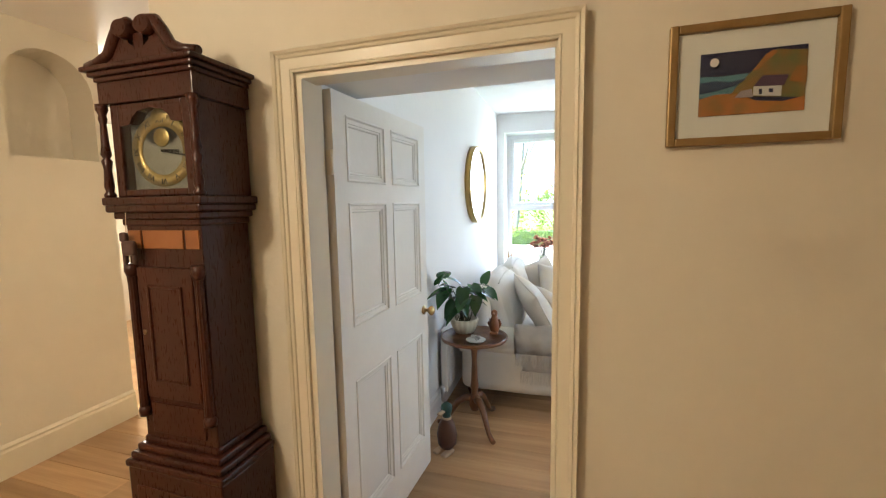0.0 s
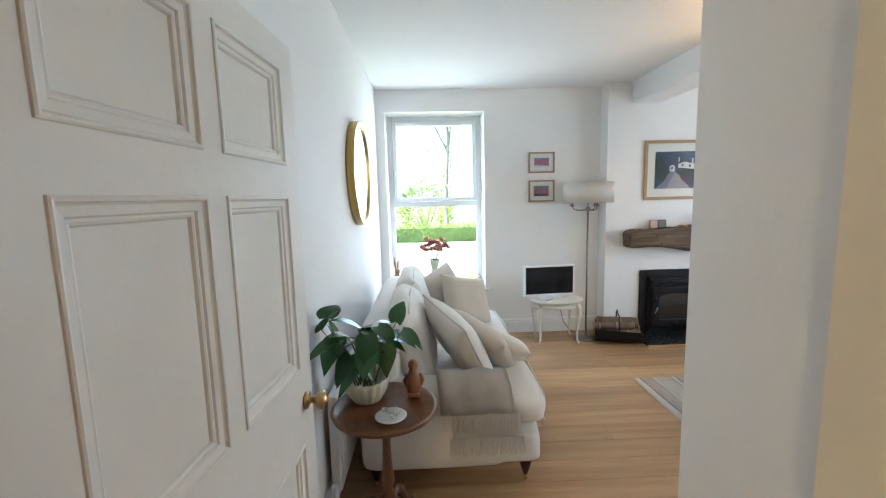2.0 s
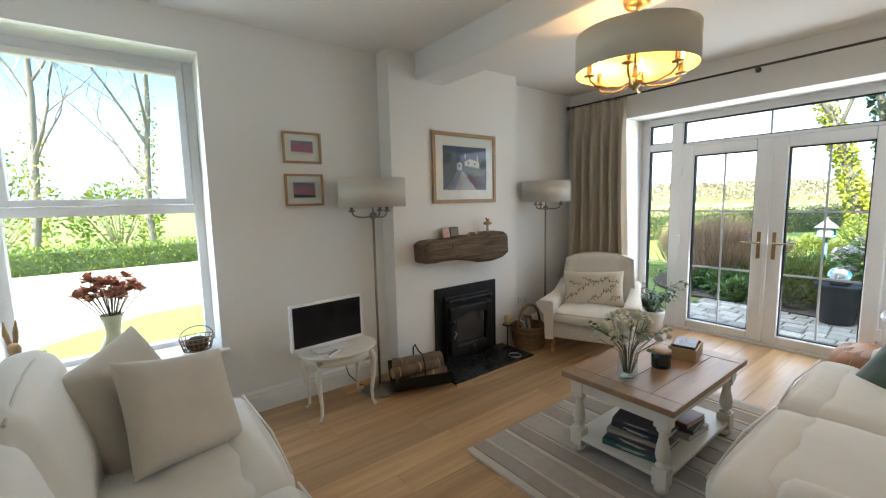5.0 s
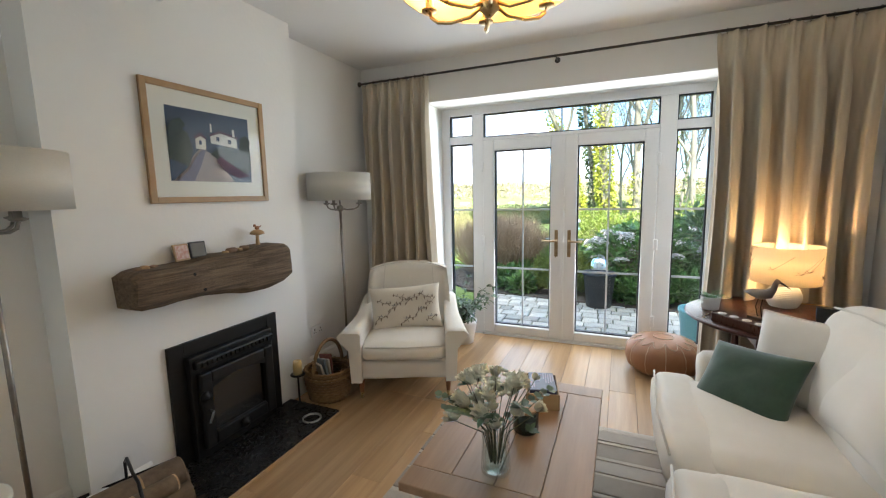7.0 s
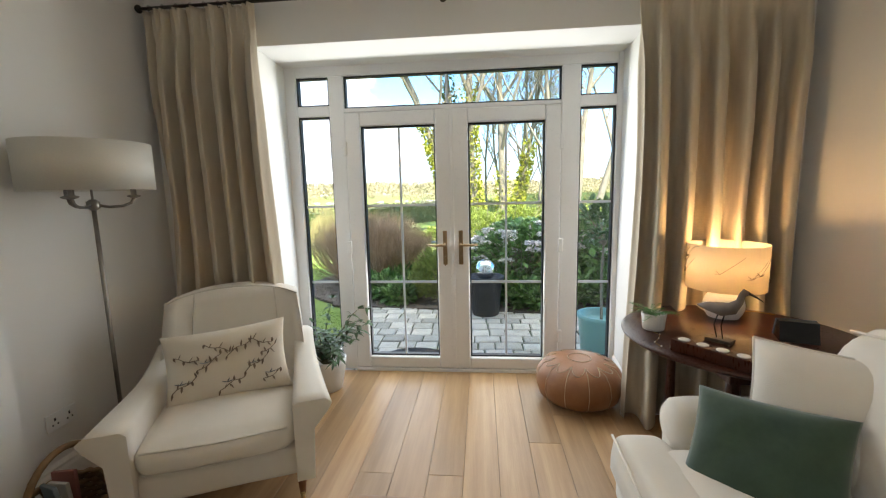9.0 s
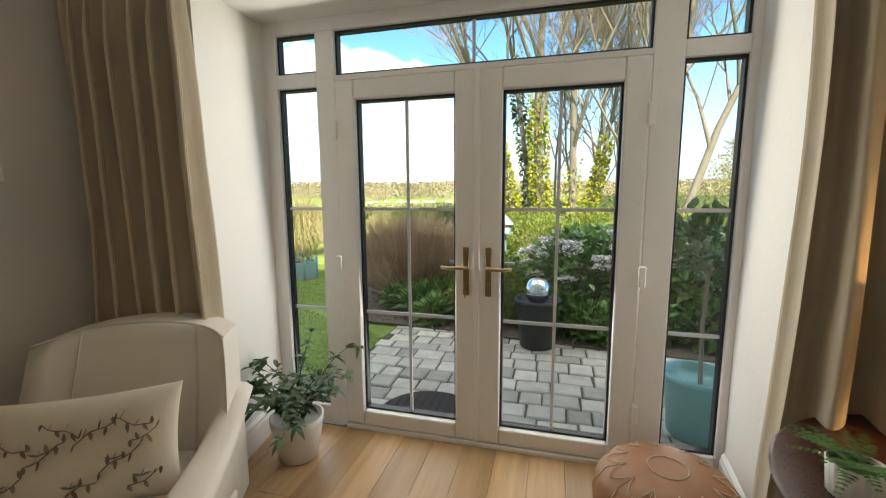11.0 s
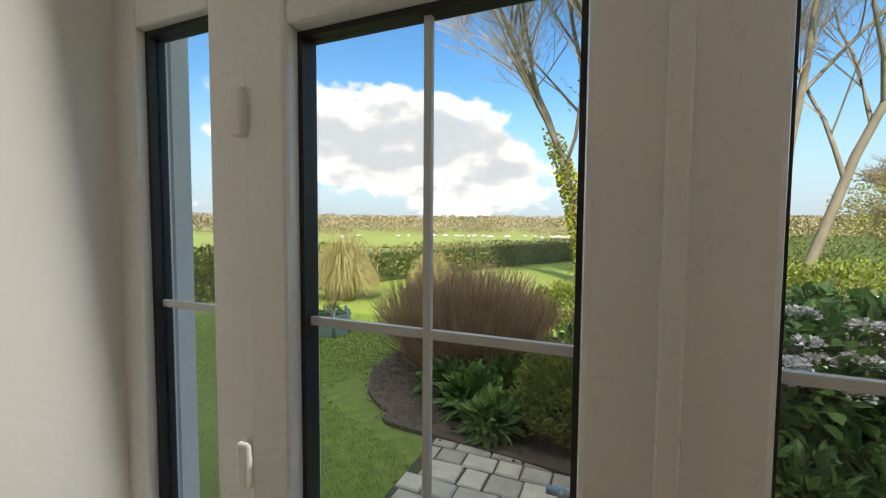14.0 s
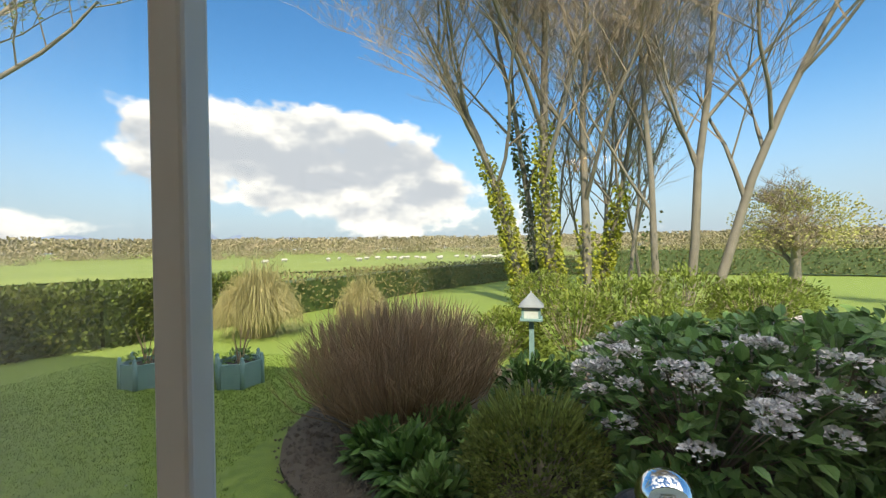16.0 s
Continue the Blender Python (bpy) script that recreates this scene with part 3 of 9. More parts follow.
b = B()
NX, NYG = 60, 60
grid = []
for i in range(NX + 1):
    row = []
    for j in range(NYG + 1):
        u, w = i / NX * 2 - 1, j / NYG * 2 - 1
        x, y = 5 + 900 * u * abs(u) ** 2.2, 4 + 900 * w * abs(w) ** 2.2
        d = math.hypot(x - 5, y - 4)
        z = GZ - 0.16 * max(0, min(1, (d - 6) / 14)) - 1.6 * max(0, min(1, (d - 22) / 120)) + 0.04 * noise.noise((x * 0.15, y * 0.15, 0)) * min(1, d / 10)
        if -6.3 < x < XO + 0.5 and -2.6 < y < YO + 0.3:
            z = GZ - 0.02
        row.append(b.verts.new((x, y, z)))
    grid.append(row)
for i in range(NX):
    for j in range(NYG):
        b.faces.new((grid[i][j], grid[i + 1][j], grid[i + 1][j + 1], grid[i][j + 1])).smooth = True
setting("ground", b, M_GRASS, "mown green lawn and meadow")

# ---------------------------------------------------------------- soft and shaped forms
def softbox(bm, x0, x1, y0, y1, z0, z1, r=0.05, puff=0.0, n=9, m=None, wob=0.0, seed=0.0):
    """A stuffed block: rounded edges, swollen faces and slight dents."""
    t = B()
    bmesh.ops.create_cube(t, size=2.0)
    bmesh.ops.subdivide_edges(t, edges=t.edges[:], cuts=n, use_grid_fill=True)
    c = Vector(((x0 + x1) / 2, (y0 + y1) / 2, (z0 + z1) / 2))
    h = Vector(((x1 - x0) / 2, (y1 - y0) / 2, (z1 - z0) / 2))
    r = min(r, *h)
    for v in t.verts:
        p = Vector([math.copysign(abs(k) ** 0.8, k) for k in v.co])
        q = Vector((p.x * h.x, p.y * h.y, p.z * h.z))
        inner = Vector([max(-(h[i] - r), min(h[i] - r, q[i])) for i in range(3)])
        d = q - inner
        if d.length > 1e-6:
            q = inner + d.normalized() * r
        f = [(1 - p[(i + 1) % 3] ** 2) * (1 - p[(i + 2) % 3] ** 2) * p[i] for i in range(3)]
        q += Vector(f) * puff
        if wob:
            q += wob * noise.noise_vector((q + c + Vector((seed, 0, 0))) * 6.0)
        v.co = c + q
    for f in t.faces:
        f.smooth = True
    join(bm, t, m)


def pillow(bm, w, h, d, m, n=14, seed=0.0, cord=None):
    """A scatter cushion lying in its own xy plane, pinched at the rim, creased."""
    def at(u, v, s):
        pin = 1 - 0.07 * (1 - v * v), 1 - 0.07 * (1 - u * u)
        th = d / 2 * max(0.0, (1 - u ** 4) * (1 - v ** 4)) ** 0.55
        p = Vector((u * w / 2 * pin[0], v * h / 2 * pin[1], s * th))
        k = noise.noise(Vector((u * 2.2 + seed, v * 2.2, s)))
        p.z += s * 0.018 * k * (1 - u * u) * (1 - v * v)
        return m @ p
    top, bot = {}, {}
    for i in range(n + 1):
        for j in range(n + 1):
            u, v = math.sin(math.pi / 2 * (2 * i / n - 1)), math.sin(math.pi / 2 * (2 * j / n - 1))
            top[i, j] = bm.verts.new(at(u, v, 1))
            edge = i in (0, n) or j in (0, n)
            bot[i, j] = top[i, j] if edge else bm.verts.new(at(u, v, -1))
    for i in range(n):
        for j in range(n):
            for g, o in ((top, 1), (bot, -1)):
                q = [g[i, j], g[i + 1, j], g[i + 1, j + 1], g[i, j + 1]][::o]
                bm.faces.new(q).smooth = True
    if cord is not None:
        ring = []
        for s in range(4):
            for i in range(12):
                a = math.sin(math.pi / 2 * (2 * i / 12 - 1))
                u, v = ((a, -1), (1, a), (-a, 1), (-1, -a))[s]
                ring.append(at(u, v, 1))
        tube(cord, ring + ring[:1], 0.006, 6, False)


def leaf_blade(bm, base, d, length, width, droop=0.3, fold=0.15, seg=4):
    """One pointed leaf from base along d, folded along its rib."""
    d = d.normalized()
    side = d.cross(Vector((0, 0, 1)))
    side = side.normalized() if side.length > 0.05 else Vector((1, 0, 0))
    up = side.cross(d)
    rows = []
    for i in range(seg + 1):
        s = i / seg
        c = base + d * length * s - Vector((0, 0, 1)) * droop * length * s * s
        wd = width * math.sin(math.pi * (0.08 + 0.92 * s) ** 0.75) * 0.5
        rows.append((bm.verts.new(c + side * wd + up * fold * wd), bm.verts.new(c), bm.verts.new(c - side * wd + up * fold * wd)))
    for a, c in zip(rows, rows[1:]):
        bm.faces.new((a[0], a[1], c[1], c[0])).smooth = True
        bm.faces.new((a[1], a[2], c[2], c[1])).smooth = True


R = random.Random(7)


def rdir(r, lift=0.0):
    a = r.uniform(0, 2 * math.pi)
    e = r.uniform(-0.3, 1.0) + lift
    return Vector((math.cos(a), math.sin(a), e)).normalized()


# ---------------------------------------------------------------- materials of the things
M_LINEN = mat("ivory_linen", (0.74, 0.70, 0.63), (0.69, 0.65, 0.58), 0.9, scale=5, bump=0.35, bscale=420, sheen=0.2)
M_PIPE = mat("linen_piping", (0.66, 0.62, 0.55), (0.6, 0.56, 0.5), 0.9, bump=0.3, bscale=400)
M_BEIGE = mat("beige_linen", (0.58, 0.52, 0.435), (0.52, 0.46, 0.38), 0.95, scale=6, bump=0.4, bscale=380, sheen=0.2)
M_GREEN = mat("dark_green_velvet", (0.02, 0.05, 0.03), (0.03, 0.07, 0.04), 0.8, scale=12, sheen=0.5)
M_THROW = mat("fawn_wool_throw", (0.66, 0.605, 0.535), (0.60, 0.545, 0.475), 1.0, scale=14, bump=0.5, bscale=300, sheen=0.3)
M_CURTAIN = mat("taupe_curtain_linen", (0.58, 0.505, 0.39), (0.51, 0.44, 0.335), 0.95, scale=30, bump=0.3, bscale=300, stretch=(1, 1, 0.12), sheen=0.15)
M_DARKWOOD = mat("dark_mahogany", (0.055, 0.016, 0.009), (0.040, 0.012, 0.007), 0.28, scale=4, bump=0.0, stretch=(3, 3, 0.5), rvar=0.03, spec=0.28)
M_MIDWOOD = mat("chestnut_wood", (0.19, 0.085, 0.035), (0.12, 0.05, 0.022), 0.3, scale=6, stretch=(4, 4, 0.7), bump=0.06)
M_INLAY = mat("satinwood_inlay", (0.34, 0.13, 0.035), (0.26, 0.09, 0.025), 0.35, scale=8)
M_OLDOAK = mat("weathered_beam_oak", (0.19, 0.13, 0.08), (0.05, 0.032, 0.02), 0.85, scale=9, bump=1.0, bscale=30, stretch=(0.35, 6, 9))
M_PINE = mat("oiled_pine_top", (0.36, 0.225, 0.125), (0.25, 0.145, 0.075), 0.42, scale=3, stretch=(0.5, 6, 6), bump=0.12, bscale=26, rand=0.12)
M_FRAMEOAK = mat("picture_oak", (0.40, 0.255, 0.125), (0.32, 0.19, 0.09), 0.45, scale=5, stretch=(3, 3, 3))
M_GILT = mat("gilt_frame", (0.36, 0.235, 0.09), (0.28, 0.17, 0.06), 0.4, 0.5, scale=12)
M_CREAMPAINT = mat("cream_furniture_paint", (0.72, 0.69, 0.60), (0.66, 0.62, 0.53), 0.45, scale=5, bump=0.1)
M_IRON = mat("black_iron", (0.008, 0.008, 0.009), (0.014, 0.014, 0.014), 0.40, 0.0, scale=20, bump=0.12, spec=0.25)
M_STOVEGLASS = mat("stove_glass", (0.012, 0.011, 0.010), (0.02, 0.018, 0.016), 0.06, spec=0.6)
M_SLAB = mat("black_slate", (0.010, 0.010, 0.011), (0.016, 0.016, 0.017), 0.28, scale=8, bump=0.15, spec=0.3)
M_PEWTER = mat("antique_pewter", (0.28, 0.26, 0.23), (0.2, 0.18, 0.16), 0.32, 0.9, scale=15)
M_ROD = mat("dark_rod", (0.05, 0.045, 0.04), (0.07, 0.06, 0.05), 0.4, 0.6)
M_SHADE = shade_mat("white_lampshade", (0.82, 0.79, 0.72), 0.35)
M_SHADEGOLD = mat("gold_shade_lining", (0.85, 0.60, 0.22), (0.80, 0.55, 0.2), 0.45, 0.4)
M_BRASSLIGHT = mat("satin_brass", (0.50, 0.36, 0.17), (0.42, 0.29, 0.13), 0.3, 1.0, scale=20)
M_BULB = glow_mat("lit_candle_bulb", (1.0, 0.72, 0.38), 8.0)
M_MIRROR = mat("mirror_glass", (0.9, 0.9, 0.9), (0.9, 0.9, 0.9), 0.02, 1.0, rvar=0.0)
M_GOLDRIM = mat("brushed_gold_rim", (0.50, 0.36, 0.13), (0.42, 0.29, 0.09), 0.35, 1.0, scale=10)
M_SCREEN = mat("black_screen", (0.008, 0.008, 0.009), (0.01, 0.01, 0.011), 0.12)
M_WHITEPLASTIC = mat("white_plastic", (0.78, 0.78, 0.78), (0.75, 0.75, 0.75), 0.35)
M_MAT = mat("picture_mount", (0.78, 0.75, 0.70), (0.75, 0.72, 0.67), 0.85)
M_WHITEGLAZE = mat("white_glazed_pot", (0.74, 0.73, 0.70), (0.70, 0.69, 0.66), 0.35, scale=6)
M_CREAMGLAZE = mat("cream_glazed_pot", (0.70, 0.66, 0.50), (0.62, 0.58, 0.42), 0.3, scale=6)
M_LEAFDARK = mat("dark_glossy_leaf", (0.022, 0.070, 0.018), (0.04, 0.115, 0.028), 0.24, scale=9, island=0.35, leafy=0.2)
M_LEAFFICUS = mat("ficus_leaf", (0.035, 0.085, 0.03), (0.06, 0.12, 0.045), 0.4, scale=9, island=0.4, leafy=0.25)
M_STEM = mat("plant_stem", (0.09, 0.10, 0.04), (0.07, 0.06, 0.03), 0.7)
M_SOIL = mat("potting_soil", (0.03, 0.02, 0.014), (0.05, 0.035, 0.022), 0.95, bump=0.8)
M_PETAL = mat("white_petal", (0.86, 0.84, 0.74), (0.80, 0.79, 0.62), 0.7, scale=30, island=0.08)
M_CORAL = mat("coral_petal", (0.62, 0.20, 0.11), (0.50, 0.30, 0.20), 0.8, scale=30, island=0.35)
M_WICKER = mat("wicker", (0.25, 0.15, 0.07), (0.17, 0.10, 0.045), 0.7, scale=20, island=0.25)
M_LOG = mat("birch_log", (0.22, 0.155, 0.10), (0.09, 0.06, 0.04), 0.9, scale=10, bump=0.8, bscale=30)
M_LOGEND = mat("split_log_end", (0.42, 0.27, 0.14), (0.30, 0.18, 0.09), 0.8, scale=14)
M_LEATHER = mat("tan_leather", (0.33, 0.155, 0.07), (0.26, 0.11, 0.048), 0.5, scale=9, bump=0.25, bscale=120)
M_STITCH = mat("pale_stitching", (0.62, 0.50, 0.36), (0.55, 0.43, 0.3), 0.8)
M_RUGA = mat("rug_cream_wool", (0.52, 0.47, 0.40), (0.46, 0.41, 0.345), 1.0, scale=20, bump=0.9, bscale=220, sheen=0.2, rand=0.05)
M_RUGB = mat("rug_taupe_wool", (0.33, 0.285, 0.235), (0.28, 0.24, 0.195), 1.0, scale=20, bump=0.9, bscale=220, sheen=0.2, rand=0.08)
M_RUGC = mat("rug_grey_wool", (0.40, 0.36, 0.31), (0.35, 0.31, 0.265), 1.0, scale=20, bump=0.9, bscale=220, sheen=0.2, rand=0.08)
M_CLEARGLASS = glass_mat("vase_glass", (0.95, 0.97, 0.965))
M_WATER = glass_mat("vase_water", (0.90, 0.96, 0.94))
M_DARKGLASS = mat("smoked_green_jar", (0.012, 0.02, 0.015), (0.018, 0.028, 0.02), 0.12)
M_WAX = mat("candle_wax", (0.62, 0.50, 0.27), (0.58, 0.45, 0.22), 0.5, sub=0.2)
M_FIGWOOD = mat("carved_orange_wood", (0.28, 0.105, 0.035), (0.2, 0.07, 0.022), 0.35, scale=10, stretch=(3, 3, 1))
M_PALEWOOD = mat("pale_carved_wood", (0.42, 0.28, 0.14), (0.34, 0.21, 0.1), 0.6, scale=10)
M_DUCKBROWN = mat("painted_brown", (0.07, 0.03, 0.022), (0.10, 0.045, 0.03), 0.45, scale=12)
M_DUCKTEAL = mat("painted_teal", (0.010, 0.075, 0.065), (0.014, 0.055, 0.05), 0.35, scale=12)
M_DUCKCREAM = mat("painted_cream", (0.55, 0.42, 0.28), (0.5, 0.36, 0.22), 0.5)
M_PAPER = mat("book_pages", (0.62, 0.58, 0.49), (0.55, 0.51, 0.42), 0.9)


def plain(name, c, rough=0.6):
    return mat(name, c, tuple(k * 0.88 for k in c), rough, scale=12)


M_DOORPAINT = mat("warm_white_door_paint", (0.78, 0.75, 0.68), (0.73, 0.695, 0.62), 0.38, scale=3, bump=0.12, bscale=45)
# ---------------------------------------------------------------- the panelled door, standing open
door = thing("door_1", "open cream six-panel wooden door with brass knob", "door", (-0.953, 1.508, 0.008), -3.5, kind="structure")
# local: y along the leaf, x towards the room (+) and the wall (-)
DW, DH, DT = 0.85, 1.962, 0.04
PY, PZ = ((0.085, 0.392), (0.455, 0.765)), ((0.20, 0.825), (1.05, 1.55), (1.632, 1.885))
b = B()
for y0, y1 in ((0, PY[0][0]), (PY[0][1], PY[1][0]), (PY[1][1], DW)):
    box(b, -DT, 0, y0, y1, 0, DH)
for y0, y1 in PY:
    for z0, z1 in ((0, PZ[0][0]), (PZ[0][1], PZ[1][0]), (PZ[1][1], PZ[2][0]), (PZ[2][1], DH)):
        box(b, -DT, 0, y0, y1, z0, z1)
part("stiles", b, M_DOORPAINT, door)
for y0, y1 in PY:
    for z0, z1 in PZ:
        b = B()
        box(b, -DT + 0.008, -0.016, y0, y1, z0, z1)
        o0 = [(y0, z0), (y1, z0), (y1, z1), (y0, z1)]
        rows = [[b.verts.new((dp, y + (o if y == y0 else -o), z + (o if z == z0 else -o))) for y, z in o0]
                for o, dp in ((0.0, -0.001), (0.001, 0.003), (0.004, 0.005), (0.008, 0.004), (0.010, -0.001), (0.013, -0.0035), (0.026, -0.0050), (0.029, -0.0095), (0.033, -0.0085), (0.037, -0.0105), (0.040, -0.0159))]
        for a, c in zip(rows, rows[1:]):
            for q in range(4):
                b.faces.new((a[q], a[(q + 1) % 4], c[(q + 1) % 4], c[q]))
        part("door_panel", b, M_DOORPAINT, door, "sunk panel with a moulded edge")
b = B()
lathe(b, [(0.026, 0), (0.026, 0.006), (0.010, 0.008), (0.009, 0.026), (0.018, 0.032), (0.027, 0.044), (0.027, 0.054), (0.016, 0.064), (0.002, 0.067)], 20, pose(0, DW - 0.055, 0.945, 0, 90, 0))
part("door_knob", b, M_BRASSLIGHT, door, "round brass knob")
for z in (0.22, 1.70):
    b = B(); tube(b, [(-0.003, -0.006, z - 0.045), (-0.003, -0.006, z + 0.045)], 0.006, 10); box(b, -0.03, -0.004, -0.003, 0.02, z - 0.045, z + 0.045); part("hinge", b, M_CREAMTRIM, door, "painted butt hinge")


# ---------------------------------------------------------------- sofas
def sofa(loc, rz, length, label):
    """Local: x along the sofa, front towards -y, back at y = 0.95."""
    s = thing("sofa", label, "sofa", loc, rz, "pair of cream sofas")
    L = length / 2
    bm = B()
    softbox(bm, -L + 0.02, L - 0.02, -0.05, 0.86, 0.13, 0.32, 0.05, 0.01, wob=0.004)
    part("base", bm, M_LINEN, s)
    bm = B()
    softbox(bm, -L + 0.06, L - 0.06, 0.68, 0.94, 0.25, 0.84, 0.09, 0.02, wob=0.008)
    part("backrest", bm, M_LINEN, s)
    for sg in (-1, 1):
        bm = B()
        # rolled arm: upright panel and a round roll
        softbox(bm, min(sg * L, sg * (L - 0.15)), max(sg * L, sg * (L - 0.15)), 0.14, 0.90, 0.13, 0.54, 0.05, 0.008, wob=0.004)
        roll = B()
        lathe(roll, [(0.02, 0.0), (0.075, 0.006), (0.098, 0.03), (0.105, 0.1), (0.108, 0.45), (0.105, 0.78), (0.06, 0.81)], 24)
        join(bm, roll, pose(sg * (L - 0.08), 0.13, 0.505, -90, 0, 0))
        part("armrest", bm, M_LINEN, s)
    w = (length - 0.34) / 2
    for k in (0, 1):
        x0 = -L + 0.17 + k * w
        bm = B()
        xe0, xe1 = x0 + 0.004 - (0.10 if k == 0 else 0), x0 + w - 0.004 + (0.10 if k == 1 else 0)
        softbox(bm, xe0, xe1, -0.09, 0.13, 0.318, 0.478, 0.06, 0.02, 9, wob=0.006, seed=k * 3 + 2), softbox(bm, x0 + 0.004, x0 + w - 0.004, 0.02, 0.70, 0.315, 0.485, 0.055, 0.025, 11, wob=0.008, seed=k * 3)
        cu = part("seat_cushion", bm, M_LINEN, s)
        bm = B()
        for z in (0.335, 0.468):
            tube(bm, [(xe0 + 0.03, -0.078, z), (x0 + w / 2, -0.100, z), (xe1 - 0.03, -0.078, z)], 0.005, 6)
        part("piping", bm, M_PIPE, cu)
        bm = B()
        softbox(bm, x0 + 0.01, x0 + w - 0.01, -0.09, 0.09, -0.05, 0.47, 0.075, 0.05, 11, pose(0, 0.60, 0.47, -13, 0, 0), wob=0.016, seed=k * 5 + 1)
        cu = part("back_cushion", bm, M_LINEN, s)
        bm = B()
        q = [pose(0, 0.60, 0.47, -13, 0, 0) @ Vector((x0 + 0.03 + (w - 0.06) * i / 6, -0.06, 0.452 + 0.03 * math.sin(math.pi * i / 6))) for i in range(7)]
        tube(bm, q, 0.005, 6)
        part("piping", bm, M_PIPE, cu)
    for sx in (-1, 1):
        for y in (0.03, 0.84):
            bm = B()
            lathe(bm, [(0.012, 0.03), (0.016, 0.05), (0.03, 0.09), (0.034, 0.12), (0.03, 0.14)], 14, pose(sx * (L - 0.09), y, 0))
            leg = part("leg", bm, M_DARKWOOD, s, "turned dark leg")
            bm = B()
            lathe(bm, [(0.019, -0.010), (0.021, 0.0), (0.019, 0.010)], 12, pose(sx * (L - 0.09) + 0.004, y, 0.021, 90, 0, 0))
            part("castor", bm, M_BRASSLIGHT, leg, "small brass castor")
    return s


def cushion(label, w, h, d, m, material, cord=None, cordmat=None, seed=0.0):
    t = thing("cushion", label, "cushion", tuple(m.translation))
    loc = Matrix.Translation(-m.translation) @ m
    bm = B()
    cd = B() if cordmat else None
    pillow(bm, w, h, d, loc, seed=seed, cord=cd)
    part("cover", bm, material, t)
    if cordmat:
        part("cord", cd, cordmat, t, "twisted cord edge")
    return t


sofa((-0.0, 4.06, 0), -90 + 180, 1.92, "deep cream linen sofa with loose cushions against the wall")
sofa((2.10, 3.02, 0), 180, 1.92, "deep cream linen sofa facing the fireplace")


def stand(x, y, z, face, lean, spin=0):
    """A cushion's pose: upright, its face towards the heading, leaning back."""
    return Matrix.Translation((x, y, z)) @ Euler((0, 0, radians(face))).to_matrix().to_4x4() @ pose(0, 0, 0, 90 - lean, 0, 0) @ pose(0, 0, 0, 0, 0, spin)


# face: 90 turns the cushion's front to +x
cushion("ivory square cushion with corded edge on the sofa", 0.50, 0.50, 0.17, stand(-0.36, 3.50, 0.69, 110, 30, 12), M_LINEN, True, M_PIPE, 1)
cushion("beige linen cushion leaning on the sofa", 0.46, 0.44, 0.15, stand(-0.20, 3.62, 0.64, 118, 42, 26), M_BEIGE, None, None, 2)
cushion("small ivory cushion lying on the sofa seat", 0.36, 0.36, 0.12, stand(-0.07, 3.66, 0.60, 125, 52, 40), M_LINEN, None, None, 3)
cushion("beige linen cushion at the sofa's far end", 0.50, 0.48, 0.16, stand(-0.40, 4.66, 0.70, 48, 26, 12), M_BEIGE, None, None, 4)
cushion("embroidered beige cushion at the sofa's far end", 0.46, 0.44, 0.15, stand(-0.22, 4.50, 0.68, 36, 30, -14), M_BEIGE, None, None, 5)
cushion("ivory cushion with twisted cord on the sofa", 0.50, 0.42, 0.17, stand(2.73, 2.48, 0.675, 225, 20, 2), M_LINEN, True, M_PIPE, 6)
cushion("dark green velvet cushion on the sofa", 0.42, 0.36, 0.11, stand(2.69, 2.73, 0.575, 222, 40, 6), M_GREEN, None, None, 7)
cushion("large ivory cushion on the sofa", 0.52, 0.46, 0.16, stand(2.30, 2.42, 0.74, 180, 22, 4), M_LINEN, None, None, 8)

# throw over the near arm, fringed
th = thing("throw", "fawn wool throw with pale border and long fringe", "throw", (-0.31, 3.12, 0))
b = B()
prof = [(0.20, 0.545), (0.170, 0.590), (0.115, 0.628), (0.06, 0.640), (0.005, 0.628), (-0.045, 0.592), (-0.068, 0.555), (-0.073, 0.515), (-0.076, 0.465)]
rows = []
for i in range(15):
    x = -0.19 + 0.37 * i / 14
    rows.append([b.verts.new((x + 0.10 * (0.6 - z), y - 0.008 * math.sin(i * 1.3 + z * 9), z + 0.006 * math.sin(i * 0.9))) for y, z in prof])
for a, c in zip(rows, rows[1:]):
    for k in range(len(prof) - 1):
        b.faces.new((a[k], a[k + 1], c[k + 1], c[k])).smooth = True
bmesh.ops.solidify(b, geom=b.faces[:], thickness=0.008)
part("cloth", b, M_THROW, th)
b = B()
rows = []
for i in range(15):
    x = -0.17 + 0.35 * i / 14
    rows.append([b.verts.new((x + 0.05 + 0.03 * (0.3 - z), -0.064 - 0.006 * math.sin(i * 1.7), z)) for z in (0.46, 0.40, 0.335)])
for a, c in zip(rows, rows[1:]):
    for k in range(2):
        b.faces.new((a[k], a[k + 1], c[k + 1], c[k])).smooth = True
bmesh.ops.solidify(b, geom=b.faces[:], thickness=0.007)
part("lower_fold", b, M_THROW, th)
for z0, dx in ((0.470, 0.015), (0.340, 0.050)):
    b = B()
    for i in range(46):
        x = -0.18 + 0.37 * i / 45 + dx
        y = -0.083 if z0 > 0.4 else -0.068
        tube(b, [(x, y, z0), (x + R.uniform(-0.006, 0.006), y - 0.004, z0 - 0.05), (x + R.uniform(-0.01, 0.01), y, z0 - 0.085 - R.uniform(0, 0.02))], [0.0035, 0.0028, 0.002], 4, False)
    tagged(part("fringe", b, M_PIPE, th, "pale wool fringe"), kind="stuff")


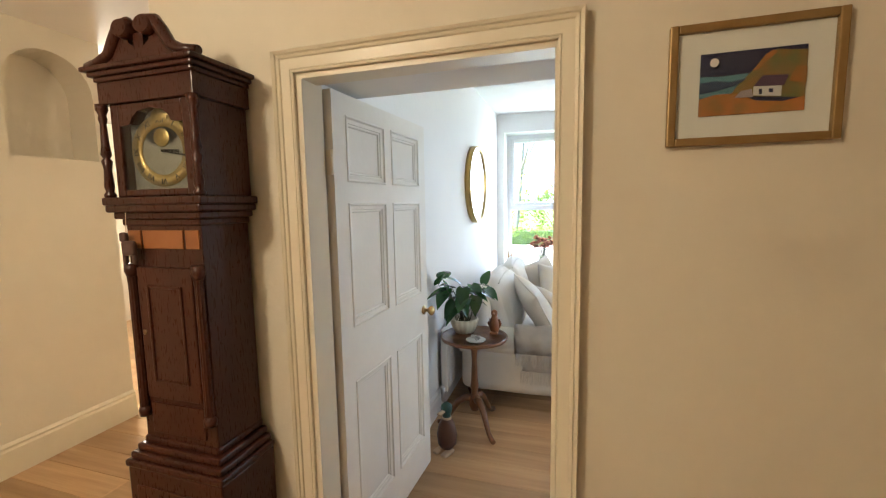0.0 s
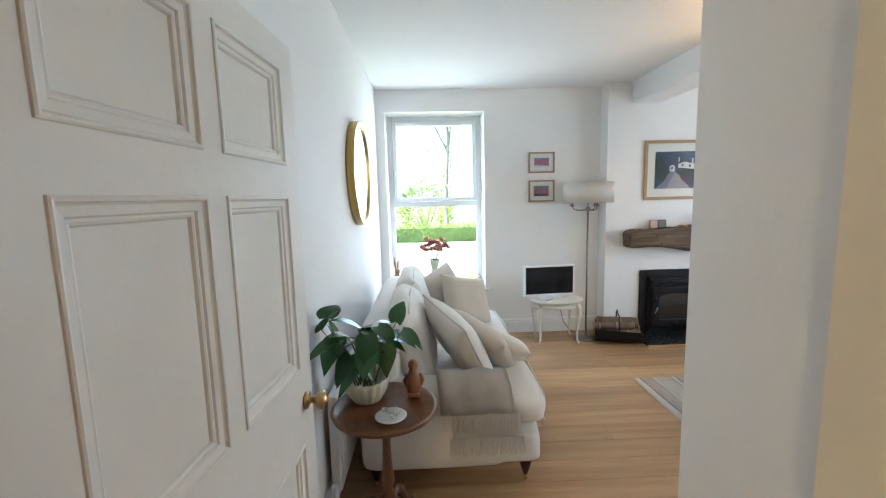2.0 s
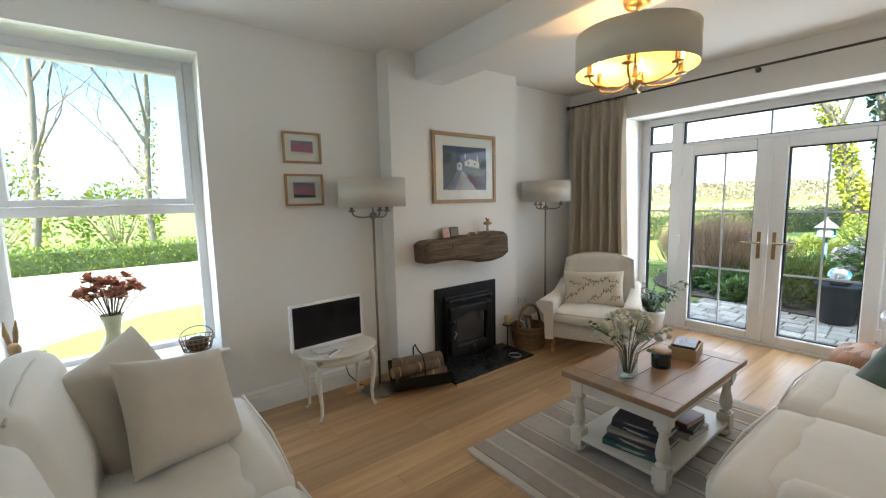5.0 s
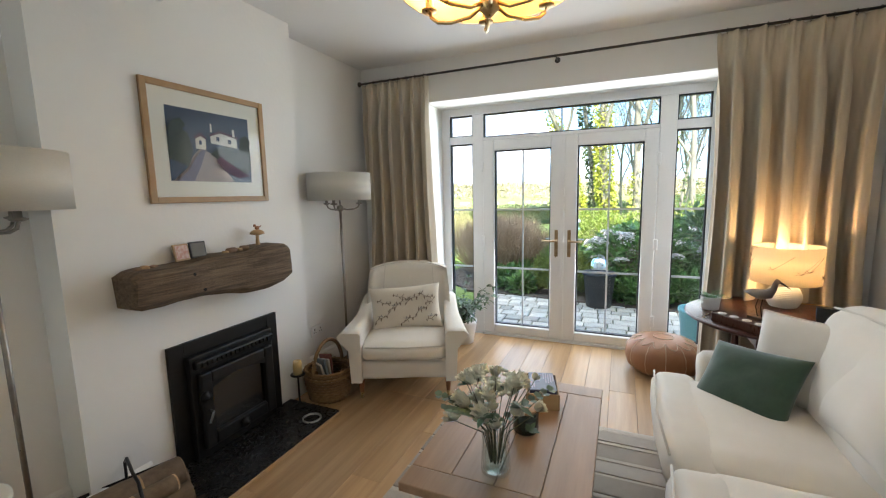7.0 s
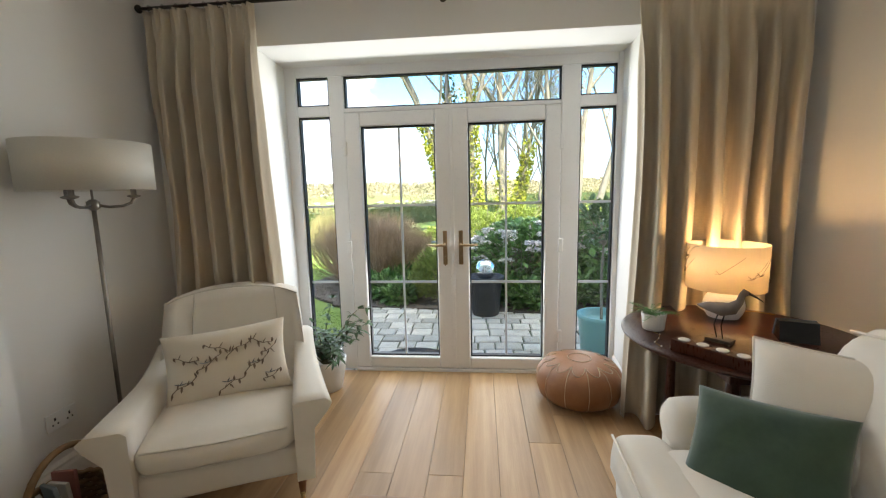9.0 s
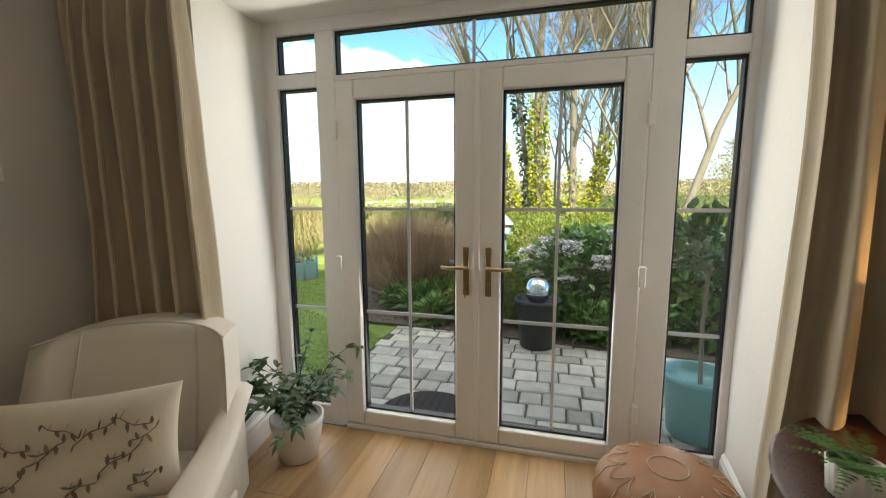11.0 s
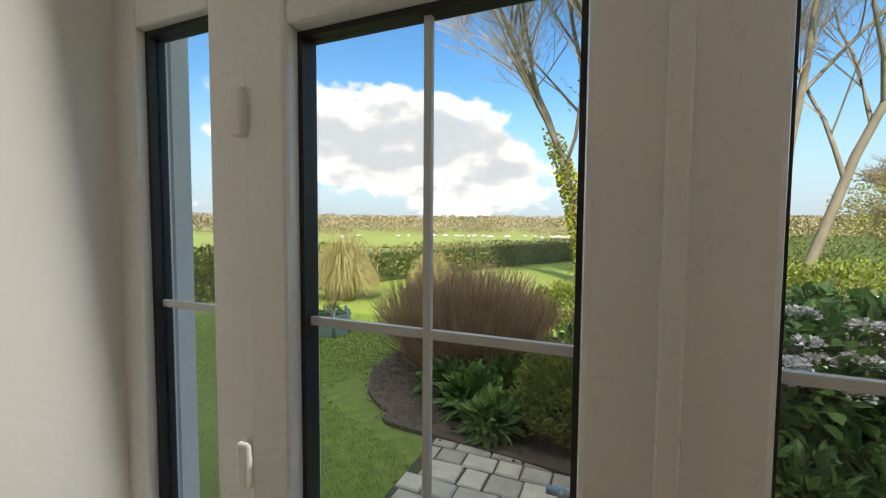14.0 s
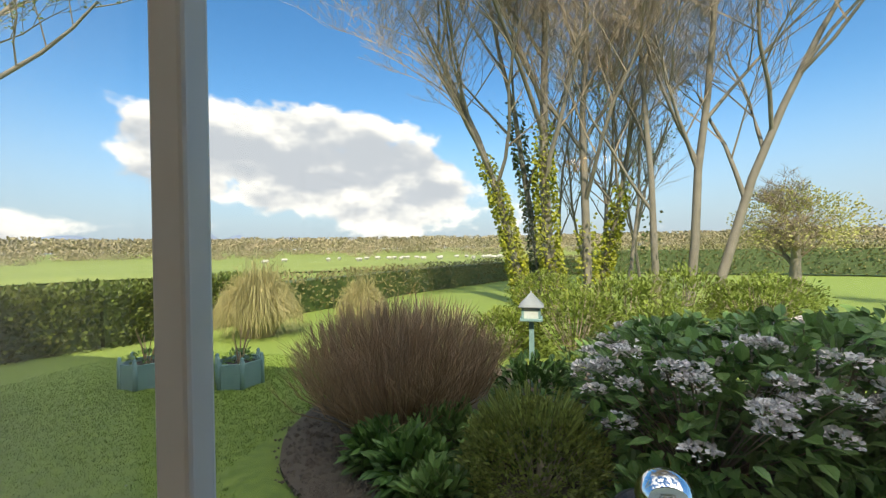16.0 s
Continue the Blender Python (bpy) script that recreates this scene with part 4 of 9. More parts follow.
# ---------------------------------------------------------------- tripod table with its things
tt = thing("side_table", "round mahogany tripod table with a dished top", "table", (-0.735, 2.83, 0))
b = B(); lathe(b, [(0.02, 0.615), (0.20, 0.622), (0.226, 0.632), (0.23, 0.648), (0.222, 0.654), (0.212, 0.645), (0.002, 0.641)], 40); part("tabletop", b, M_MIDWOOD, tt)
b = B(); lathe(b, [(0.006, 0.11), (0.030, 0.12), (0.042, 0.16), (0.040, 0.20), (0.026, 0.235), (0.020, 0.26), (0.030, 0.29), (0.024, 0.34), (0.018, 0.48), (0.022, 0.54), (0.030, 0.56), (0.018, 0.58), (0.06, 0.612)], 18); part("column", b, M_MIDWOOD, tt)
for k in range(3):
    a = radians(70 + 120 * k)
    c, s = math.cos(a), math.sin(a)
    b = B(); tube(b, [(c * r, s * r, z) for r, z in ((0.02, 0.20), (0.07, 0.205), (0.12, 0.165), (0.16, 0.10), (0.195, 0.045), (0.235, 0.02), (0.262, 0.016))], [0.026, 0.025, 0.021, 0.018, 0.015, 0.017, 0.015], 10); part("leg", b, M_MIDWOOD, tt, "curved foot")


def ribbed_pot(bm, rows, ribs=18, depth=0.06, m=None, seg=72):
    rings = []
    for r, z in rows:
        ring = []
        for i in range(seg):
            a = 2 * math.pi * i / seg
            rr = r * (1 + depth * (abs(math.cos(a * ribs / 2)) - 0.6))
            p = Vector((rr * math.cos(a), rr * math.sin(a), z))
            ring.append(bm.verts.new(m @ p if m else p))
        rings.append(ring)
    for a, c in zip(rings, rings[1:]):
        for i in range(seg):
            bm.faces.new((a[i], a[(i + 1) % seg], c[(i + 1) % seg], c[i])).smooth = True
    bm.faces.new(rings[0][::-1])


hp = thing("house_plant", "leafy dark green pot plant in a ribbed cream bowl", "plant", (-0.82, 2.90, 0.646))
b = B(); ribbed_pot(b, [(0.055, 0), (0.062, 0.004), (0.088, 0.05), (0.098, 0.09), (0.094, 0.105), (0.086, 0.10), (0.080, 0.07), (0.02, 0.068)], 16, 0.09); part("pot", b, M_CREAMGLAZE, hp, "ribbed cream glazed bowl")
r = random.Random(3)
st, lf = B(), B()
for k in range(30):
    d = rdir(r, 0.75)
    h = r.uniform(0.10, 0.32)
    root = Vector((r.uniform(-0.04, 0.04), r.uniform(-0.04, 0.04), 0.07))
    tip = root + Vector((d.x * h * 0.75, d.y * h * 0.75, h * 1.0))
    if tip.x < -0.20:
        tip.x = -0.20
    tube(st, [root, (root + tip) / 2 + Vector((0, 0, 0.02)), tip], [0.003, 0.0025, 0.002], 5, False)
    hd = Vector((d.x + r.uniform(-0.4, 0.4), d.y + r.uniform(-0.4, 0.4), r.uniform(-0.7, 0.45)))
    if tip.x < -0.12 and hd.x < 0:
        hd.x *= -0.4
    if tip.x > 0.10 and tip.y > 0.0:
        hd.x *= 0.2
    # heart-shaped: two round lobes at the stalk, a drawn-out tip, hanging
    hd.normalize()
    ln, wd = r.uniform(0.10, 0.165), r.uniform(0.08, 0.115)
    sd = hd.cross(Vector((0, 0, 1))).normalized()
    nn = sd.cross(hd)
    rows = []
    for i, (q, w_) in enumerate(((-0.10, 0.55), (0.06, 0.90), (0.22, 1.0), (0.42, 0.92), (0.62, 0.68), (0.80, 0.38), (0.93, 0.13), (1.0, 0.01))):
        c = tip + hd * ln * max(q, 0.0) - Vector((0, 0, 0.30 * ln * max(q, 0.0) ** 2))
        e = tip + hd * ln * q - Vector((0, 0, 0.30 * ln * max(q, 0.0) ** 2)) + nn * wd * 0.10 * w_
        rows.append((lf.verts.new(e + sd * wd * 0.5 * w_), lf.verts.new(c), lf.verts.new(e - sd * wd * 0.5 * w_)))
    for a, c in zip(rows, rows[1:]):
        lf.faces.new((a[0], a[1], c[1], c[0])).smooth = True
        lf.faces.new((a[1], a[2], c[2], c[1])).smooth = True
tagged(part("stems", st, M_STEM, hp), kind="stuff")
tagged(part("leaves", lf, M_LEAFDARK, hp, "glossy heart-shaped leaves"), kind="stuff")

pg = thing("penguin_figure", "carved orange-brown wooden penguin on the table", "ornament", (-0.612, 2.93, 0.646))
b = B()
lathe(b, [(0.020, 0), (0.028, 0.008), (0.035, 0.04), (0.033, 0.08), (0.022, 0.112), (0.018, 0.122), (0.023, 0.138), (0.021, 0.155), (0.008, 0.166)], 18)
softbox(b, -0.028, 0.03, -0.05, -0.01, 0.0, 0.018, 0.009, n=4)
tube(b, [(0.0, -0.018, 0.145), (0.0, -0.048, 0.138)], [0.009, 0.002], 8)
for sx in (-1, 1):
    tube(b, [(sx * 0.030, 0, 0.10), (sx * 0.040, 0, 0.07), (sx * 0.034, 0.004, 0.035)], [0.008, 0.011, 0.004], 8)
part("body", b, M_FIGWOOD, pg)
sc = thing("saucer", "small white dish with modelled white flowers", "dish", (-0.70, 2.725, 0.646))
b = B(); lathe(b, [(0.03, 0), (0.055, 0.006), (0.066, 0.014), (0.062, 0.014), (0.04, 0.009), (0.002, 0.008)], 28); part("dish", b, M_WHITEGLAZE, sc)
b = B()
r = random.Random(11)
for k in range(14):
    a, q = r.uniform(0, 6.28), r.uniform(0, 0.042)
    for j in range(5):
        leaf_blade(b, Vector((q * math.cos(a), q * math.sin(a), 0.014 + r.uniform(0, 0.01))), rdir(r, 0.3), 0.018, 0.014, -0.3, 0.3, 3)
part("flowers", b, M_WHITEGLAZE, sc, "white modelled petals")

dk = thing("duck_figure", "wooden standing duck with teal head and brown body", "ornament", (-0.84, 2.50, 0), -20)
b = B(); lathe(b, [(0.035, 0.02), (0.058, 0.05), (0.064, 0.11), (0.052, 0.17), (0.034, 0.205), (0.028, 0.22)], 20); part("body", b, M_DUCKBROWN, dk)
b = B(); lathe(b, [(0.026, 0.225), (0.027, 0.24), (0.036, 0.27), (0.034, 0.298), (0.016, 0.315), (0.002, 0.317)], 18); part("head", b, M_DUCKTEAL, dk, "glossy teal head")
b = B(); lathe(b, [(0.030, 0.203), (0.031, 0.215), (0.029, 0.226)], 18); part("collar", b, M_DUCKCREAM, dk)
b = B(); softbox(b, -0.014, 0.014, -0.085, -0.025, 0.262, 0.278, 0.007, n=4); part("bill", b, M_DUCKCREAM, dk)
for sx in (-1, 1):
    b = B(); softbox(b, sx * 0.032 - 0.022, sx * 0.032 + 0.022, -0.085, 0.01, 0.0, 0.022, 0.010, n=4); part("foot", b, M_DUCKCREAM, dk)

# radiator behind
rd = thing("radiator", "white panel radiator on the wall behind the sofa", "radiator", (-1.05, 3.6, 0))
b = B()
rbox(b, 0.025, 0.075, -0.62, 0.62, 0.14, 0.62, 0.008)
for k in range(30):
    y = -0.59 + 1.18 * k / 29
    f = B(); rbox(f, 0.0755, 0.081, y - 0.012, y + 0.012, 0.17, 0.59, 0.002, 1); part("ridge", f, M_TRIM, rd)
part("panel", b, M_TRIM, rd)
b = B(); tube(b, [(0.05, -0.66, 0.0), (0.05, -0.66, 0.16), (0.05, -0.62, 0.18)], 0.008, 8), tube(b, [(0.05, -0.66, 0.10), (0.05, -0.66, 0.20)], 0.017, 12); part("valve", b, M_WHITEPLASTIC, rd)
for y in (-0.38, 0.38):
    b = B(); box(b, 0.001, 0.03, y - 0.02, y + 0.02, 0.3, 0.5); part("bracket", b, M_TRIM, rd)

# ---------------------------------------------------------------- round mirror
mi = thing("wall_mirror", "round mirror in a deep brushed gold rim", "mirror", (-1.05, 4.24, 1.73))
b = B(); lathe(b, [(0.362, 0.0015), (0.376, 0.0015), (0.376, 0.058), (0.362, 0.058), (0.362, 0.0015)], 64, pose(0, 0, 0, 0, 90, 0), False); part("rim", b, M_GOLDRIM, mi)
b = B(); lathe(b, [(0.361, 0.038), (0.361, 0.044)], 64, pose(0, 0, 0, 0, 90, 0)); part("mirror_glass", b, M_MIRROR, mi)


# ---------------------------------------------------------------- framed pictures
def picture(label, x0, x1, z0, z1, y, sgn, wf, wm, fmat, scene_parts, depth=0.022):
    """Hung on a wall of constant y; sgn: which way it faces. scene_parts: patches (x, z, x, z, colour) in shares of the image."""
    cx, cz = (x0 + x1) / 2, (z0 + z1) / 2
    t = thing("framed_picture", label, "picture", (cx, y, cz))
    W, H = (x1 - x0) / 2, (z1 - z0) / 2
    f0, f1 = sorted((sgn * 0.002, sgn * depth))
    bm = B()
    for q in ((-W, -W + wf, -H, H), (W - wf, W, -H, H)):
        rbox(bm, q[0], q[1], f0, f1, q[2], q[3], 0.003)
    for q in ((-H, -H + wf), (H - wf, H)):
        rbox(bm, -W + wf, W - wf, f0 + 0.0005, f1 - 0.0005, q[0], q[1], 0.003)
    part("frame", bm, fmat, t)
    m0, m1 = sorted((sgn * 0.003, sgn * 0.008))
    bm = B(); box(bm, -W + wf, W - wf, m0, m1, -H + wf, H - wf); part("mount", bm, M_MAT, t, "off-white mount")
    iw, ih = W - wf - wm, H - wf - wm
    for k, (pts, colour) in enumerate(scene_parts):
        bm = B()
        yy = sgn * (0.009 + 0.0006 * k)
        vs = [bm.verts.new(((u * 2 - 1) * iw, yy, (v * 2 - 1) * ih)) for u, v in pts]
        bm.faces.new(vs if sgn > 0 else vs[::-1])
        part("print" if k == 0 else "print_shape", bm, colour, t)
    g0, g1 = sorted((sgn * 0.0145, sgn * 0.016))
    bm = B(); box(bm, -W + wf, W - wf, g0, g1, -H + wf, H - wf)
    p = part("glazing", bm, M_PANE, t)
    p.visible_shadow = False
    return t


FULL = ((0, 0), (1, 0), (1, 1), (0, 1))
C_NAVY, C_ORANGE, C_WHITE, C_TEAL = plain("print_navy", (0.03, 0.03, 0.075)), mat("print_orange", (0.50, 0.17, 0.04), (0.20, 0.13, 0.03), 0.6, scale=26), plain("print_white", (0.66, 0.64, 0.62)), plain("print_teal", (0.11, 0.24, 0.28))
C_SLATE, C_ROAD, C_TREE, C_PINK = plain("print_slate_blue", (0.045, 0.07, 0.13)), plain("print_road", (0.36, 0.31, 0.32)), plain("print_dark_green", (0.03, 0.045, 0.04)), mat("print_rose", (0.42, 0.10, 0.16), (0.30, 0.16, 0.22), 0.6, scale=40)
C_PLUM = plain("print_plum", (0.10, 0.05, 0.09))
C_GREYBLUE = plain("print_grey_blue", (0.20, 0.20, 0.27))
C_GREEN = mat("print_olive", (0.14, 0.17, 0.05), (0.30, 0.14, 0.04), 0.6, scale=30)
def blob(cx, cz, rx, rz, n=16):
    return tuple((cx + rx * math.cos(2 * math.pi * i / n), cz + rz * math.sin(2 * math.pi * i / n)) for i in range(n))
picture("painting of a white cottage by night, oak frame", 0.113, 0.478, 1.684, 1.979, YH, -1, 0.020, 0.052, M_GILT,
        [(FULL, C_NAVY), (((0, 0.30), (0.62, 0.30), (0.46, 0.64), (0.2, 0.62), (0, 0.64)), C_TEAL), (((0.30, 0.30), (1, 0.20), (1, 0.92), (0.86, 0.94), (0.72, 0.97), (0.62, 0.90), (0.50, 0.66), (0.38, 0.48)), C_GREEN), (((0, 0), (1, 0), (1, 0.22), (0.80, 0.16), (0.55, 0.20), (0.36, 0.34), (0.16, 0.34), (0, 0.28)), C_ORANGE),
         (((0, 0.36), (0.18, 0.40), (0.36, 0.46), (0.46, 0.56), (0.30, 0.52), (0.15, 0.56), (0, 0.54)), C_SLATE), (((0.50, 0.66), (0.56, 0.68), (0.73, 0.93), (0.68, 0.96), (0.62, 0.90)), C_ORANGE), (((0.84, 0.46), (1, 0.42), (1, 0.66), (0.90, 0.68)), C_ORANGE), (((0.52, 0.28), (0.78, 0.24), (0.78, 0.40), (0.52, 0.42)), C_WHITE),
         (((0.52, 0.42), (0.80, 0.40), (0.84, 0.56), (0.60, 0.58)), C_PLUM), (((0.57, 0.29), (0.60, 0.285), (0.60, 0.37), (0.57, 0.375)), C_NAVY), (((0.66, 0.31), (0.70, 0.305), (0.70, 0.36), (0.66, 0.365)), C_NAVY), (((0.34, 0.26), (0.52, 0.25), (0.50, 0.38), (0.40, 0.36)), C_ROAD), (blob(0.13, 0.84, 0.045, 0.07), C_WHITE)])
for z0, z1, n in ((1.783, 2.006, 0), (1.472, 1.705, 1)):
    picture("small rose-coloured print in an oak frame", 0.588, 0.872, z0, z1, YN, -1, 0.016, 0.045, M_FRAMEOAK,
            [(FULL, C_GREYBLUE), (((0, 0.1), (1, 0.1), (1, 0.6), (0.75, 0.8), (0.3, 0.72), (0, 0.8)), C_PINK), (((0, 0), (1, 0), (1, 0.16), (0, 0.22)), C_SLATE if n else C_WHITE)])
picture("painting of a lane and white houses, oak frame", 1.775, 2.524, 1.463, 2.083, BY, -1, 0.032, 0.085, M_FRAMEOAK,
        [(FULL, C_SLATE), (((0.02, 0), (0.75, 0), (0.62, 0.22), (0.50, 0.40), (0.36, 0.48), (0.26, 0.36), (0.2, 0.2)), C_ROAD), (((0, 0.3), (0.2, 0.2), (0.27, 0.45), (0.22, 0.68), (0.1, 0.74), (0, 0.6)), C_TREE),
         (((0.30, 0.46), (0.42, 0.46), (0.42, 0.62), (0.36, 0.66), (0.30, 0.62)), C_WHITE), (((0.48, 0.56), (0.82, 0.52), (0.82, 0.68), (0.60, 0.74), (0.48, 0.68)), C_WHITE), (((0.46, 0.40), (0.9, 0.12), (1, 0.2), (1, 0.5), (0.6, 0.54)), C_TREE),
         (((0.55, 0.60), (0.59, 0.60), (0.59, 0.66), (0.55, 0.66)), C_SLATE), (((0.70, 0.58), (0.74, 0.58), (0.74, 0.64), (0.70, 0.64)), C_SLATE),
         (((0.28, 0.62), (0.36, 0.70), (0.44, 0.62), (0.42, 0.60), (0.36, 0.645), (0.30, 0.60)), C_PLUM), (((0.46, 0.68), (0.60, 0.76), (0.84, 0.69), (0.84, 0.66), (0.60, 0.72), (0.47, 0.655)), C_PLUM), (((0.48, 0.72), (0.50, 0.72), (0.50, 0.84), (0.48, 0.84)), C_WHITE), (((0.76, 0.69), (0.79, 0.69), (0.79, 0.80), (0.76, 0.80)), C_WHITE),
         (((0.02, 0.55), (0.10, 0.60), (0.20, 0.78), (0.14, 0.86), (0.05, 0.80), (0.0, 0.70)), C_TREE), (((0.84, 0.50), (0.98, 0.48), (1, 0.66), (0.94, 0.74), (0.86, 0.68)), C_TREE), (((0.05, 0), (0.24, 0), (0.34, 0.24), (0.40, 0.44), (0.36, 0.46), (0.27, 0.32), (0.18, 0.14)), C_GREYBLUE), (((0.52, 0.30), (0.62, 0.16), (0.80, 0.06), (0.96, 0.10), (0.78, 0.22), (0.58, 0.38)), C_PLUM), (((0.33, 0.52), (0.36, 0.52), (0.36, 0.58), (0.33, 0.58)), C_SLATE)])

# ---------------------------------------------------------------- window sill ornaments
SZ = WZ0 + 0.022
vs = thing("flower_vase", "tapered green-white vase of coral blooms on the sill", "vase", (-0.46, 5.76, SZ))
b = B(); lathe(b, [(0.045, 0), (0.052, 0.01), (0.070, 0.06), (0.066, 0.10), (0.044, 0.14), (0.036, 0.17), (0.046, 0.22), (0.060, 0.255), (0.054, 0.255), (0.034, 0.19), (0.01, 0.18)], 28); part("vase", b, mat("green_white_glaze", (0.52, 0.58, 0.34), (0.66, 0.66, 0.52), 0.3, scale=14), vs)
r = random.Random(5)
b, g = B(), B()
for k in range(34):
    d = rdir(r, 0.5)
    c = Vector((d.x * 0.19 * r.random() ** 0.5, d.y * 0.12, 0.33 + 0.14 * d.z * r.random()))
    tube(g, [(0, 0, 0.2), c], 0.002, 4, False)
    for j in range(11):
        leaf_blade(b, c, rdir(r), 0.048, 0.04, -0.1, 0.3, 3)
tagged(part("blooms", b, M_CORAL, vs, "coral and peach petals"), kind="stuff")
part("stems", g, M_STEM, vs)
vs.scale = (1.05, 1.05, 1.26)
ha = thing("hare_figure", "pale wooden hare with upright ears on the sill", "ornament", (-0.885, 5.72, SZ), 20)
b = B()
lathe(b, [(0.035, 0), (0.045, 0.03), (0.042, 0.10), (0.030, 0.16), (0.022, 0.19)], 16)
softbox(b, -0.026, 0.026, -0.055, 0.028, 0.18, 0.25, 0.026, n=5)
for sx in (-1, 1):
    tube(b, [(sx * 0.012, 0.01, 0.24), (sx * 0.020, 0.02, 0.30), (sx * 0.024, 0.012, 0.37)], [0.010, 0.014, 0.003], 8)
    tube(b, [(sx * 0.03, -0.02, 0.14), (sx * 0.03, -0.05, 0.09), (sx * 0.02, -0.055, 0.05)], [0.012, 0.010, 0.010], 8)
part("body", b, M_PALEWOOD, ha)
bk = thing("wire_basket", "small oval wire basket with handle on the sill", "basket", (-0.03, 5.74, SZ))
b = B()
for z, q in ((0.004, 0.065), (0.03, 0.072), (0.06, 0.078), (0.09, 0.084)):
    ring = [(q * 1.25 * math.cos(a * math.pi / 10), q * math.sin(a * math.pi / 10), z) for a in range(21)]
    tube(b, ring, 0.0035, 5, False)
for a in range(20):
    c, s = math.cos(a * math.pi / 10), math.sin(a * math.pi / 10)
    tube(b, [(0.065 * 1.25 * c, 0.065 * s, 0.004), (0.084 * 1.25 * c, 0.084 * s, 0.09)], 0.0025, 4, False)
part("body", b, M_WICKER, bk)
b = B(); tube(b, [(-0.1 * math.cos(a * math.pi / 10), 0, 0.09 + 0.075 * math.sin(a * math.pi / 10)) for a in range(11)], 0.004, 6); part("handle", b, M_PEWTER, bk)
b = B(); lathe(b, [(0.05, 0.004), (0.066, 0.03), (0.07, 0.06), (0.04, 0.085), (0.005, 0.09)], 16); part("contents", b, M_SOIL, bk)

# ---------------------------------------------------------------- tv table
tv = thing("tv_table", "small oval cream table with cabriole legs", "table", (0.80, 5.33, 0))
b = B(); lathe(b, [(0.02, 0.432), (0.265, 0.435), (0.285, 0.445), (0.285, 0.455), (0.27, 0.462), (0.002, 0.463)], 40, Matrix.Diagonal((1, 0.76, 1, 1))); part("tabletop", b, M_CREAMPAINT, tv)
b = B(); lathe(b, [(0.235, 0.375), (0.25, 0.38), (0.25, 0.433), (0.235, 0.433)], 40, Matrix.Diagonal((1, 0.74, 1, 1))); part("apron", b, M_CREAMPAINT, tv)
for sx in (-1, 1):
    for sy in (-1, 1):
        x, y = sx * 0.19, sy * 0.12
        b = B(); tube(b, [(x, y, 0.42), (x * 1.1, y * 1.1, 0.36), (x * 1.08, y * 1.08, 0.25), (x * 1.0, y * 1.0, 0.12), (x * 1.02, y * 1.02, 0.04), (x * 1.12, y * 1.12, 0.006)], [0.024, 0.026, 0.018, 0.012, 0.011, 0.016], 10); part("leg", b, M_CREAMPAINT, tv, "curved cabriole leg")
te = thing("television", "small white-framed flat television, switched off", "television", (0.735, 5.34, 0.464), 4)
b = B(); rbox(b, -0.27, 0.27, -0.012, 0.028, 0.022, 0.345, 0.006); part("casing", b, M_WHITEPLASTIC, te)
b = B(); box(b, -0.255, 0.255, -0.0135, -0.011, 0.048, 0.331); part("screen", b, M_SCREEN, te, "dark glossy screen")
b = B(); rbox(b, -0.13, 0.13, -0.09, 0.06, 0.0, 0.010, 0.004), rbox(b, -0.05, 0.05, 0.0, 0.02, 0.008, 0.03, 0.003); part("foot", b, M_WHITEPLASTIC, te)
rc = thing("remote_control", "slim white remote control on the table", "remote", (0.70, 5.19, 0.464), 35)
b = B(); rbox(b, -0.075, 0.075, -0.02, 0.02, 0, 0.014, 0.004); part("case", b, M_WHITEPLASTIC, rc)
b = B()
for k in range(8):
    box(b, -0.055 + 0.014 * k, -0.047 + 0.014 * k, -0.010, 0.010, 0.0142, 0.0155)
part("buttons", b, plain("grey_rubber", (0.2, 0.2, 0.2)), rc)
cb = thing("power_cable", "dark cable hanging behind the television table", "cable", (0.9, 5.5, 0))
b = B(); tube(b, [(0.0, 0.02, 0.46), (0.02, 0.06, 0.30), (0.05, 0.02, 0.14), (0.12, -0.02, 0.05), (0.2, 0.0, 0.006), (0.3, 0.06, 0.006)], 0.004, 6); part("cord", b, M_SCREEN, cb)


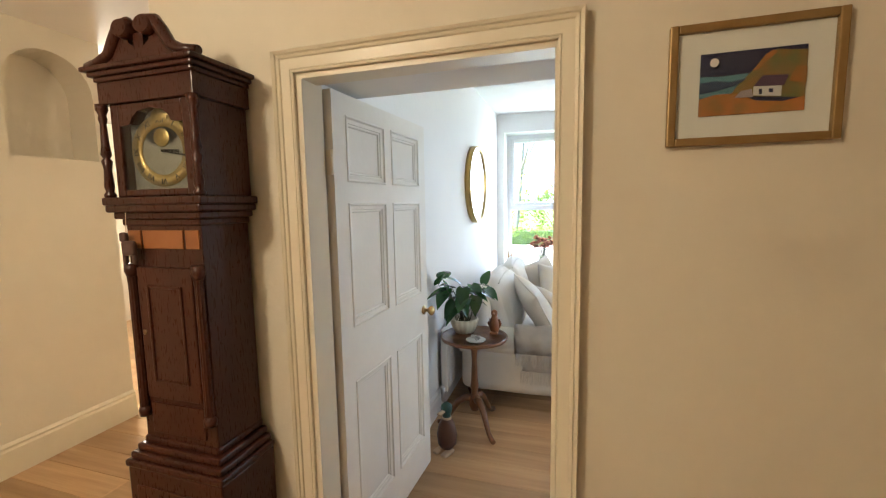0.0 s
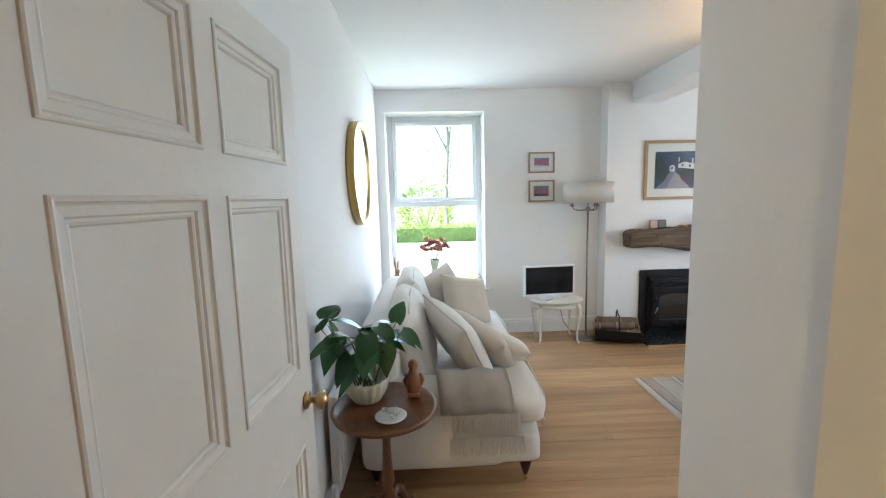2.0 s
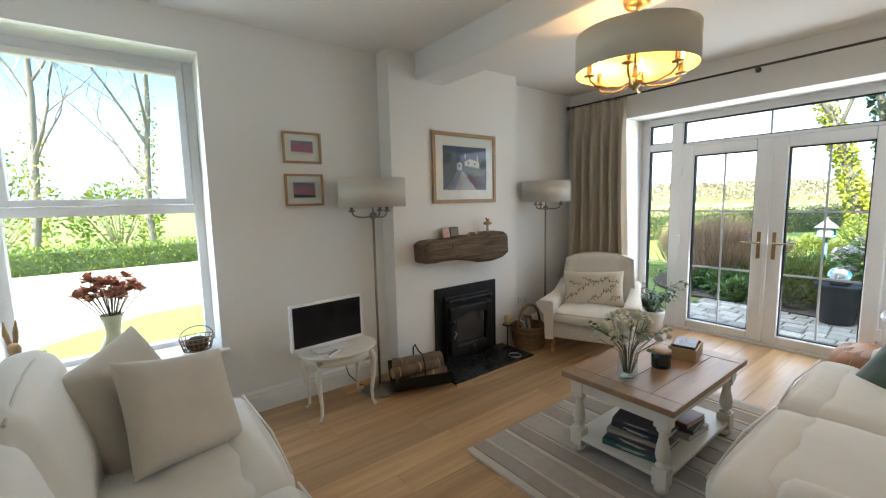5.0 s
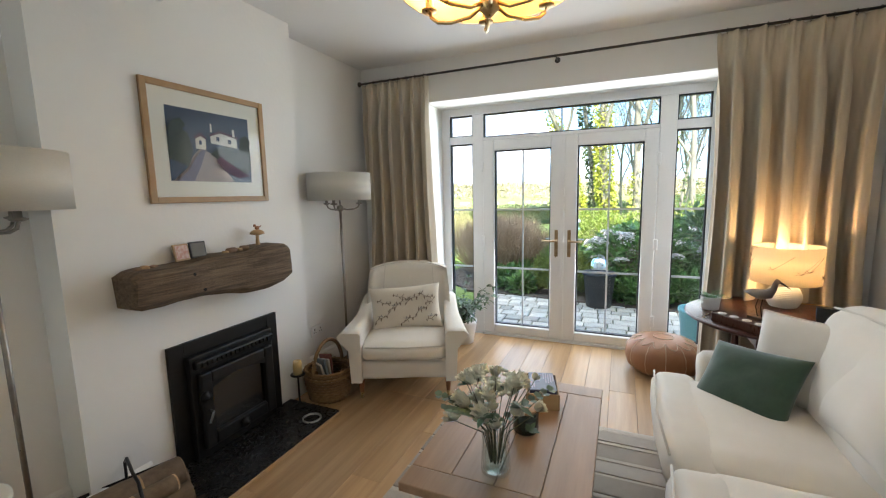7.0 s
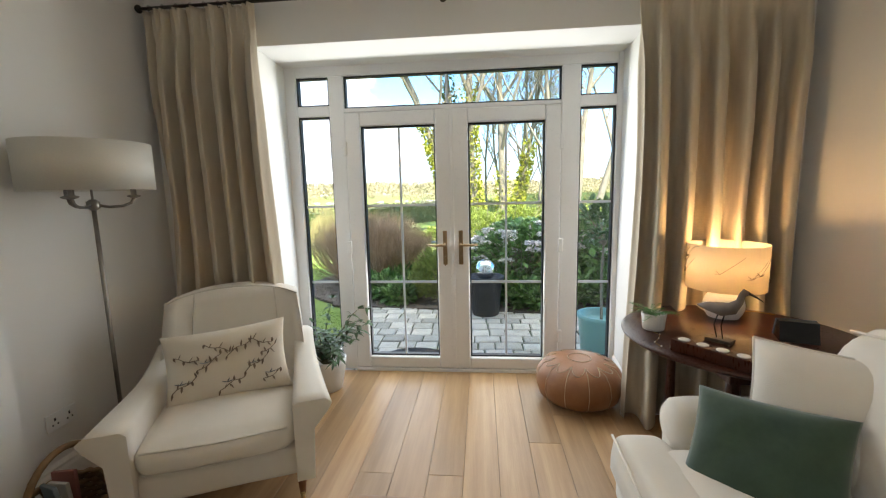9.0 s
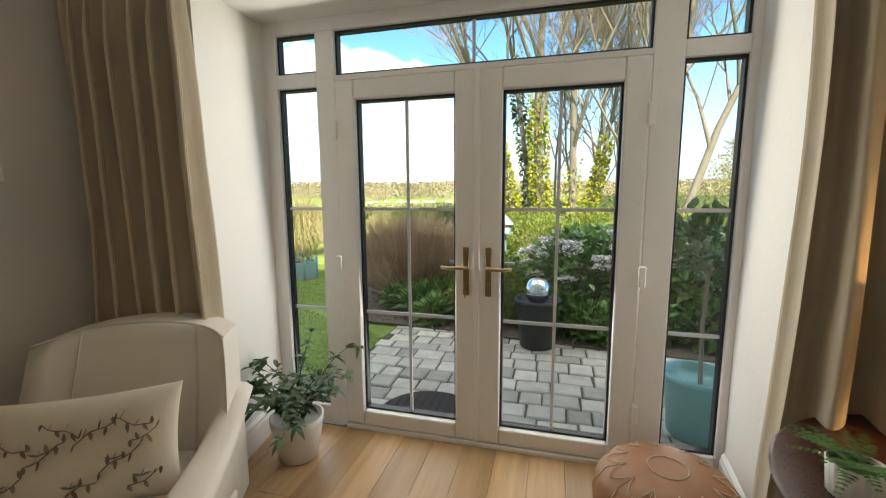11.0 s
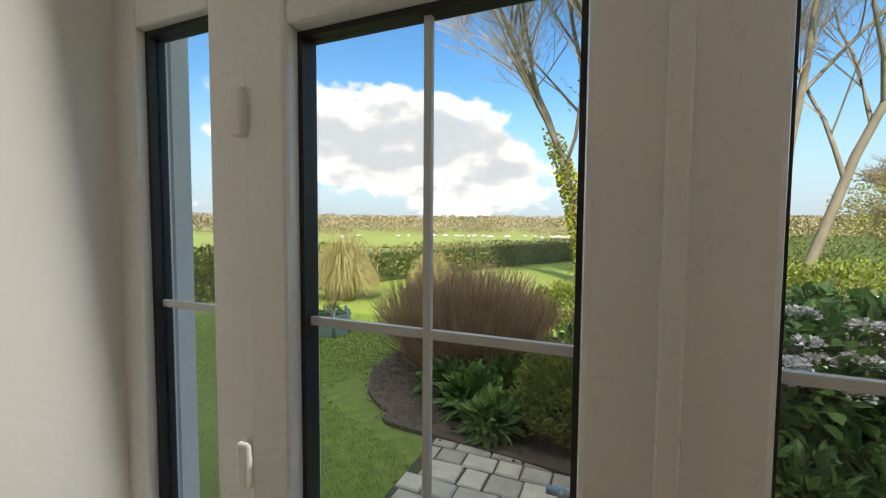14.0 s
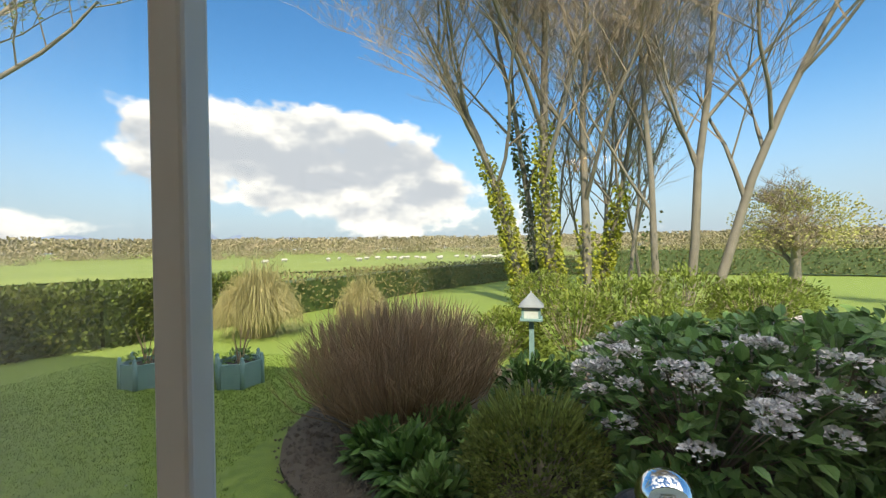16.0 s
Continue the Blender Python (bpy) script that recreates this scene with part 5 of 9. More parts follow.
# ---------------------------------------------------------------- floor lamps
def floor_lamp(loc, rz):
    t = thing("floor_lamp", "slim pewter floor lamp with wide white drum shade", "lamp", loc, rz, "pair of floor lamps")
    bm = B(); lathe(bm, [(0.14, 0), (0.142, 0.008), (0.13, 0.018), (0.03, 0.024), (0.014, 0.04), (0.009, 0.06)], 32); part("base", bm, M_PEWTER, t)
    bm = B(); tube(bm, [(0, 0, 0.04), (0, 0, 1.40)], 0.0095, 12), lathe(bm, [(0.010, 1.36), (0.026, 1.372), (0.026, 1.40), (0.012, 1.412)], 16); part("pole", bm, M_PEWTER, t)
    for k in range(3):
        a = radians(30 + 120 * k)
        c, s = math.cos(a), math.sin(a)
        bm = B(); tube(bm, [(c * q, s * q, z) for q, z in ((0.015, 1.385), (0.06, 1.375), (0.11, 1.378), (0.145, 1.392), (0.158, 1.42))], 0.0065, 8)
        lathe(bm, [(0.010, 0), (0.026, 0.006), (0.028, 0.012), (0.012, 0.016), (0.012, 0.06)], 14, pose(c * 0.158, s * 0.158, 1.415)); part("arm", bm, M_PEWTER, t, "curved lamp arm")
        bm = B(); lathe(bm, [(0.010, 0), (0.016, 0.025), (0.010, 0.055), (0.002, 0.075)], 12, pose(c * 0.158, s * 0.158, 1.475)); part("bulb", bm, M_WHITEGLAZE, t)
    bm = B(); lathe(bm, [(0.247, 1.455), (0.25, 1.453), (0.25, 1.665), (0.247, 1.663), (0.247, 1.455)], 48, None, False); part("shade", bm, M_SHADE, t, "white linen drum shade")
    bm = B()
    for k in range(3):
        a = radians(90 + 120 * k)
        tube(bm, [(0, 0, 1.60), (0.247 * math.cos(a), 0.247 * math.sin(a), 1.645)], 0.003, 5)
    tube(bm, [(0, 0, 1.40), (0, 0, 1.605)], 0.005, 8)
    part("shade_ring", bm, M_PEWTER, t)
    return t


fl = floor_lamp((1.15, 5.38, 0), 12)
copy_thing(fl, pose(3.20, 5.39, 0, 0, 0, 50))

# ---------------------------------------------------------------- fireplace
fp = thing("fireplace_insert", "black cast-iron inset stove with glazed door", "stove", (2.136, BY, 0.028))
b = B()
rbox(b, -0.371, -0.285, -0.022, -0.002, 0, 0.68, 0.003), rbox(b, 0.285, 0.371, -0.022, -0.002, 0, 0.68, 0.003), rbox(b, -0.285, 0.285, -0.022, -0.002, 0.60, 0.68, 0.003)
part("surround", b, M_IRON, fp)
b = B()
rbox(b, -0.286, 0.286, -0.06, 0.16, 0.0, 0.60, 0.008)
rbox(b, -0.27, 0.27, -0.095, -0.05, 0.53, 0.575, 0.01)
for k in range(16):
    rbox(b, -0.24 + 0.03 * k, -0.222 + 0.03 * k, -0.104, -0.09, 0.54, 0.565, 0.002, 1)
part("firebox", b, M_IRON, fp)
b = B()
rbox(b, -0.255, -0.185, -0.095, -0.055, 0.06, 0.50, 0.01), rbox(b, 0.185, 0.255, -0.095, -0.055, 0.06, 0.50, 0.01), rbox(b, -0.185, 0.185, -0.094, -0.055, 0.06, 0.14, 0.01), rbox(b, -0.185, 0.185, -0.094, -0.055, 0.43, 0.50, 0.01)
arcp = [(-0.19 + 0.38 * i / 12, 0.40 + 0.035 * math.sin(math.pi * i / 12)) for i in range(13)]
prism(b, [(-0.19, 0.435)] + arcp + [(0.19, 0.435)], 0.07, 0.092, Matrix(((1, 0, 0, 0), (0, 0, -1, 0), (0, 1, 0, 0), (0, 0, 0, 1))))
dr = part("stove_door", b, M_IRON, fp)
b = B(); box(b, -0.186, 0.186, -0.068, -0.062, 0.14, 0.44); part("door_glass", b, M_STOVEGLASS, dr, "dark heat-proof glass")
b = B(); tube(b, [(-0.215, -0.094, 0.28), (-0.215, -0.12, 0.28), (-0.225, -0.125, 0.265), (-0.245, -0.125, 0.225)], [0.006, 0.006, 0.007, 0.006], 8); part("door_handle", b, M_STEEL, dr, "bright steel door handle")
for x, z in ((-0.24, 0.37), (0.0, 0.095)):
    b = B(); lathe(b, [(0.03, 0), (0.034, 0.01), (0.02, 0.016), (0.012, 0.03), (0.002, 0.032)], 16, pose(x, -0.095, z, 90, 0, 0)); part("vent_knob", b, M_IRON, fp)
b = B(); rbox(b, 1.66, 2.605, 5.035, BY - 0.001, 0, 0.028, 0.004), rbox(b, 1.80, 2.50, BY - 0.001, YN, 0.0, 0.027, 0.002); hh = tagged(part("hearth", b, M_SLAB), "polished black slate hearth slab", "hearth")
b = B(); rbox(b, 1.648, 2.617, 5.018, 5.034, 0, 0.020, 0.004); tagged(part("hearth_edging", b, M_OAK), "thin oak strip edging the hearth", "edging")

# mantel beam, hewn
mb = thing("mantel_beam", "rough-hewn old oak beam on the chimney breast", "mantel", (2.05, BY - 0.002, 1.06))
b = B()
rings = []
for i in range(29):
    x = -0.475 + 0.95 * i / 28
    s = i / 28
    h0 = -0.115 + 0.028 * math.sin(s * 5.2 + 0.5) + 0.05 * max(0, s - 0.72)
    h1 = 0.085 + 0.045 * s + 0.006 * math.sin(s * 17)
    dpt = 0.17 + 0.012 * math.sin(s * 9)
    k = 0.82 if i in (0, 28) else 1.0
    ring = []
    for y, z in ((0, h0), (-dpt * 0.75, h0), (-dpt * 0.97, h0 + 0.03), (-dpt, (h0 + h1) / 2), (-dpt * 0.96, h1 - 0.025), (-dpt * 0.82, h1), (0, h1)):
        zz = (z - 0.0) * k if k < 1 else z
        nz = noise.noise((x * 7, y * 20, z * 22)) * 0.008
        ring.append(b.verts.new((x + (0.02 * noise.noise((z * 20, y * 9, s)) if i in (0, 28) else 0), min(0, y + (nz if y < 0 else 0)), zz + nz)))
    rings.append(ring)
for a, c in zip(rings, rings[1:]):
    for i in range(7):
        b.faces.new((a[i], a[(i + 1) % 7], c[(i + 1) % 7], c[i]))
b.faces.new(rings[0]), b.faces.new(rings[-1][::-1])
part("beam", b, M_OLDOAK, mb)
b = B()
for x, z in ((-0.2, 0.04), (0.30, 0.03), (-0.15, -0.05)):
    lathe(b, [(0.009, 0), (0.009, 0.004)], 10, pose(x, -0.172, z, 90, 0, 0))
part("bolt_holes", b, M_IRON, mb)
MZ = 1.06 + 0.100
cardmats = (mat("card_print", (0.62, 0.52, 0.44), (0.45, 0.16, 0.12), 0.6, scale=60), plain("card_dark", (0.06, 0.06, 0.065)))
for x, a, cm, lb, zz in ((1.875, 6, cardmats[0], "small square printed tile propped on the beam", 0.002), (1.965, -8, cardmats[1], "small dark framed card on the beam", 0.006)):
    t = thing("small_card", lb, "card", (x, BY - 0.06, MZ + zz), a)
    b = B(); rbox(b, -0.043, 0.043, -0.006, 0.006, 0, 0.088, 0.002, 2, pose(0, 0, 0, -10, 0, 0)); part("block", b, M_PALEWOOD if cm is cardmats[0] else cm, t)
    b = B(); box(b, -0.036, 0.036, -0.0078, -0.0062, 0.008, 0.080, pose(0, 0, 0, -10, 0, 0)); part("face", b, cm if cm is cardmats[0] else plain("card_grey", (0.2, 0.19, 0.18)), t)
r = random.Random(9)
for k, (x, s) in enumerate(((1.64, 0.022), (1.675, 0.026), (1.715, 0.020), (2.12, 0.018), (2.16, 0.03), (2.21, 0.02), (2.25, 0.026))):
    t = thing("pebble", "small smooth brown pebble on the beam", "pebble", (x, BY - 0.075, MZ + 0.045 * (x - 1.9)), r.uniform(0, 180), "pebbles on the beam")
    b = B(); softbox(b, -s, s, -s * 0.7, s * 0.7, -0.004, s * 0.8, s * 0.4, n=4, wob=0.003, seed=k); part("stone", b, M_PALEWOOD if k % 2 else plain("pebble_brown", (0.2, 0.12, 0.07)), t)
t = thing("mushroom_figure", "turned wooden mushroom with a tiny bird on the beam", "ornament", (2.36, BY - 0.07, MZ + 0.020))
b = B(); lathe(b, [(0.022, -0.003), (0.014, 0.012), (0.011, 0.04), (0.010, 0.075)], 14), lathe(b, [(0.010, 0.07), (0.044, 0.078), (0.040, 0.092), (0.02, 0.104), (0.002, 0.107)], 18); part("mushroom", b, M_PALEWOOD, t)
b = B(); softbox(b, -0.012, 0.018, -0.009, 0.009, 0.105, 0.128, 0.009, n=4), softbox(b, -0.024, -0.006, -0.007, 0.007, 0.122, 0.140, 0.007, n=4), tube(b, [(0.014, 0, 0.118), (0.036, 0, 0.128)], [0.005, 0.002], 6); part("bird", b, M_FIGWOOD, t)

# candle stick, dish, baskets
t = thing("candlestick", "black iron candlestick with a pale yellow candle", "candle", (2.55, 5.33, 0.028))
b = B(); lathe(b, [(0.045, 0), (0.047, 0.006), (0.02, 0.012), (0.007, 0.03), (0.006, 0.21), (0.012, 0.22), (0.048, 0.228), (0.050, 0.236), (0.03, 0.236)], 20); part("stick", b, M_IRON, t)
b = B(); lathe(b, [(0.030, 0.234), (0.031, 0.30), (0.027, 0.33), (0.010, 0.326)], 18); tube(b, [(0, 0, 0.325), (0.002, 0, 0.338)], 0.0015, 5); part("candle", b, M_WAX, t, "pale yellow pillar candle")
t = thing("hearth_dish", "small round metal trivet on the hearth", "dish", (2.44, 5.13, 0.028))
b = B(); lathe(b, [(0.055, 0.0), (0.062, 0.004), (0.062, 0.012), (0.055, 0.014), (0.050, 0.006)], 28, None, False); part("ring", b, M_STEEL, t)


def wicker_basket(loc, rx, h, handle):
    t = thing("wicker_basket", "round brown wicker basket with tall hoop handle, papers inside", "basket", loc)
    bm = B()
    n = 11
    for k in range(n):
        z = 0.012 + (h - 0.02) * k / (n - 1)
        q = rx * (0.82 + 0.18 * math.sin(math.pi * 0.55 * k / (n - 1)))
        pts = []
        for a in range(49):
            an = 2 * math.pi * a / 48
            qq = q + 0.006 * (1 if (a + k) % 2 else -1)
            pts.append((qq * math.cos(an), qq * math.sin(an), z))
        tube(bm, pts, (h / n) * 0.56, 5, False)
    lathe(bm, [(rx * 0.80, 0.0), (rx * 0.80, 0.012)], 24)
    tagged(part("weave", bm, M_WICKER, t), kind="stuff")
    bm = B()
    pts = [(rx * math.cos(math.pi * i / 16), 0, h - 0.02 + (handle + 0.02) * math.sin(math.pi * i / 16)) for i in range(17)]
    tube(bm, pts, 0.013, 8)
    for ph in (0, math.pi):
        tube(bm, [(p[0] + 0.008 * math.cos(i * 2.0 + ph), 0.010 * math.sin(i * 2.0 + ph), p[2]) for i, p in enumerate(pts)], 0.006, 6)
    part("handle", bm, M_WICKER, t, "twisted hoop handle")
    for k in range(4):
        bm = B(); rbox(bm, -0.06, 0.05, -0.012, 0.004, 0.05, h + 0.05 + 0.02 * (k % 2), 0.003, 2, pose(-0.05 + 0.022 * k, -0.03 + 0.02 * k, 0, -12 + 6 * k, 8, 60 + 10 * k)); part("magazine", bm, plain("magazine_cover", ((0.5, 0.45, 0.4), (0.2, 0.25, 0.28), (0.6, 0.6, 0.58), (0.3, 0.12, 0.1))[k]), t)
    return t


wicker_basket((2.80, 5.27, 0), 0.165, 0.23, 0.20)

lg = thing("log_basket", "curved iron log carrier filled with split logs", "log basket", (1.44, 5.25, 0), -20)
b = B()
for x in (-0.21, 0.21):
    tube(b, [(x, 0.20 * math.cos(math.pi * (1 + i / 12)), 0.155 + 0.145 * math.sin(math.pi * (1 + i / 12))) for i in range(13)], 0.006, 8)
for i in range(9):
    a = math.pi * (1 + (i + 0.5) / 9)
    box(b, -0.22, 0.22, -0.034, 0.034, -0.002, 0.002, Matrix.Translation((0, 0.20 * math.cos(a), 0.155 + 0.145 * math.sin(a))) @ Euler((a + math.pi / 2, 0, 0)).to_matrix().to_4x4())
part("cradle", b, M_IRON, lg)
b = B(); tube(b, [(0.0, -0.20, 0.16), (0, -0.19, 0.25), (0, -0.12, 0.30), (0, 0.0, 0.285), (0, 0.12, 0.30), (0, 0.19, 0.25), (0, 0.20, 0.16)], 0.007, 8); part("handle", b, M_IRON, lg)
for k, (x, y, z, q, ax) in enumerate(((0, -0.07, 0.10, 0.062, 3), (0.02, 0.07, 0.10, 0.06, -4), (-0.01, 0.0, 0.19, 0.066, 6), (-0.05, -0.10, 0.19, 0.04, 12))):
    lgm = pose(x, y, z, 0, 0, ax) @ pose(-0.2, 0, 0, 0, 90, 0)
    b = B()
    lathe(b, [(q * (1 + 0.04 * math.sin(j * 2.1 + k)), 0.40 * j / 7) for j in range(8)], 12, lgm, False)
    l1 = part("log", b, M_LOG, lg, "bark-covered log")
    b = B(); lathe(b, [(q * 0.97, 0.002), (q * 0.97, 0.398)], 12, lgm); part("cut_end", b, M_LOGEND, l1, "pale sawn end")

# ---------------------------------------------------------------- armchair
ac = thing("armchair", "ivory upholstered wing-backed armchair with flared arms", "armchair", (2.93, 4.70, 0), -66)
b = B(); softbox(b, -0.34, 0.34, 0.02, 0.68, 0.155, 0.33, 0.04, 0.01, wob=0.003); part("base", b, M_LINEN, ac)
b = B(); softbox(b, -0.285, 0.285, -0.015, 0.58, 0.315, 0.45, 0.05, 0.025, 11, wob=0.005); cu = part("seat_cushion", b, M_LINEN, ac)
b = B()
for z in (0.335, 0.435):
    tube(b, [(-0.26, -0.006, z), (0, -0.022, z), (0.26, -0.006, z)], 0.0045, 6)
part("piping", b, M_PIPE, cu)
b = B()
# back with a gently arched top and slight wings
n, mm = 14, 10
front, back = [], []
for j in range(mm + 1):
    z = 0.32 + 0.63 * j / mm
    for row, off in ((front, 0.0), (back, 0.11)):
        line = []
        for i in range(n + 1):
            u = 2 * i / n - 1
            wdt = 0.345 - 0.03 * (j / mm) ** 2
            zz = z - (0.05 * u * u * (j / mm))
            y = 0.56 + 0.14 * (j / mm) + off - 0.09 * abs(u) ** 5 * (1 if off == 0 else 0.6) + 0.02 * (1 - u * u) * (1 if off else -1)
            line.append(b.verts.new((u * wdt, y, zz)))
        row.append(line)
for j in range(mm):
    for i in range(n):
        b.faces.new((front[j][i], front[j][i + 1], front[j + 1][i + 1], front[j + 1][i])).smooth = True
        b.faces.new((back[j][i], back[j + 1][i], back[j + 1][i + 1], back[j][i + 1])).smooth = True
for j in range(mm):
    b.faces.new((front[j][0], front[j + 1][0], back[j + 1][0], back[j][0])), b.faces.new((front[j][n], back[j][n], back[j + 1][n], front[j + 1][n]))
for i in range(n):
    b.faces.new((front[mm][i], front[mm][i + 1], back[mm][i + 1], back[mm][i])), b.faces.new((front[0][i], back[0][i], back[0][i + 1], front[0][i + 1]))
br = part("backrest", b, M_LINEN, ac)
b = B()
for u in (-0.62, 0.62):
    tube(b, [(u * (0.345 - 0.03 * (j / mm) ** 2), 0.56 + 0.14 * j / mm - 0.018, 0.40 + 0.535 * j / mm) for j in range(mm + 1)], 0.004, 6)
tube(b, [(f.x, f.y, f.z) for f in (Vector(((2 * i / n - 1) * 0.315, 0.70 - 0.09 * abs(2 * i / n - 1) ** 5 - 0.002, 0.953 - 0.05 * (2 * i / n - 1) ** 2)) for i in range(n + 1))], 0.005, 6)
part("piping", b, M_PIPE, br)
for sx in (-1, 1):
    b = B()
    rows = []
    for j in range(11):
        s = j / 10
        y = -0.02 + 0.70 * s
        top = 0.555 + 0.02 * s + 0.30 * max(0, s - 0.62) ** 1.3
        flare = 0.055 * (1 - s) ** 1.5
        x0, x1 = 0.285, 0.375 + flare
        ring = [(x0, 0.16), (x0, top - 0.02), (x0 + 0.02, top), (x1 - 0.015, top), (x1 + 0.012, top - 0.025), (x1 - 0.004, top - 0.06), (x1 - 0.03 - flare * 0.6, top - 0.14), (x1 - 0.03 - flare * 0.8, 0.16)]
        rows.append([b.verts.new((sx * x, y, z)) for x, z in ring])
    for a, c in zip(rows, rows[1:]):
        for k in range(8):
            b.faces.new((a[k], a[(k + 1) % 8], c[(k + 1) % 8], c[k])).smooth = True
    b.faces.new(rows[0]), b.faces.new(rows[-1][::-1])
    part("armrest", b, M_LINEN, ac)
for sx in (-1, 1):
    for y in (0.05, 0.62):
        b = B()
        lathe(b, [(0.013, 0.035), (0.018, 0.06), (0.028, 0.155)], 4, pose(sx * 0.30, y, 0, 0, 0, 45))
        leg = part("leg", b, M_FIGWOOD, ac, "tapered reddish wooden leg")
        b = B(); lathe(b, [(0.02, -0.009), (0.022, 0), (0.02, 0.009)], 12, pose(sx * 0.30, y, 0.023, 0, 90, 0)), lathe(b, [(0.014, 0.03), (0.015, 0.05)], 10, pose(sx * 0.30, y, 0)); part("castor", b, M_BRASSLIGHT, leg, "small brass castor")
ac.scale = (1.06, 1.14, 0.935)
am = pose(2.93, 4.70, 0, 0, 0, -66) @ Matrix.Translation((-0.01, 0.43, 0.575)) @ pose(0, 0, 0, 90 - 20, 0, 0) @ pose(0, 0, 0, 0, 0, 4)
M_BIRDLINEN = mat("printed_linen", (0.72, 0.66, 0.56), (0.67, 0.60, 0.50), 0.95, bump=0.35, bscale=380)
cz = cushion("oblong printed linen cushion with branches and birds", 0.58, 0.36, 0.15, am, M_BIRDLINEN, None, None, 10)
M_PRINT = plain("print_grey_brown", (0.20, 0.15, 0.11), 0.95)
M_PRINTBIRD = plain("print_blue_grey", (0.16, 0.17, 0.19), 0.95)
loc = Matrix.Translation(-am.translation) @ am
r = random.Random(21)


def onp(u, v):
    th = 0.075 * max(0.0, (1 - u ** 4) * (1 - v ** 4)) ** 0.55
    return loc @ Vector((u * 0.29 * (1 - 0.07 * (1 - v * v)), v * 0.18 * (1 - 0.07 * (1 - u * u)), th + 0.012))


# thin winding twigs with small buds, and a bird on every other one
for k, (u, v, sl) in enumerate(((-0.86, -0.55, 0.5), (-0.80, 0.35, -0.3), (-0.45, -0.10, 0.6), (-0.30, 0.62, -0.5), (-0.12, -0.72, 0.4), (0.05, 0.22, 0.5), (0.32, -0.35, 0.6), (0.42, 0.55, -0.4), (0.58, -0.70, 0.5), (0.62, 0.10, 0.4))):
    b = B()
    pts = [onp(u + 0.08 * i, v + sl * 0.12 * i + 0.04 * math.sin(i * 1.4 + k)) for i in range(6) if abs(u + 0.08 * i) < 0.92 and abs(v + sl * 0.12 * i + 0.04 * math.sin(i * 1.4 + k)) < 0.86]
    tube(b, pts, 0.0020, 4)
    for i, p in enumerate(pts):
        leaf_blade(b, p, loc.to_3x3() @ Vector((r.uniform(-0.4, 0.8), 1 if i % 2 else -1, 0.05)), r.uniform(0.020, 0.034), 0.012, 0, 0.0, 3)
    part("printed_twig", b, M_PRINT, cz, "brown twig motif")
    if k % 2 == 0:
        b = B()
        c = onp(u + 0.13, v + sl * 0.13 + 0.12)
        for dx, dy, ln, wd in ((0.5, 0.1, 0.034, 0.016), (-0.9, 0.3, 0.026, 0.012), (0.6, 0.9, 0.024, 0.012)):
            leaf_blade(b, c, loc.to_3x3() @ Vector((dx, dy, 0.03)), ln, wd, 0, 0.0, 3)
        part("printed_bird", b, M_PRINTBIRD, cz, "small grey bird motif")

# ---------------------------------------------------------------- ficus
fc = thing("ficus_plant", "small bushy ficus in a plain white pot", "plant", (4.20, 4.72, 0))
b = B(); lathe(b, [(0.085, 0), (0.10, 0.01), (0.135, 0.20), (0.138, 0.235), (0.126, 0.235), (0.12, 0.20), (0.01, 0.195)], 32); part("pot", b, M_WHITEGLAZE, fc, "tapered matt white pot")
r = random.Random(14)
st, lf = B(), B()
for k in range(24):
    d = rdir(r, 0.9)
    L = r.uniform(0.26, 0.60)
    p = Vector((r.uniform(-0.03, 0.03), r.uniform(-0.03, 0.03), 0.19))
    pts = [p.copy()]
    for i in range(7):
        d = (d + Vector((r.uniform(-0.25, 0.25), r.uniform(-0.25, 0.25), 0.22 - 0.12 * i))).normalized()
        p = p + d * L / 7
        p.x, p.y = min(p.x, 0.28), min(p.y, 0.24)
        pts.append(p.copy())
        if i > 0:
            for j in range(4):
                leaf_blade(lf, p, (d * 0.4 + rdir(r)).normalized(), r.uniform(0.05, 0.085), r.uniform(0.022, 0.034), 0.45, 0.2, 3)
    tube(st, pts, [0.005 - 0.0005 * i for i in range(8)], 5, False)
part("stems", st, M_STEM, fc)
tagged(part("leaves", lf, M_LEAFFICUS, fc, "small pointed variegated leaves"), kind="stuff")

# ---------------------------------------------------------------- leather pouf
pf = thing("pouf", "round tan leather pouf with pale stitched panels", "pouf", (4.13, 2.95, 0))
N = 12
b, stc = B(), B()
prof = [(0.10, 0.0), (0.20, 0.012), (0.262, 0.06), (0.285, 0.13), (0.275, 0.20), (0.235, 0.255), (0.16, 0.283), (0.075, 0.292), (0.002, 0.292)]
seg = 72
rings = []
for q, z in prof:
    rings.append([b.verts.new((q * (1 - 0.022 * abs(math.cos(N / 2 * 2 * math.pi * i / seg)) ** 6) * math.cos(2 * math.pi * i / seg), q * (1 - 0.022 * abs(math.cos(N / 2 * 2 * math.pi * i / seg)) ** 6) * math.sin(2 * math.pi * i / seg), z)) for i in range(seg)])
for a, c in zip(rings, rings[1:]):
    for i in range(seg):
        b.faces.new((a[i], a[(i + 1) % seg], c[(i + 1) % seg], c[i])).smooth = True
part("cover", b, M_LEATHER, pf)
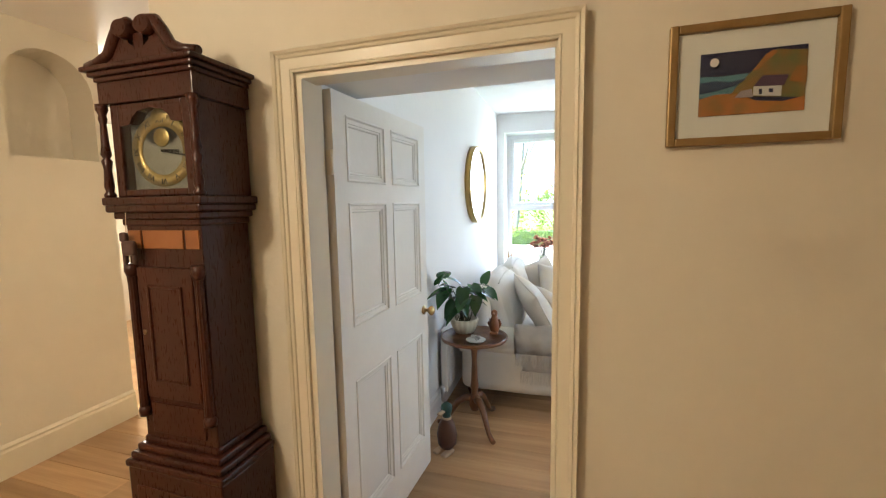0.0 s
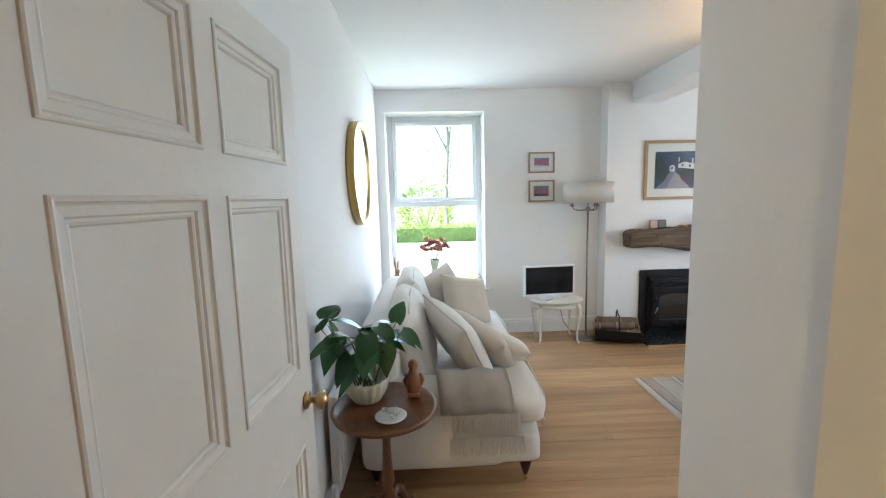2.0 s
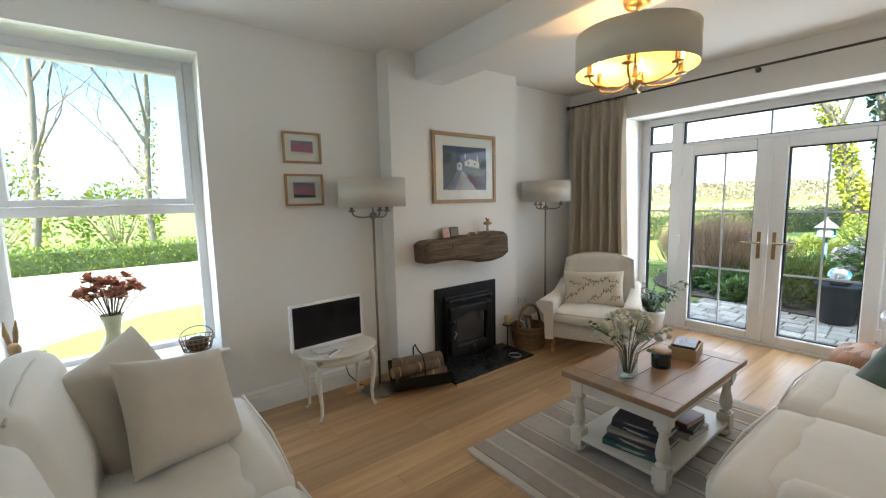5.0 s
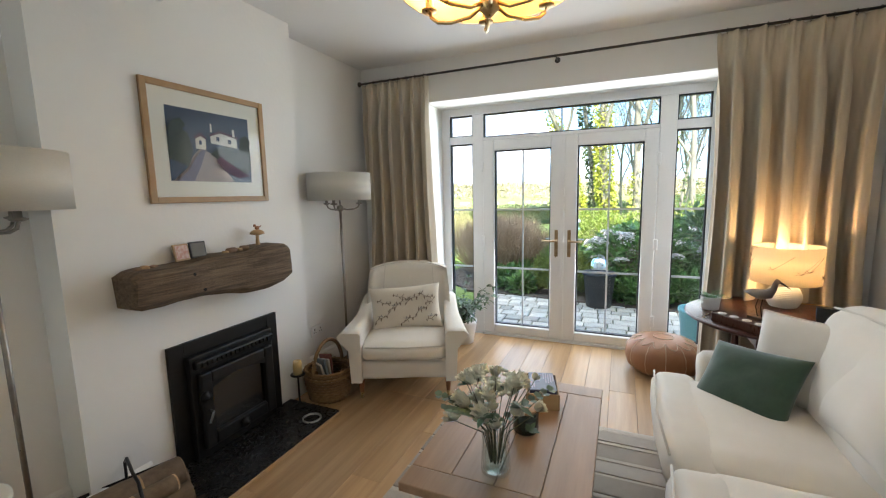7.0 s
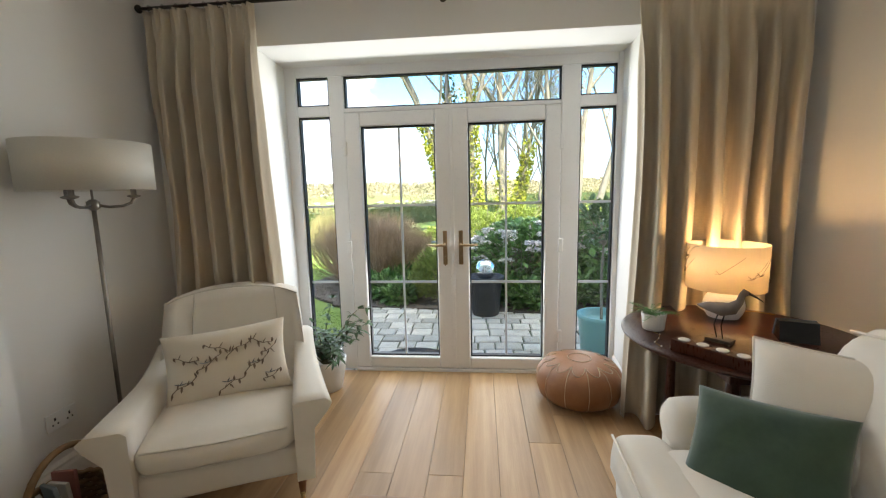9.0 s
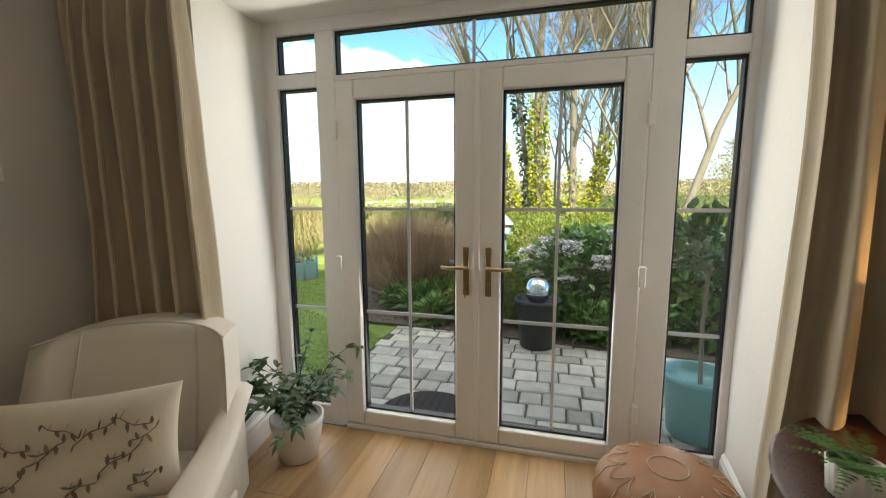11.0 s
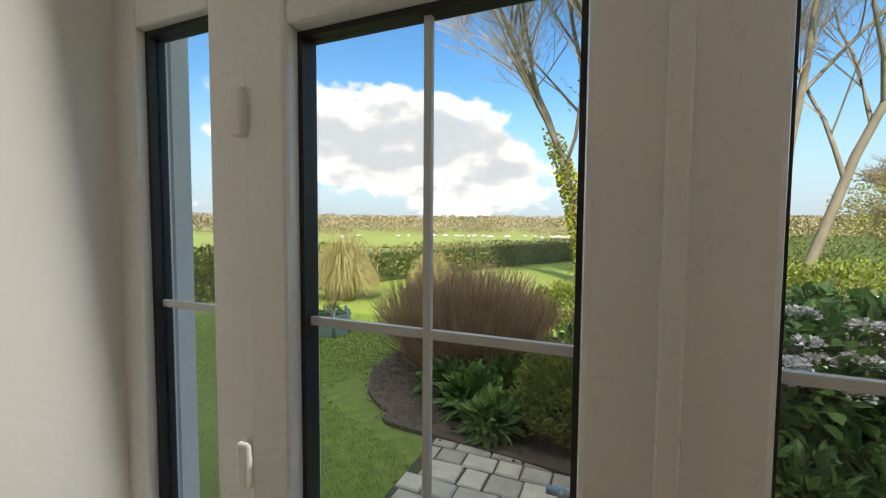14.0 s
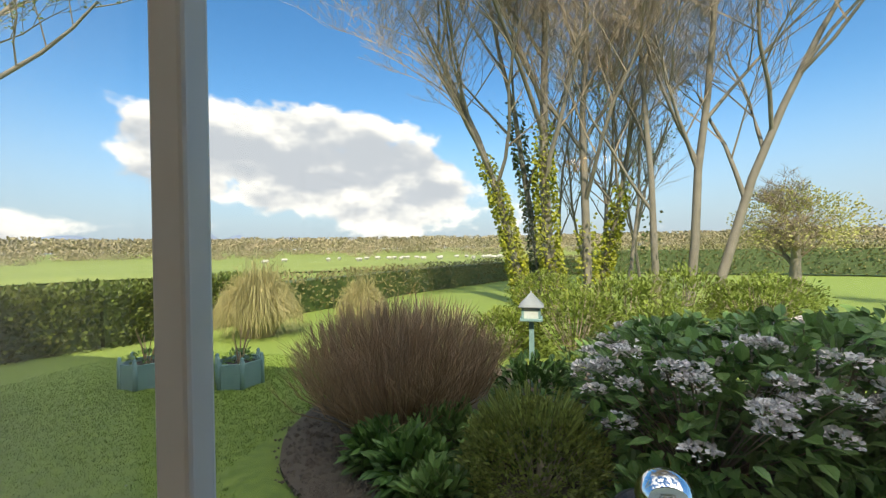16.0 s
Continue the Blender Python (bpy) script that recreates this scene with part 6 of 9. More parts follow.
for k in range(N):
    a = 2 * math.pi * k / N
    tube(stc, [((q * 0.98 + 0.003) * math.cos(a), (q * 0.98 + 0.003) * math.sin(a), z + (0.002 if q < 0.2 else 0)) for q, z in prof[1:-2]], 0.0022, 4, False)
    a2 = a + math.pi / N
    pts = []
    for i in range(7):
        an = a + (2 * math.pi / N) * i / 6
        q = 0.16 + 0.075 * math.sin(math.pi * i / 6)
        zq = 0.283 - 0.028 * math.sin(math.pi * i / 6)
        pts.append((q * math.cos(an), q * math.sin(an), zq + 0.004))
    tube(stc, pts, 0.0022, 4, False)
tube(stc, [(0.075 * math.cos(math.pi * i / 12), 0.075 * math.sin(math.pi * i / 12), 0.294) for i in range(25)], 0.0025, 4, False)
part("stitching", stc, M_STITCH, pf, "pale decorative stitching")

# ---------------------------------------------------------------- curtains
def curtain(y0, y1, x, z0, z1, drift, spread0, seed):
    t = thing("curtain", "full-length taupe linen curtain with gathered heading", "curtain", (x, (y0 + y1) / 2, 0), 0, "pair of curtains")
    bm = B()
    folds = 6
    n, mm = 132, 30
    W = (y1 - y0)
    rows = []
    for j in range(mm + 1):
        s = (j / mm) ** 1.35
        z = z1 + (z0 - z1) * s
        # tight pinch pleats at the heading open into deep uneven folds
        open_ = min(1.0, max(0.0, (s - 0.03) / 0.16))
        open_ = open_ * open_ * (3 - 2 * open_)
        amp = 0.020 + 0.048 * open_ + 0.012 * s
        w = W * (1 - 0.06 * math.sin(math.pi * min(1, s * 1.2)) + spread0 * s)
        line = []
        for i in range(n + 1):
            u = i / n
            ph = 2 * math.pi * folds * u + 1.3 * noise.noise((u * 3.1 + seed, s * 0.9, 0)) + 0.4 * noise.noise((u * 9 + seed, s * 2.2, 4))
            q = math.sin(ph)
            fold = math.copysign(abs(q) ** 0.75, q) + 0.22 * math.sin(2.0 * ph + seed)
            yy = (u - 0.5) * w - drift * s + 0.022 * open_ * math.sin(ph * 2 + seed) + 0.03 * s * noise.noise((u * 3, s * 2, seed))
            xx = -amp * fold * (1 + 0.55 * noise.noise((u * 4 + seed, s * 0.8, 3))) + 0.010 * noise.noise((u * 9, s * 5, seed + 5))
            if s < 0.09:
                xx += 0.014 * (1 - s / 0.09) * math.sin(2 * math.pi * folds * 3 * u)
            line.append(bm.verts.new((xx, yy, z)))
        rows.append(line)
    for a, c in zip(rows, rows[1:]):
        for i in range(n):
            bm.faces.new((a[i], a[i + 1], c[i + 1], c[i])).smooth = True
    lining = [[bm.verts.new((v.co.x + 0.007, v.co.y, v.co.z)) for v in line] for line in rows]
    for a, c in zip(lining, lining[1:]):
        for i in range(n):
            bm.faces.new((a[i], c[i], c[i + 1], a[i + 1])).smooth = True
    for j in range(mm):
        for i in (0, n):
            bm.faces.new((rows[j][i], rows[j + 1][i], lining[j + 1][i], lining[j][i]))
    for i in range(n):
        for j in (0, mm):
            bm.faces.new((rows[j][i], rows[j][i + 1], lining[j][i + 1], lining[j][i]))
    part("cloth", bm, M_CURTAIN, t)
    bm = B()
    for k in range(8):
        y = (-0.5 + (k + 0.5) / 8) * W
        tube(bm, [(0.016 * math.cos(2 * math.pi * i / 12), y, z1 + 0.006 + 0.018 * math.sin(2 * math.pi * i / 12)) for i in range(13)], 0.002, 5, False)
    part("rings", bm, M_ROD, t)
    return t


ROD_X, ROD_Z = 3.865, 2.515
curtain(4.885, 5.575, ROD_X, 0.012, ROD_Z - 0.004, 0.045, 0.13, 1.0)
curtain(1.87, 2.745, ROD_X, 0.012, ROD_Z - 0.004, 0.0, 0.02, 4.0)
rod = thing("curtain_rod", "thin dark metal curtain pole with small finials", "curtain rod", (ROD_X, 3.8, ROD_Z + 0.006))
b = B(); tube(b, [(0, -1.95, 0), (0, 1.80, 0)], 0.0095, 10); part("pole", b, M_ROD, rod)
for y in (-1.95, 1.80):
    b = B(); lathe(b, [(0.01, -0.015), (0.022, -0.008), (0.024, 0.0), (0.02, 0.01), (0.004, 0.018)], 14, pose(0, y, 0, -90 if y > 0 else 90, 0, 0)); part("finial", b, M_ROD, rod)
for y in (-1.88, 0.0, 1.74):
    b = B(); tube(b, [(0, y, -0.004), (0.05, y, -0.006), (0.104, y, -0.006)], 0.005, 6); lathe(b, [(0.022, 0), (0.022, 0.005)], 14, pose(0.104, y, -0.006, 0, -90, 0)); part("bracket", b, M_ROD, rod)

# ---------------------------------------------------------------- rug and coffee table
rg = thing("rug", "pale wool rug of carved cream, taupe and grey bands", "rug", (2.1, 3.68, 0))
b = B(); rbox(b, -0.955, 0.955, -0.645, 0.645, 0.0015, 0.008, 0.003, 1); part("backing", b, M_RUGA, rg)
r = random.Random(4)
x, k = -0.955, 0
widths = [0.05, 0.09, 0.02, 0.13, 0.03, 0.10, 0.02, 0.16, 0.03, 0.12, 0.02, 0.09, 0.03, 0.14, 0.02, 0.11, 0.03, 0.13, 0.02, 0.10, 0.03, 0.12, 0.03, 0.10, 0.05]
sc_ = 1.91 / sum(widths)
for k, w in enumerate(widths):
    w *= sc_
    b = B(); rbox(b, x + 0.002, x + w - 0.002, -0.645, 0.645, 0.007, 0.016 + 0.002 * (k % 3), 0.004, 2); part("band", b, (M_RUGA, M_RUGB, M_RUGA, M_RUGC)[k % 4], rg)
    x += w

ct = thing("coffee_table", "farmhouse coffee table, pine top on cream turned legs", "table", (2.06, 3.665, 0.018))
L, W, HT = 0.485, 0.31, 0.482
for k in range(4):
    y0 = -W + 2 * W * k / 4
    b = B(); rbox(b, -L + 0.105, L - 0.105, y0 + 0.0008, y0 + W / 2 - 0.0008, HT - 0.032, HT, 0.003); part("plank", b, M_PINE, ct)
for sx in (-1, 1):
    b = B(); rbox(b, min(sx * L, sx * (L - 0.103)), max(sx * L, sx * (L - 0.103)), -W, W, HT - 0.033, HT + 0.0005, 0.004); part("breadboard_end", b, M_PINE, ct)
b = B()
rbox(b, -L + 0.09, L - 0.09, -W + 0.045, -W + 0.063, HT - 0.11, HT - 0.033, 0.003), rbox(b, -L + 0.09, L - 0.09, W - 0.063, W - 0.045, HT - 0.11, HT - 0.033, 0.003)
rbox(b, -L + 0.045, -L + 0.063, -W + 0.09, W - 0.09, HT - 0.11, HT - 0.033, 0.003), rbox(b, L - 0.063, L - 0.045, -W + 0.09, W - 0.09, HT - 0.11, HT - 0.033, 0.003)
part("apron", b, M_CREAMPAINT, ct)
for sx in (-1, 1):
    for sy in (-1, 1):
        b = B()
        mm_ = pose(sx * (L - 0.075), sy * (W - 0.075), 0)
        rbox(b, -0.036, 0.036, -0.036, 0.036, HT - 0.13, HT - 0.033, 0.003, 2, mm_), rbox(b, -0.036, 0.036, -0.036, 0.036, 0.05, 0.145, 0.003, 2, mm_)
        lathe(b, [(0.034, 0.144), (0.03, 0.155), (0.02, 0.165), (0.03, 0.18), (0.035, 0.21), (0.030, 0.25), (0.022, 0.29), (0.020, 0.315), (0.032, 0.33), (0.034, 0.353)], 18, mm_), lathe(b, [(0.02, 0), (0.034, 0.02), (0.034, 0.04), (0.026, 0.052)], 16, mm_)
        part("leg", b, M_CREAMPAINT, ct, "turned cream-painted leg")
b = B(); rbox(b, -L + 0.045, L - 0.045, -W + 0.045, W - 0.045, 0.085, 0.105, 0.003); part("shelf", b, M_CREAMPAINT, ct)
TZ = 0.018 + HT + 0.001


def book(loc, rz, w, d, h, c, label="closed hardback book lying flat"):
    t = thing("book", label, "book", loc, rz, "books on the shelf")
    bm = B(); rbox(bm, -w / 2, w / 2, -d / 2, d / 2, 0, 0.003, 0.001, 1), rbox(bm, -w / 2, w / 2, -d / 2, d / 2, h - 0.003, h, 0.001, 1), rbox(bm, -w / 2, -w / 2 + 0.003, -d / 2, d / 2, 0.003, h - 0.003, 0.0008, 1)
    part("cover", bm, plain("book_cover", c, 0.45), t)
    bm = B(); box(bm, -w / 2 + 0.003, w / 2 - 0.004, -d / 2 + 0.004, d / 2 - 0.004, 0.003, h - 0.003); part("pages", bm, M_PAPER, t)
    bm = B()
    for k, ww in enumerate((0.5, 0.34)):
        box(bm, -w / 2 - 0.0006, -w / 2, -d * ww / 2, d * ww / 2, h * (0.55 - 0.22 * k), h * (0.68 - 0.22 * k))
    part("spine_lettering", bm, plain("spine_pale", (0.55, 0.5, 0.42)), t)
    return t


z = 0.018 + 0.106
for k, (w, d, h, c) in enumerate(((0.24, 0.30, 0.035, (0.03, 0.10, 0.085)), (0.23, 0.29, 0.028, (0.05, 0.05, 0.055)), (0.22, 0.28, 0.025, (0.30, 0.26, 0.2)), (0.20, 0.27, 0.03, (0.02, 0.03, 0.05)), (0.19, 0.25, 0.022, (0.06, 0.055, 0.06)))):
    book((1.80 + 0.008 * k, 3.62 + 0.01 * (-1) ** k, z), 4 * (-1) ** k + 6, w, d, h, c)
    z += h + 0.0005
z = 0.018 + 0.106
for k, (w, d, h, c) in enumerate(((0.23, 0.30, 0.03, (0.35, 0.32, 0.27)), (0.22, 0.28, 0.025, (0.06, 0.09, 0.12)), (0.2, 0.26, 0.03, (0.2, 0.06, 0.05)))):
    book((2.16, 3.60, z), -5 * (-1) ** k, w, d, h, c)
    z += h + 0.0005

fv = thing("flower_vase", "ribbed clear glass vase of white roses and eucalyptus", "vase", (1.76, 3.68, TZ))
b = B(); ribbed_pot(b, [(0.05, 0), (0.052, 0.004), (0.050, 0.05), (0.047, 0.12), (0.052, 0.16), (0.048, 0.16), (0.043, 0.12), (0.046, 0.05), (0.044, 0.010), (0.005, 0.009)], 22, 0.06); part("vase", b, M_CLEARGLASS, fv, "ribbed clear glass")
b = B(); lathe(b, [(0.038, 0.012), (0.0395, 0.05), (0.0385, 0.085)], 28); part("water", b, M_WATER, fv)
r = random.Random(31)
st, pt, lf = B(), B(), B()
heads = []
for k in range(26):
    d = rdir(r, 0.55)
    c = Vector((d.x * 0.18 * r.random() ** 0.35, d.y * 0.17 * r.random() ** 0.35, 0.21 + 0.18 * r.random() * max(0.2, d.z)))
    heads.append((c, r.uniform(0.030, 0.044)))
heads += [(Vector((0.19, -0.10, 0.27)), 0.022), (Vector((0.21, -0.06, 0.22)), 0.02), (Vector((0.17, -0.13, 0.22)), 0.02)]
for c, q in heads:
    tube(st, [(c.x * 0.12, c.y * 0.12, 0.03), (c.x * 0.3, c.y * 0.3, 0.15), tuple(c)], [0.002, 0.002, 0.0016], 5, False)
    ax = Vector((c.x, c.y, 0.12)).normalized()
    for ring, (cnt, op, ln) in enumerate(((4, 0.15, 0.9), (6, 0.5, 1.05), (8, 0.95, 1.15))):
        for j in range(cnt):
            a = 2 * math.pi * j / cnt + ring * 0.4
            u = ax.cross(Vector((0.3, 0.2, 1))).normalized()
            v = ax.cross(u)
            dd = (ax + op * (math.cos(a) * u + math.sin(a) * v)).normalized()
            leaf_blade(pt, c, dd, q * ln, q * 1.1, -0.25, 0.5, 3)
for k in range(11):
    d = rdir(r, 0.2)
    c = Vector((d.x * 0.12, d.y * 0.13, 0.16 + 0.14 * r.random()))
    for j in range(4):
        leaf_blade(lf, c, rdir(r), r.uniform(0.03, 0.05), r.uniform(0.02, 0.032), 0.2, 0.1, 3)
for a in (2.0, 2.5, 5.2):
    p = Vector((0, 0, 0.16))
    for i in range(9):
        p = p + Vector((math.cos(a) * 0.022, math.sin(a) * 0.022, 0.018 - 0.001 * i))
        for sgn in (-1, 1):
            leaf_blade(lf, p, Vector((-math.sin(a) * sgn, math.cos(a) * sgn, 0.3)), 0.034, 0.028, 0.1, 0.1, 3)
part("stems", st, M_STEM, fv)
tagged(part("petals", pt, M_PETAL, fv, "creamy white rose heads"), kind="stuff")
tagged(part("leaves", lf, mat("eucalyptus_leaf", (0.09, 0.14, 0.075), (0.06, 0.10, 0.05), 0.6, island=0.3), fv, "grey-green eucalyptus leaves"), kind="stuff")
bb = B()
for k in range(90):
    d = rdir(r, 0.6)
    c = Vector((0.02 + d.x * 0.09, d.y * 0.09, 0.29 + 0.07 * d.z))
    bmesh.ops.create_icosphere(bb, subdivisions=1, radius=0.007, matrix=Matrix.Translation(c))
tagged(part("berries", bb, M_PETAL, fv, "tiny white berries"), kind="stuff")

t = thing("candle_jar", "dark glass candle jar with a pale wooden lid", "candle", (2.05, 3.635, TZ))
b = B(); lathe(b, [(0.048, 0), (0.052, 0.006), (0.052, 0.085), (0.049, 0.088)], 28); part("jar", b, M_DARKGLASS, t)
b = B(); lathe(b, [(0.050, 0.088), (0.053, 0.090), (0.053, 0.102), (0.050, 0.104), (0.002, 0.104)], 28); part("lid", b, M_PALEWOOD, t, "pale wooden lid")
b = B(); box(b, 0.030, 0.0535, -0.022, 0.022, 0.025, 0.06, pose(0, 0, 0, 0, 0, 215)); part("label", b, plain("dark_label", (0.03, 0.04, 0.035)), t)
t = thing("wooden_box", "open pale wooden box with folded napkins and books", "box", (2.34, 3.62, TZ), 12)
b = B()
rbox(b, -0.11, 0.11, -0.075, -0.067, 0, 0.075, 0.002), rbox(b, -0.11, 0.11, 0.067, 0.075, 0, 0.075, 0.002), rbox(b, -0.11, -0.102, -0.067, 0.067, 0, 0.075, 0.002), rbox(b, 0.102, 0.11, -0.067, 0.067, 0, 0.075, 0.002), box(b, -0.102, 0.102, -0.067, 0.067, 0, 0.008)
part("case", b, M_PALEWOOD, t)
for k, c in enumerate(((0.12, 0.2, 0.26), (0.45, 0.42, 0.36), (0.04, 0.05, 0.10))):
    b = B(); rbox(b, -0.095, 0.095, -0.06, 0.06, 0.009 + 0.027 * k, 0.034 + 0.027 * k, 0.003, 1, pose(0, 0, 0, 0, 0, 2 * (-1) ** k)); part("booklet", b, plain("booklet", c, 0.4), t)
b = B()
for i in range(10):
    box(b, R.uniform(-0.09, 0.06), R.uniform(0.065, 0.09), -0.055 + 0.011 * i, -0.049 + 0.011 * i, 0.0885, 0.0892)
part("cover_pattern", b, mat("bright_cover_print", (0.30, 0.10, 0.14), (0.1, 0.2, 0.3), 0.4, scale=70), t)

# ---------------------------------------------------------------- round table and its things
rt = thing("round_table", "dark mahogany drop-leaf round table behind the sofa", "table", (3.40, 2.40, 0))
b = B(); lathe(b, [(0.02, 0.70), (0.495, 0.70), (0.505, 0.708), (0.505, 0.716), (0.495, 0.722), (0.002, 0.722)], 64); part("tabletop", b, M_DARKWOOD, rt, "polished round top")
b = B(); rbox(b, -0.30, 0.30, -0.20, 0.20, 0.61, 0.70, 0.004); part("frame", b, M_DARKWOOD, rt)
for sx in (-1, 1):
    for sy in (-1, 1):
        b = B(); lathe(b, [(0.016, 0), (0.02, 0.02), (0.013, 0.05), (0.022, 0.12), (0.025, 0.3), (0.02, 0.5), (0.026, 0.56), (0.026, 0.66)], 14, pose(sx * 0.27, sy * 0.17, 0)); part("leg", b, M_DARKWOOD, rt, "turned dark leg")
TT = 0.7225
tl = thing("table_lamp", "lit white ceramic table lamp with bird-printed shade", "lamp", (3.66, 2.33, TT))
prof = [(0.05, 0.0), (0.072, 0.006)]
for k in range(36):
    z = 0.008 + 0.132 * k / 35
    prof.append((0.028 + 0.066 * math.sin(math.pi * (0.20 + 0.66 * k / 35)) ** 0.8 + 0.0016 * math.sin(k * 2.1), z))
b = B(); lathe(b, prof + [(0.040, 0.142), (0.022, 0.150), (0.015, 0.16), (0.013, 0.19)], 32)
part("base", b, M_WHITEGLAZE, tl, "ribbed white ceramic base")
b = B(); lathe(b, [(0.178, 0.165), (0.180, 0.163), (0.180, 0.392), (0.178, 0.390), (0.178, 0.165)], 48, None, False); sh = part("shade", b, shade_mat("lit_table_shade", (0.80, 0.72, 0.60), 0.45), tl, "cream drum shade")
b = B()
for k in range(14):
    a, zz = R.uniform(0, 6.28), R.uniform(0.19, 0.33)
    q = 0.1815
    c = Vector((q * math.cos(a), q * math.sin(a), zz))
    tg = Vector((-math.sin(a), math.cos(a), 0))
    pts = []
    for i in range(5):
        an = a + 0.14 * i
        pts.append((q * math.cos(an), q * math.sin(an), min(0.385, zz + 0.022 * i)))
    tube(b, pts, 0.0012, 4, False)
    for j in range(3):
        leaf_blade(b, c, tg * (1 if j % 2 else -1) + Vector((0, 0, 0.5 * j)), 0.028, 0.014, 0, 0, 3)
part("shade_print", b, plain("print_taupe", (0.36, 0.29, 0.22)), sh, "taupe birds and twigs")
b = B(); lathe(b, [(0.012, 0.19), (0.014, 0.215), (0.028, 0.25), (0.026, 0.275), (0.008, 0.29)], 14); part("bulb", b, M_BULB, tl)
bulb("table_lamp_light", (3.66, 2.33, TT + 0.33), 1.6, (1.0, 0.62, 0.28), 0.03)
b = B(); tube(b, [(0.05, -0.06, 0.006), (0.10, -0.13, 0.005), (0.09, -0.22, 0.005), (0.03, -0.28, 0.005)], 0.003, 6); part("flex", b, M_GOLDRIM, tl, "gold braided flex")

t = thing("fern_pot", "little fern in a textured white pot", "plant", (3.46, 2.76, TT))
b = B(); ribbed_pot(b, [(0.042, 0), (0.048, 0.004), (0.055, 0.08), (0.052, 0.082), (0.048, 0.065), (0.005, 0.064)], 20, 0.05); part("pot", b, M_WHITEGLAZE, t, "white pot")
r = random.Random(8)
b = B()
for k in range(22):
    a, e = r.uniform(0, 6.28), r.uniform(0.25, 1.1)
    p = Vector((0, 0, 0.065))
    d = Vector((math.cos(a), math.sin(a), e)).normalized()
    for i in range(9):
        p = p + d * 0.014
        d = (d - Vector((0, 0, 0.09))).normalized()
        sd = Vector((-math.sin(a), math.cos(a), 0.1))
        for sgn in (-1, 1):
            leaf_blade(b, p, sd * sgn + d * 0.4, 0.026 * (1 - i / 11), 0.010, 0.1, 0.1, 2)
tagged(part("fronds", b, mat("fern_green", (0.05, 0.16, 0.03), (0.08, 0.22, 0.05), 0.6, island=0.3), t, "feathery green fronds"), kind="stuff")

t = thing("wading_bird_figure", "painted wooden wading bird on a small block", "ornament", (3.29, 2.545, TT), 40)
b = B(); rbox(b, -0.05, 0.05, -0.03, 0.03, 0, 0.018, 0.003); part("block", b, M_OLDOAK, t)
b = B()
for dx in (-0.012, 0.012):
    tube(b, [(dx, 0, 0.018), (dx * 1.2 + 0.012, 0, 0.075), (dx, 0, 0.13)], 0.0028, 6)
part("legs", b, M_IRON, t)
b = B()
tube(b, [(0.10, 0, 0.150), (0.05, 0, 0.152), (0.0, 0, 0.150), (-0.04, 0, 0.162), (-0.065, 0, 0.195), (-0.072, 0, 0.225), (-0.082, 0, 0.24), (-0.098, 0, 0.238)], [0.004, 0.022, 0.031, 0.027, 0.015, 0.013, 0.016, 0.008], 12)
part("body", b, mat("driftwood_grey", (0.20, 0.165, 0.13), (0.13, 0.10, 0.08), 0.7, scale=14), t)
b = B(); tube(b, [(-0.096, 0, 0.238), (-0.125, 0, 0.226), (-0.150, 0, 0.212)], [0.006, 0.004, 0.0015], 6); part("beak", b, M_IRON, t, "long dark beak")
t = thing("tealight_holder", "wooden block tealight holder with five white candles", "candle holder", (3.06, 2.66, TT), 38)
b = B(); rbox(b, -0.185, 0.185, -0.035, 0.035, 0, 0.05, 0.004); part("block", b, M_DARKWOOD, t)
for k in range(5):
    b = B(); lathe(b, [(0.021, 0.0485), (0.023, 0.052), (0.020, 0.054), (0.002, 0.0535)], 18, pose(-0.145 + 0.0725 * k, 0, 0)); part("tealight", b, M_WHITEGLAZE, t)
b = B()
for k, x in enumerate((-0.12, 0.12)):
    tube(b, [(x, -0.036, 0.018), (x - 0.010, -0.036, 0.032), (x - 0.004, -0.036, 0.036), (x, -0.036, 0.031), (x + 0.004, -0.036, 0.036), (x + 0.010, -0.036, 0.032), (x, -0.036, 0.018)], 0.0013, 4)
for x in (-0.05, -0.02, 0.01, 0.04, 0.07):
    tube(b, [(x, -0.036, 0.016), (x + 0.004, -0.036, 0.034), (x + 0.012, -0.036, 0.022)], 0.0013, 4)
part("painted_marks", b, M_STITCH, t)
t = thing("smart_display", "small black tilted display with a bluish screen", "display", (3.33, 2.20, TT), 70)
b = B(); prism(b, [(-0.055, 0), (0.05, 0), (0.02, 0.085), (-0.02, 0.085)], -0.07, 0.07, Matrix(((0, 0, 1, 0), (1, 0, 0, 0), (0, 1, 0, 0), (0, 0, 0, 1)))); part("casing", b, M_SCREEN, t)
b = B(); rbox(b, -0.074, 0.074, -0.004, 0.003, -0.045, 0.045, 0.002, 1, Matrix.Translation((0, -0.040, 0.043)) @ pose(0, 0, 0, -22, 0, 0)); part("screen", b, plain("blue_grey_screen", (0.10, 0.16, 0.24), 0.15), t)
t = thing("small_bird_figure", "tiny carved wooden bird on the table", "ornament", (3.20, 2.36, TT), 30)
b = B(); softbox(b, -0.028, 0.028, -0.015, 0.015, 0.0, 0.028, 0.013, n=4), softbox(b, -0.036, -0.014, -0.010, 0.010, 0.02, 0.042, 0.009, n=4), tube(b, [(0.02, 0, 0.016), (0.05, 0, 0.022)], [0.007, 0.003], 6); part("body", b, M_FIGWOOD, t)
t = thing("wire_lights", "string of tiny wire lights trailing over the table", "string light", (3.35, 2.80, TT))
b, gl_ = B(), B()
pts = [(-0.13 + 0.05 * i, 0.02 * math.sin(i * 1.7) - 0.012 * i + 0.02, 0.002) for i in range(9)]
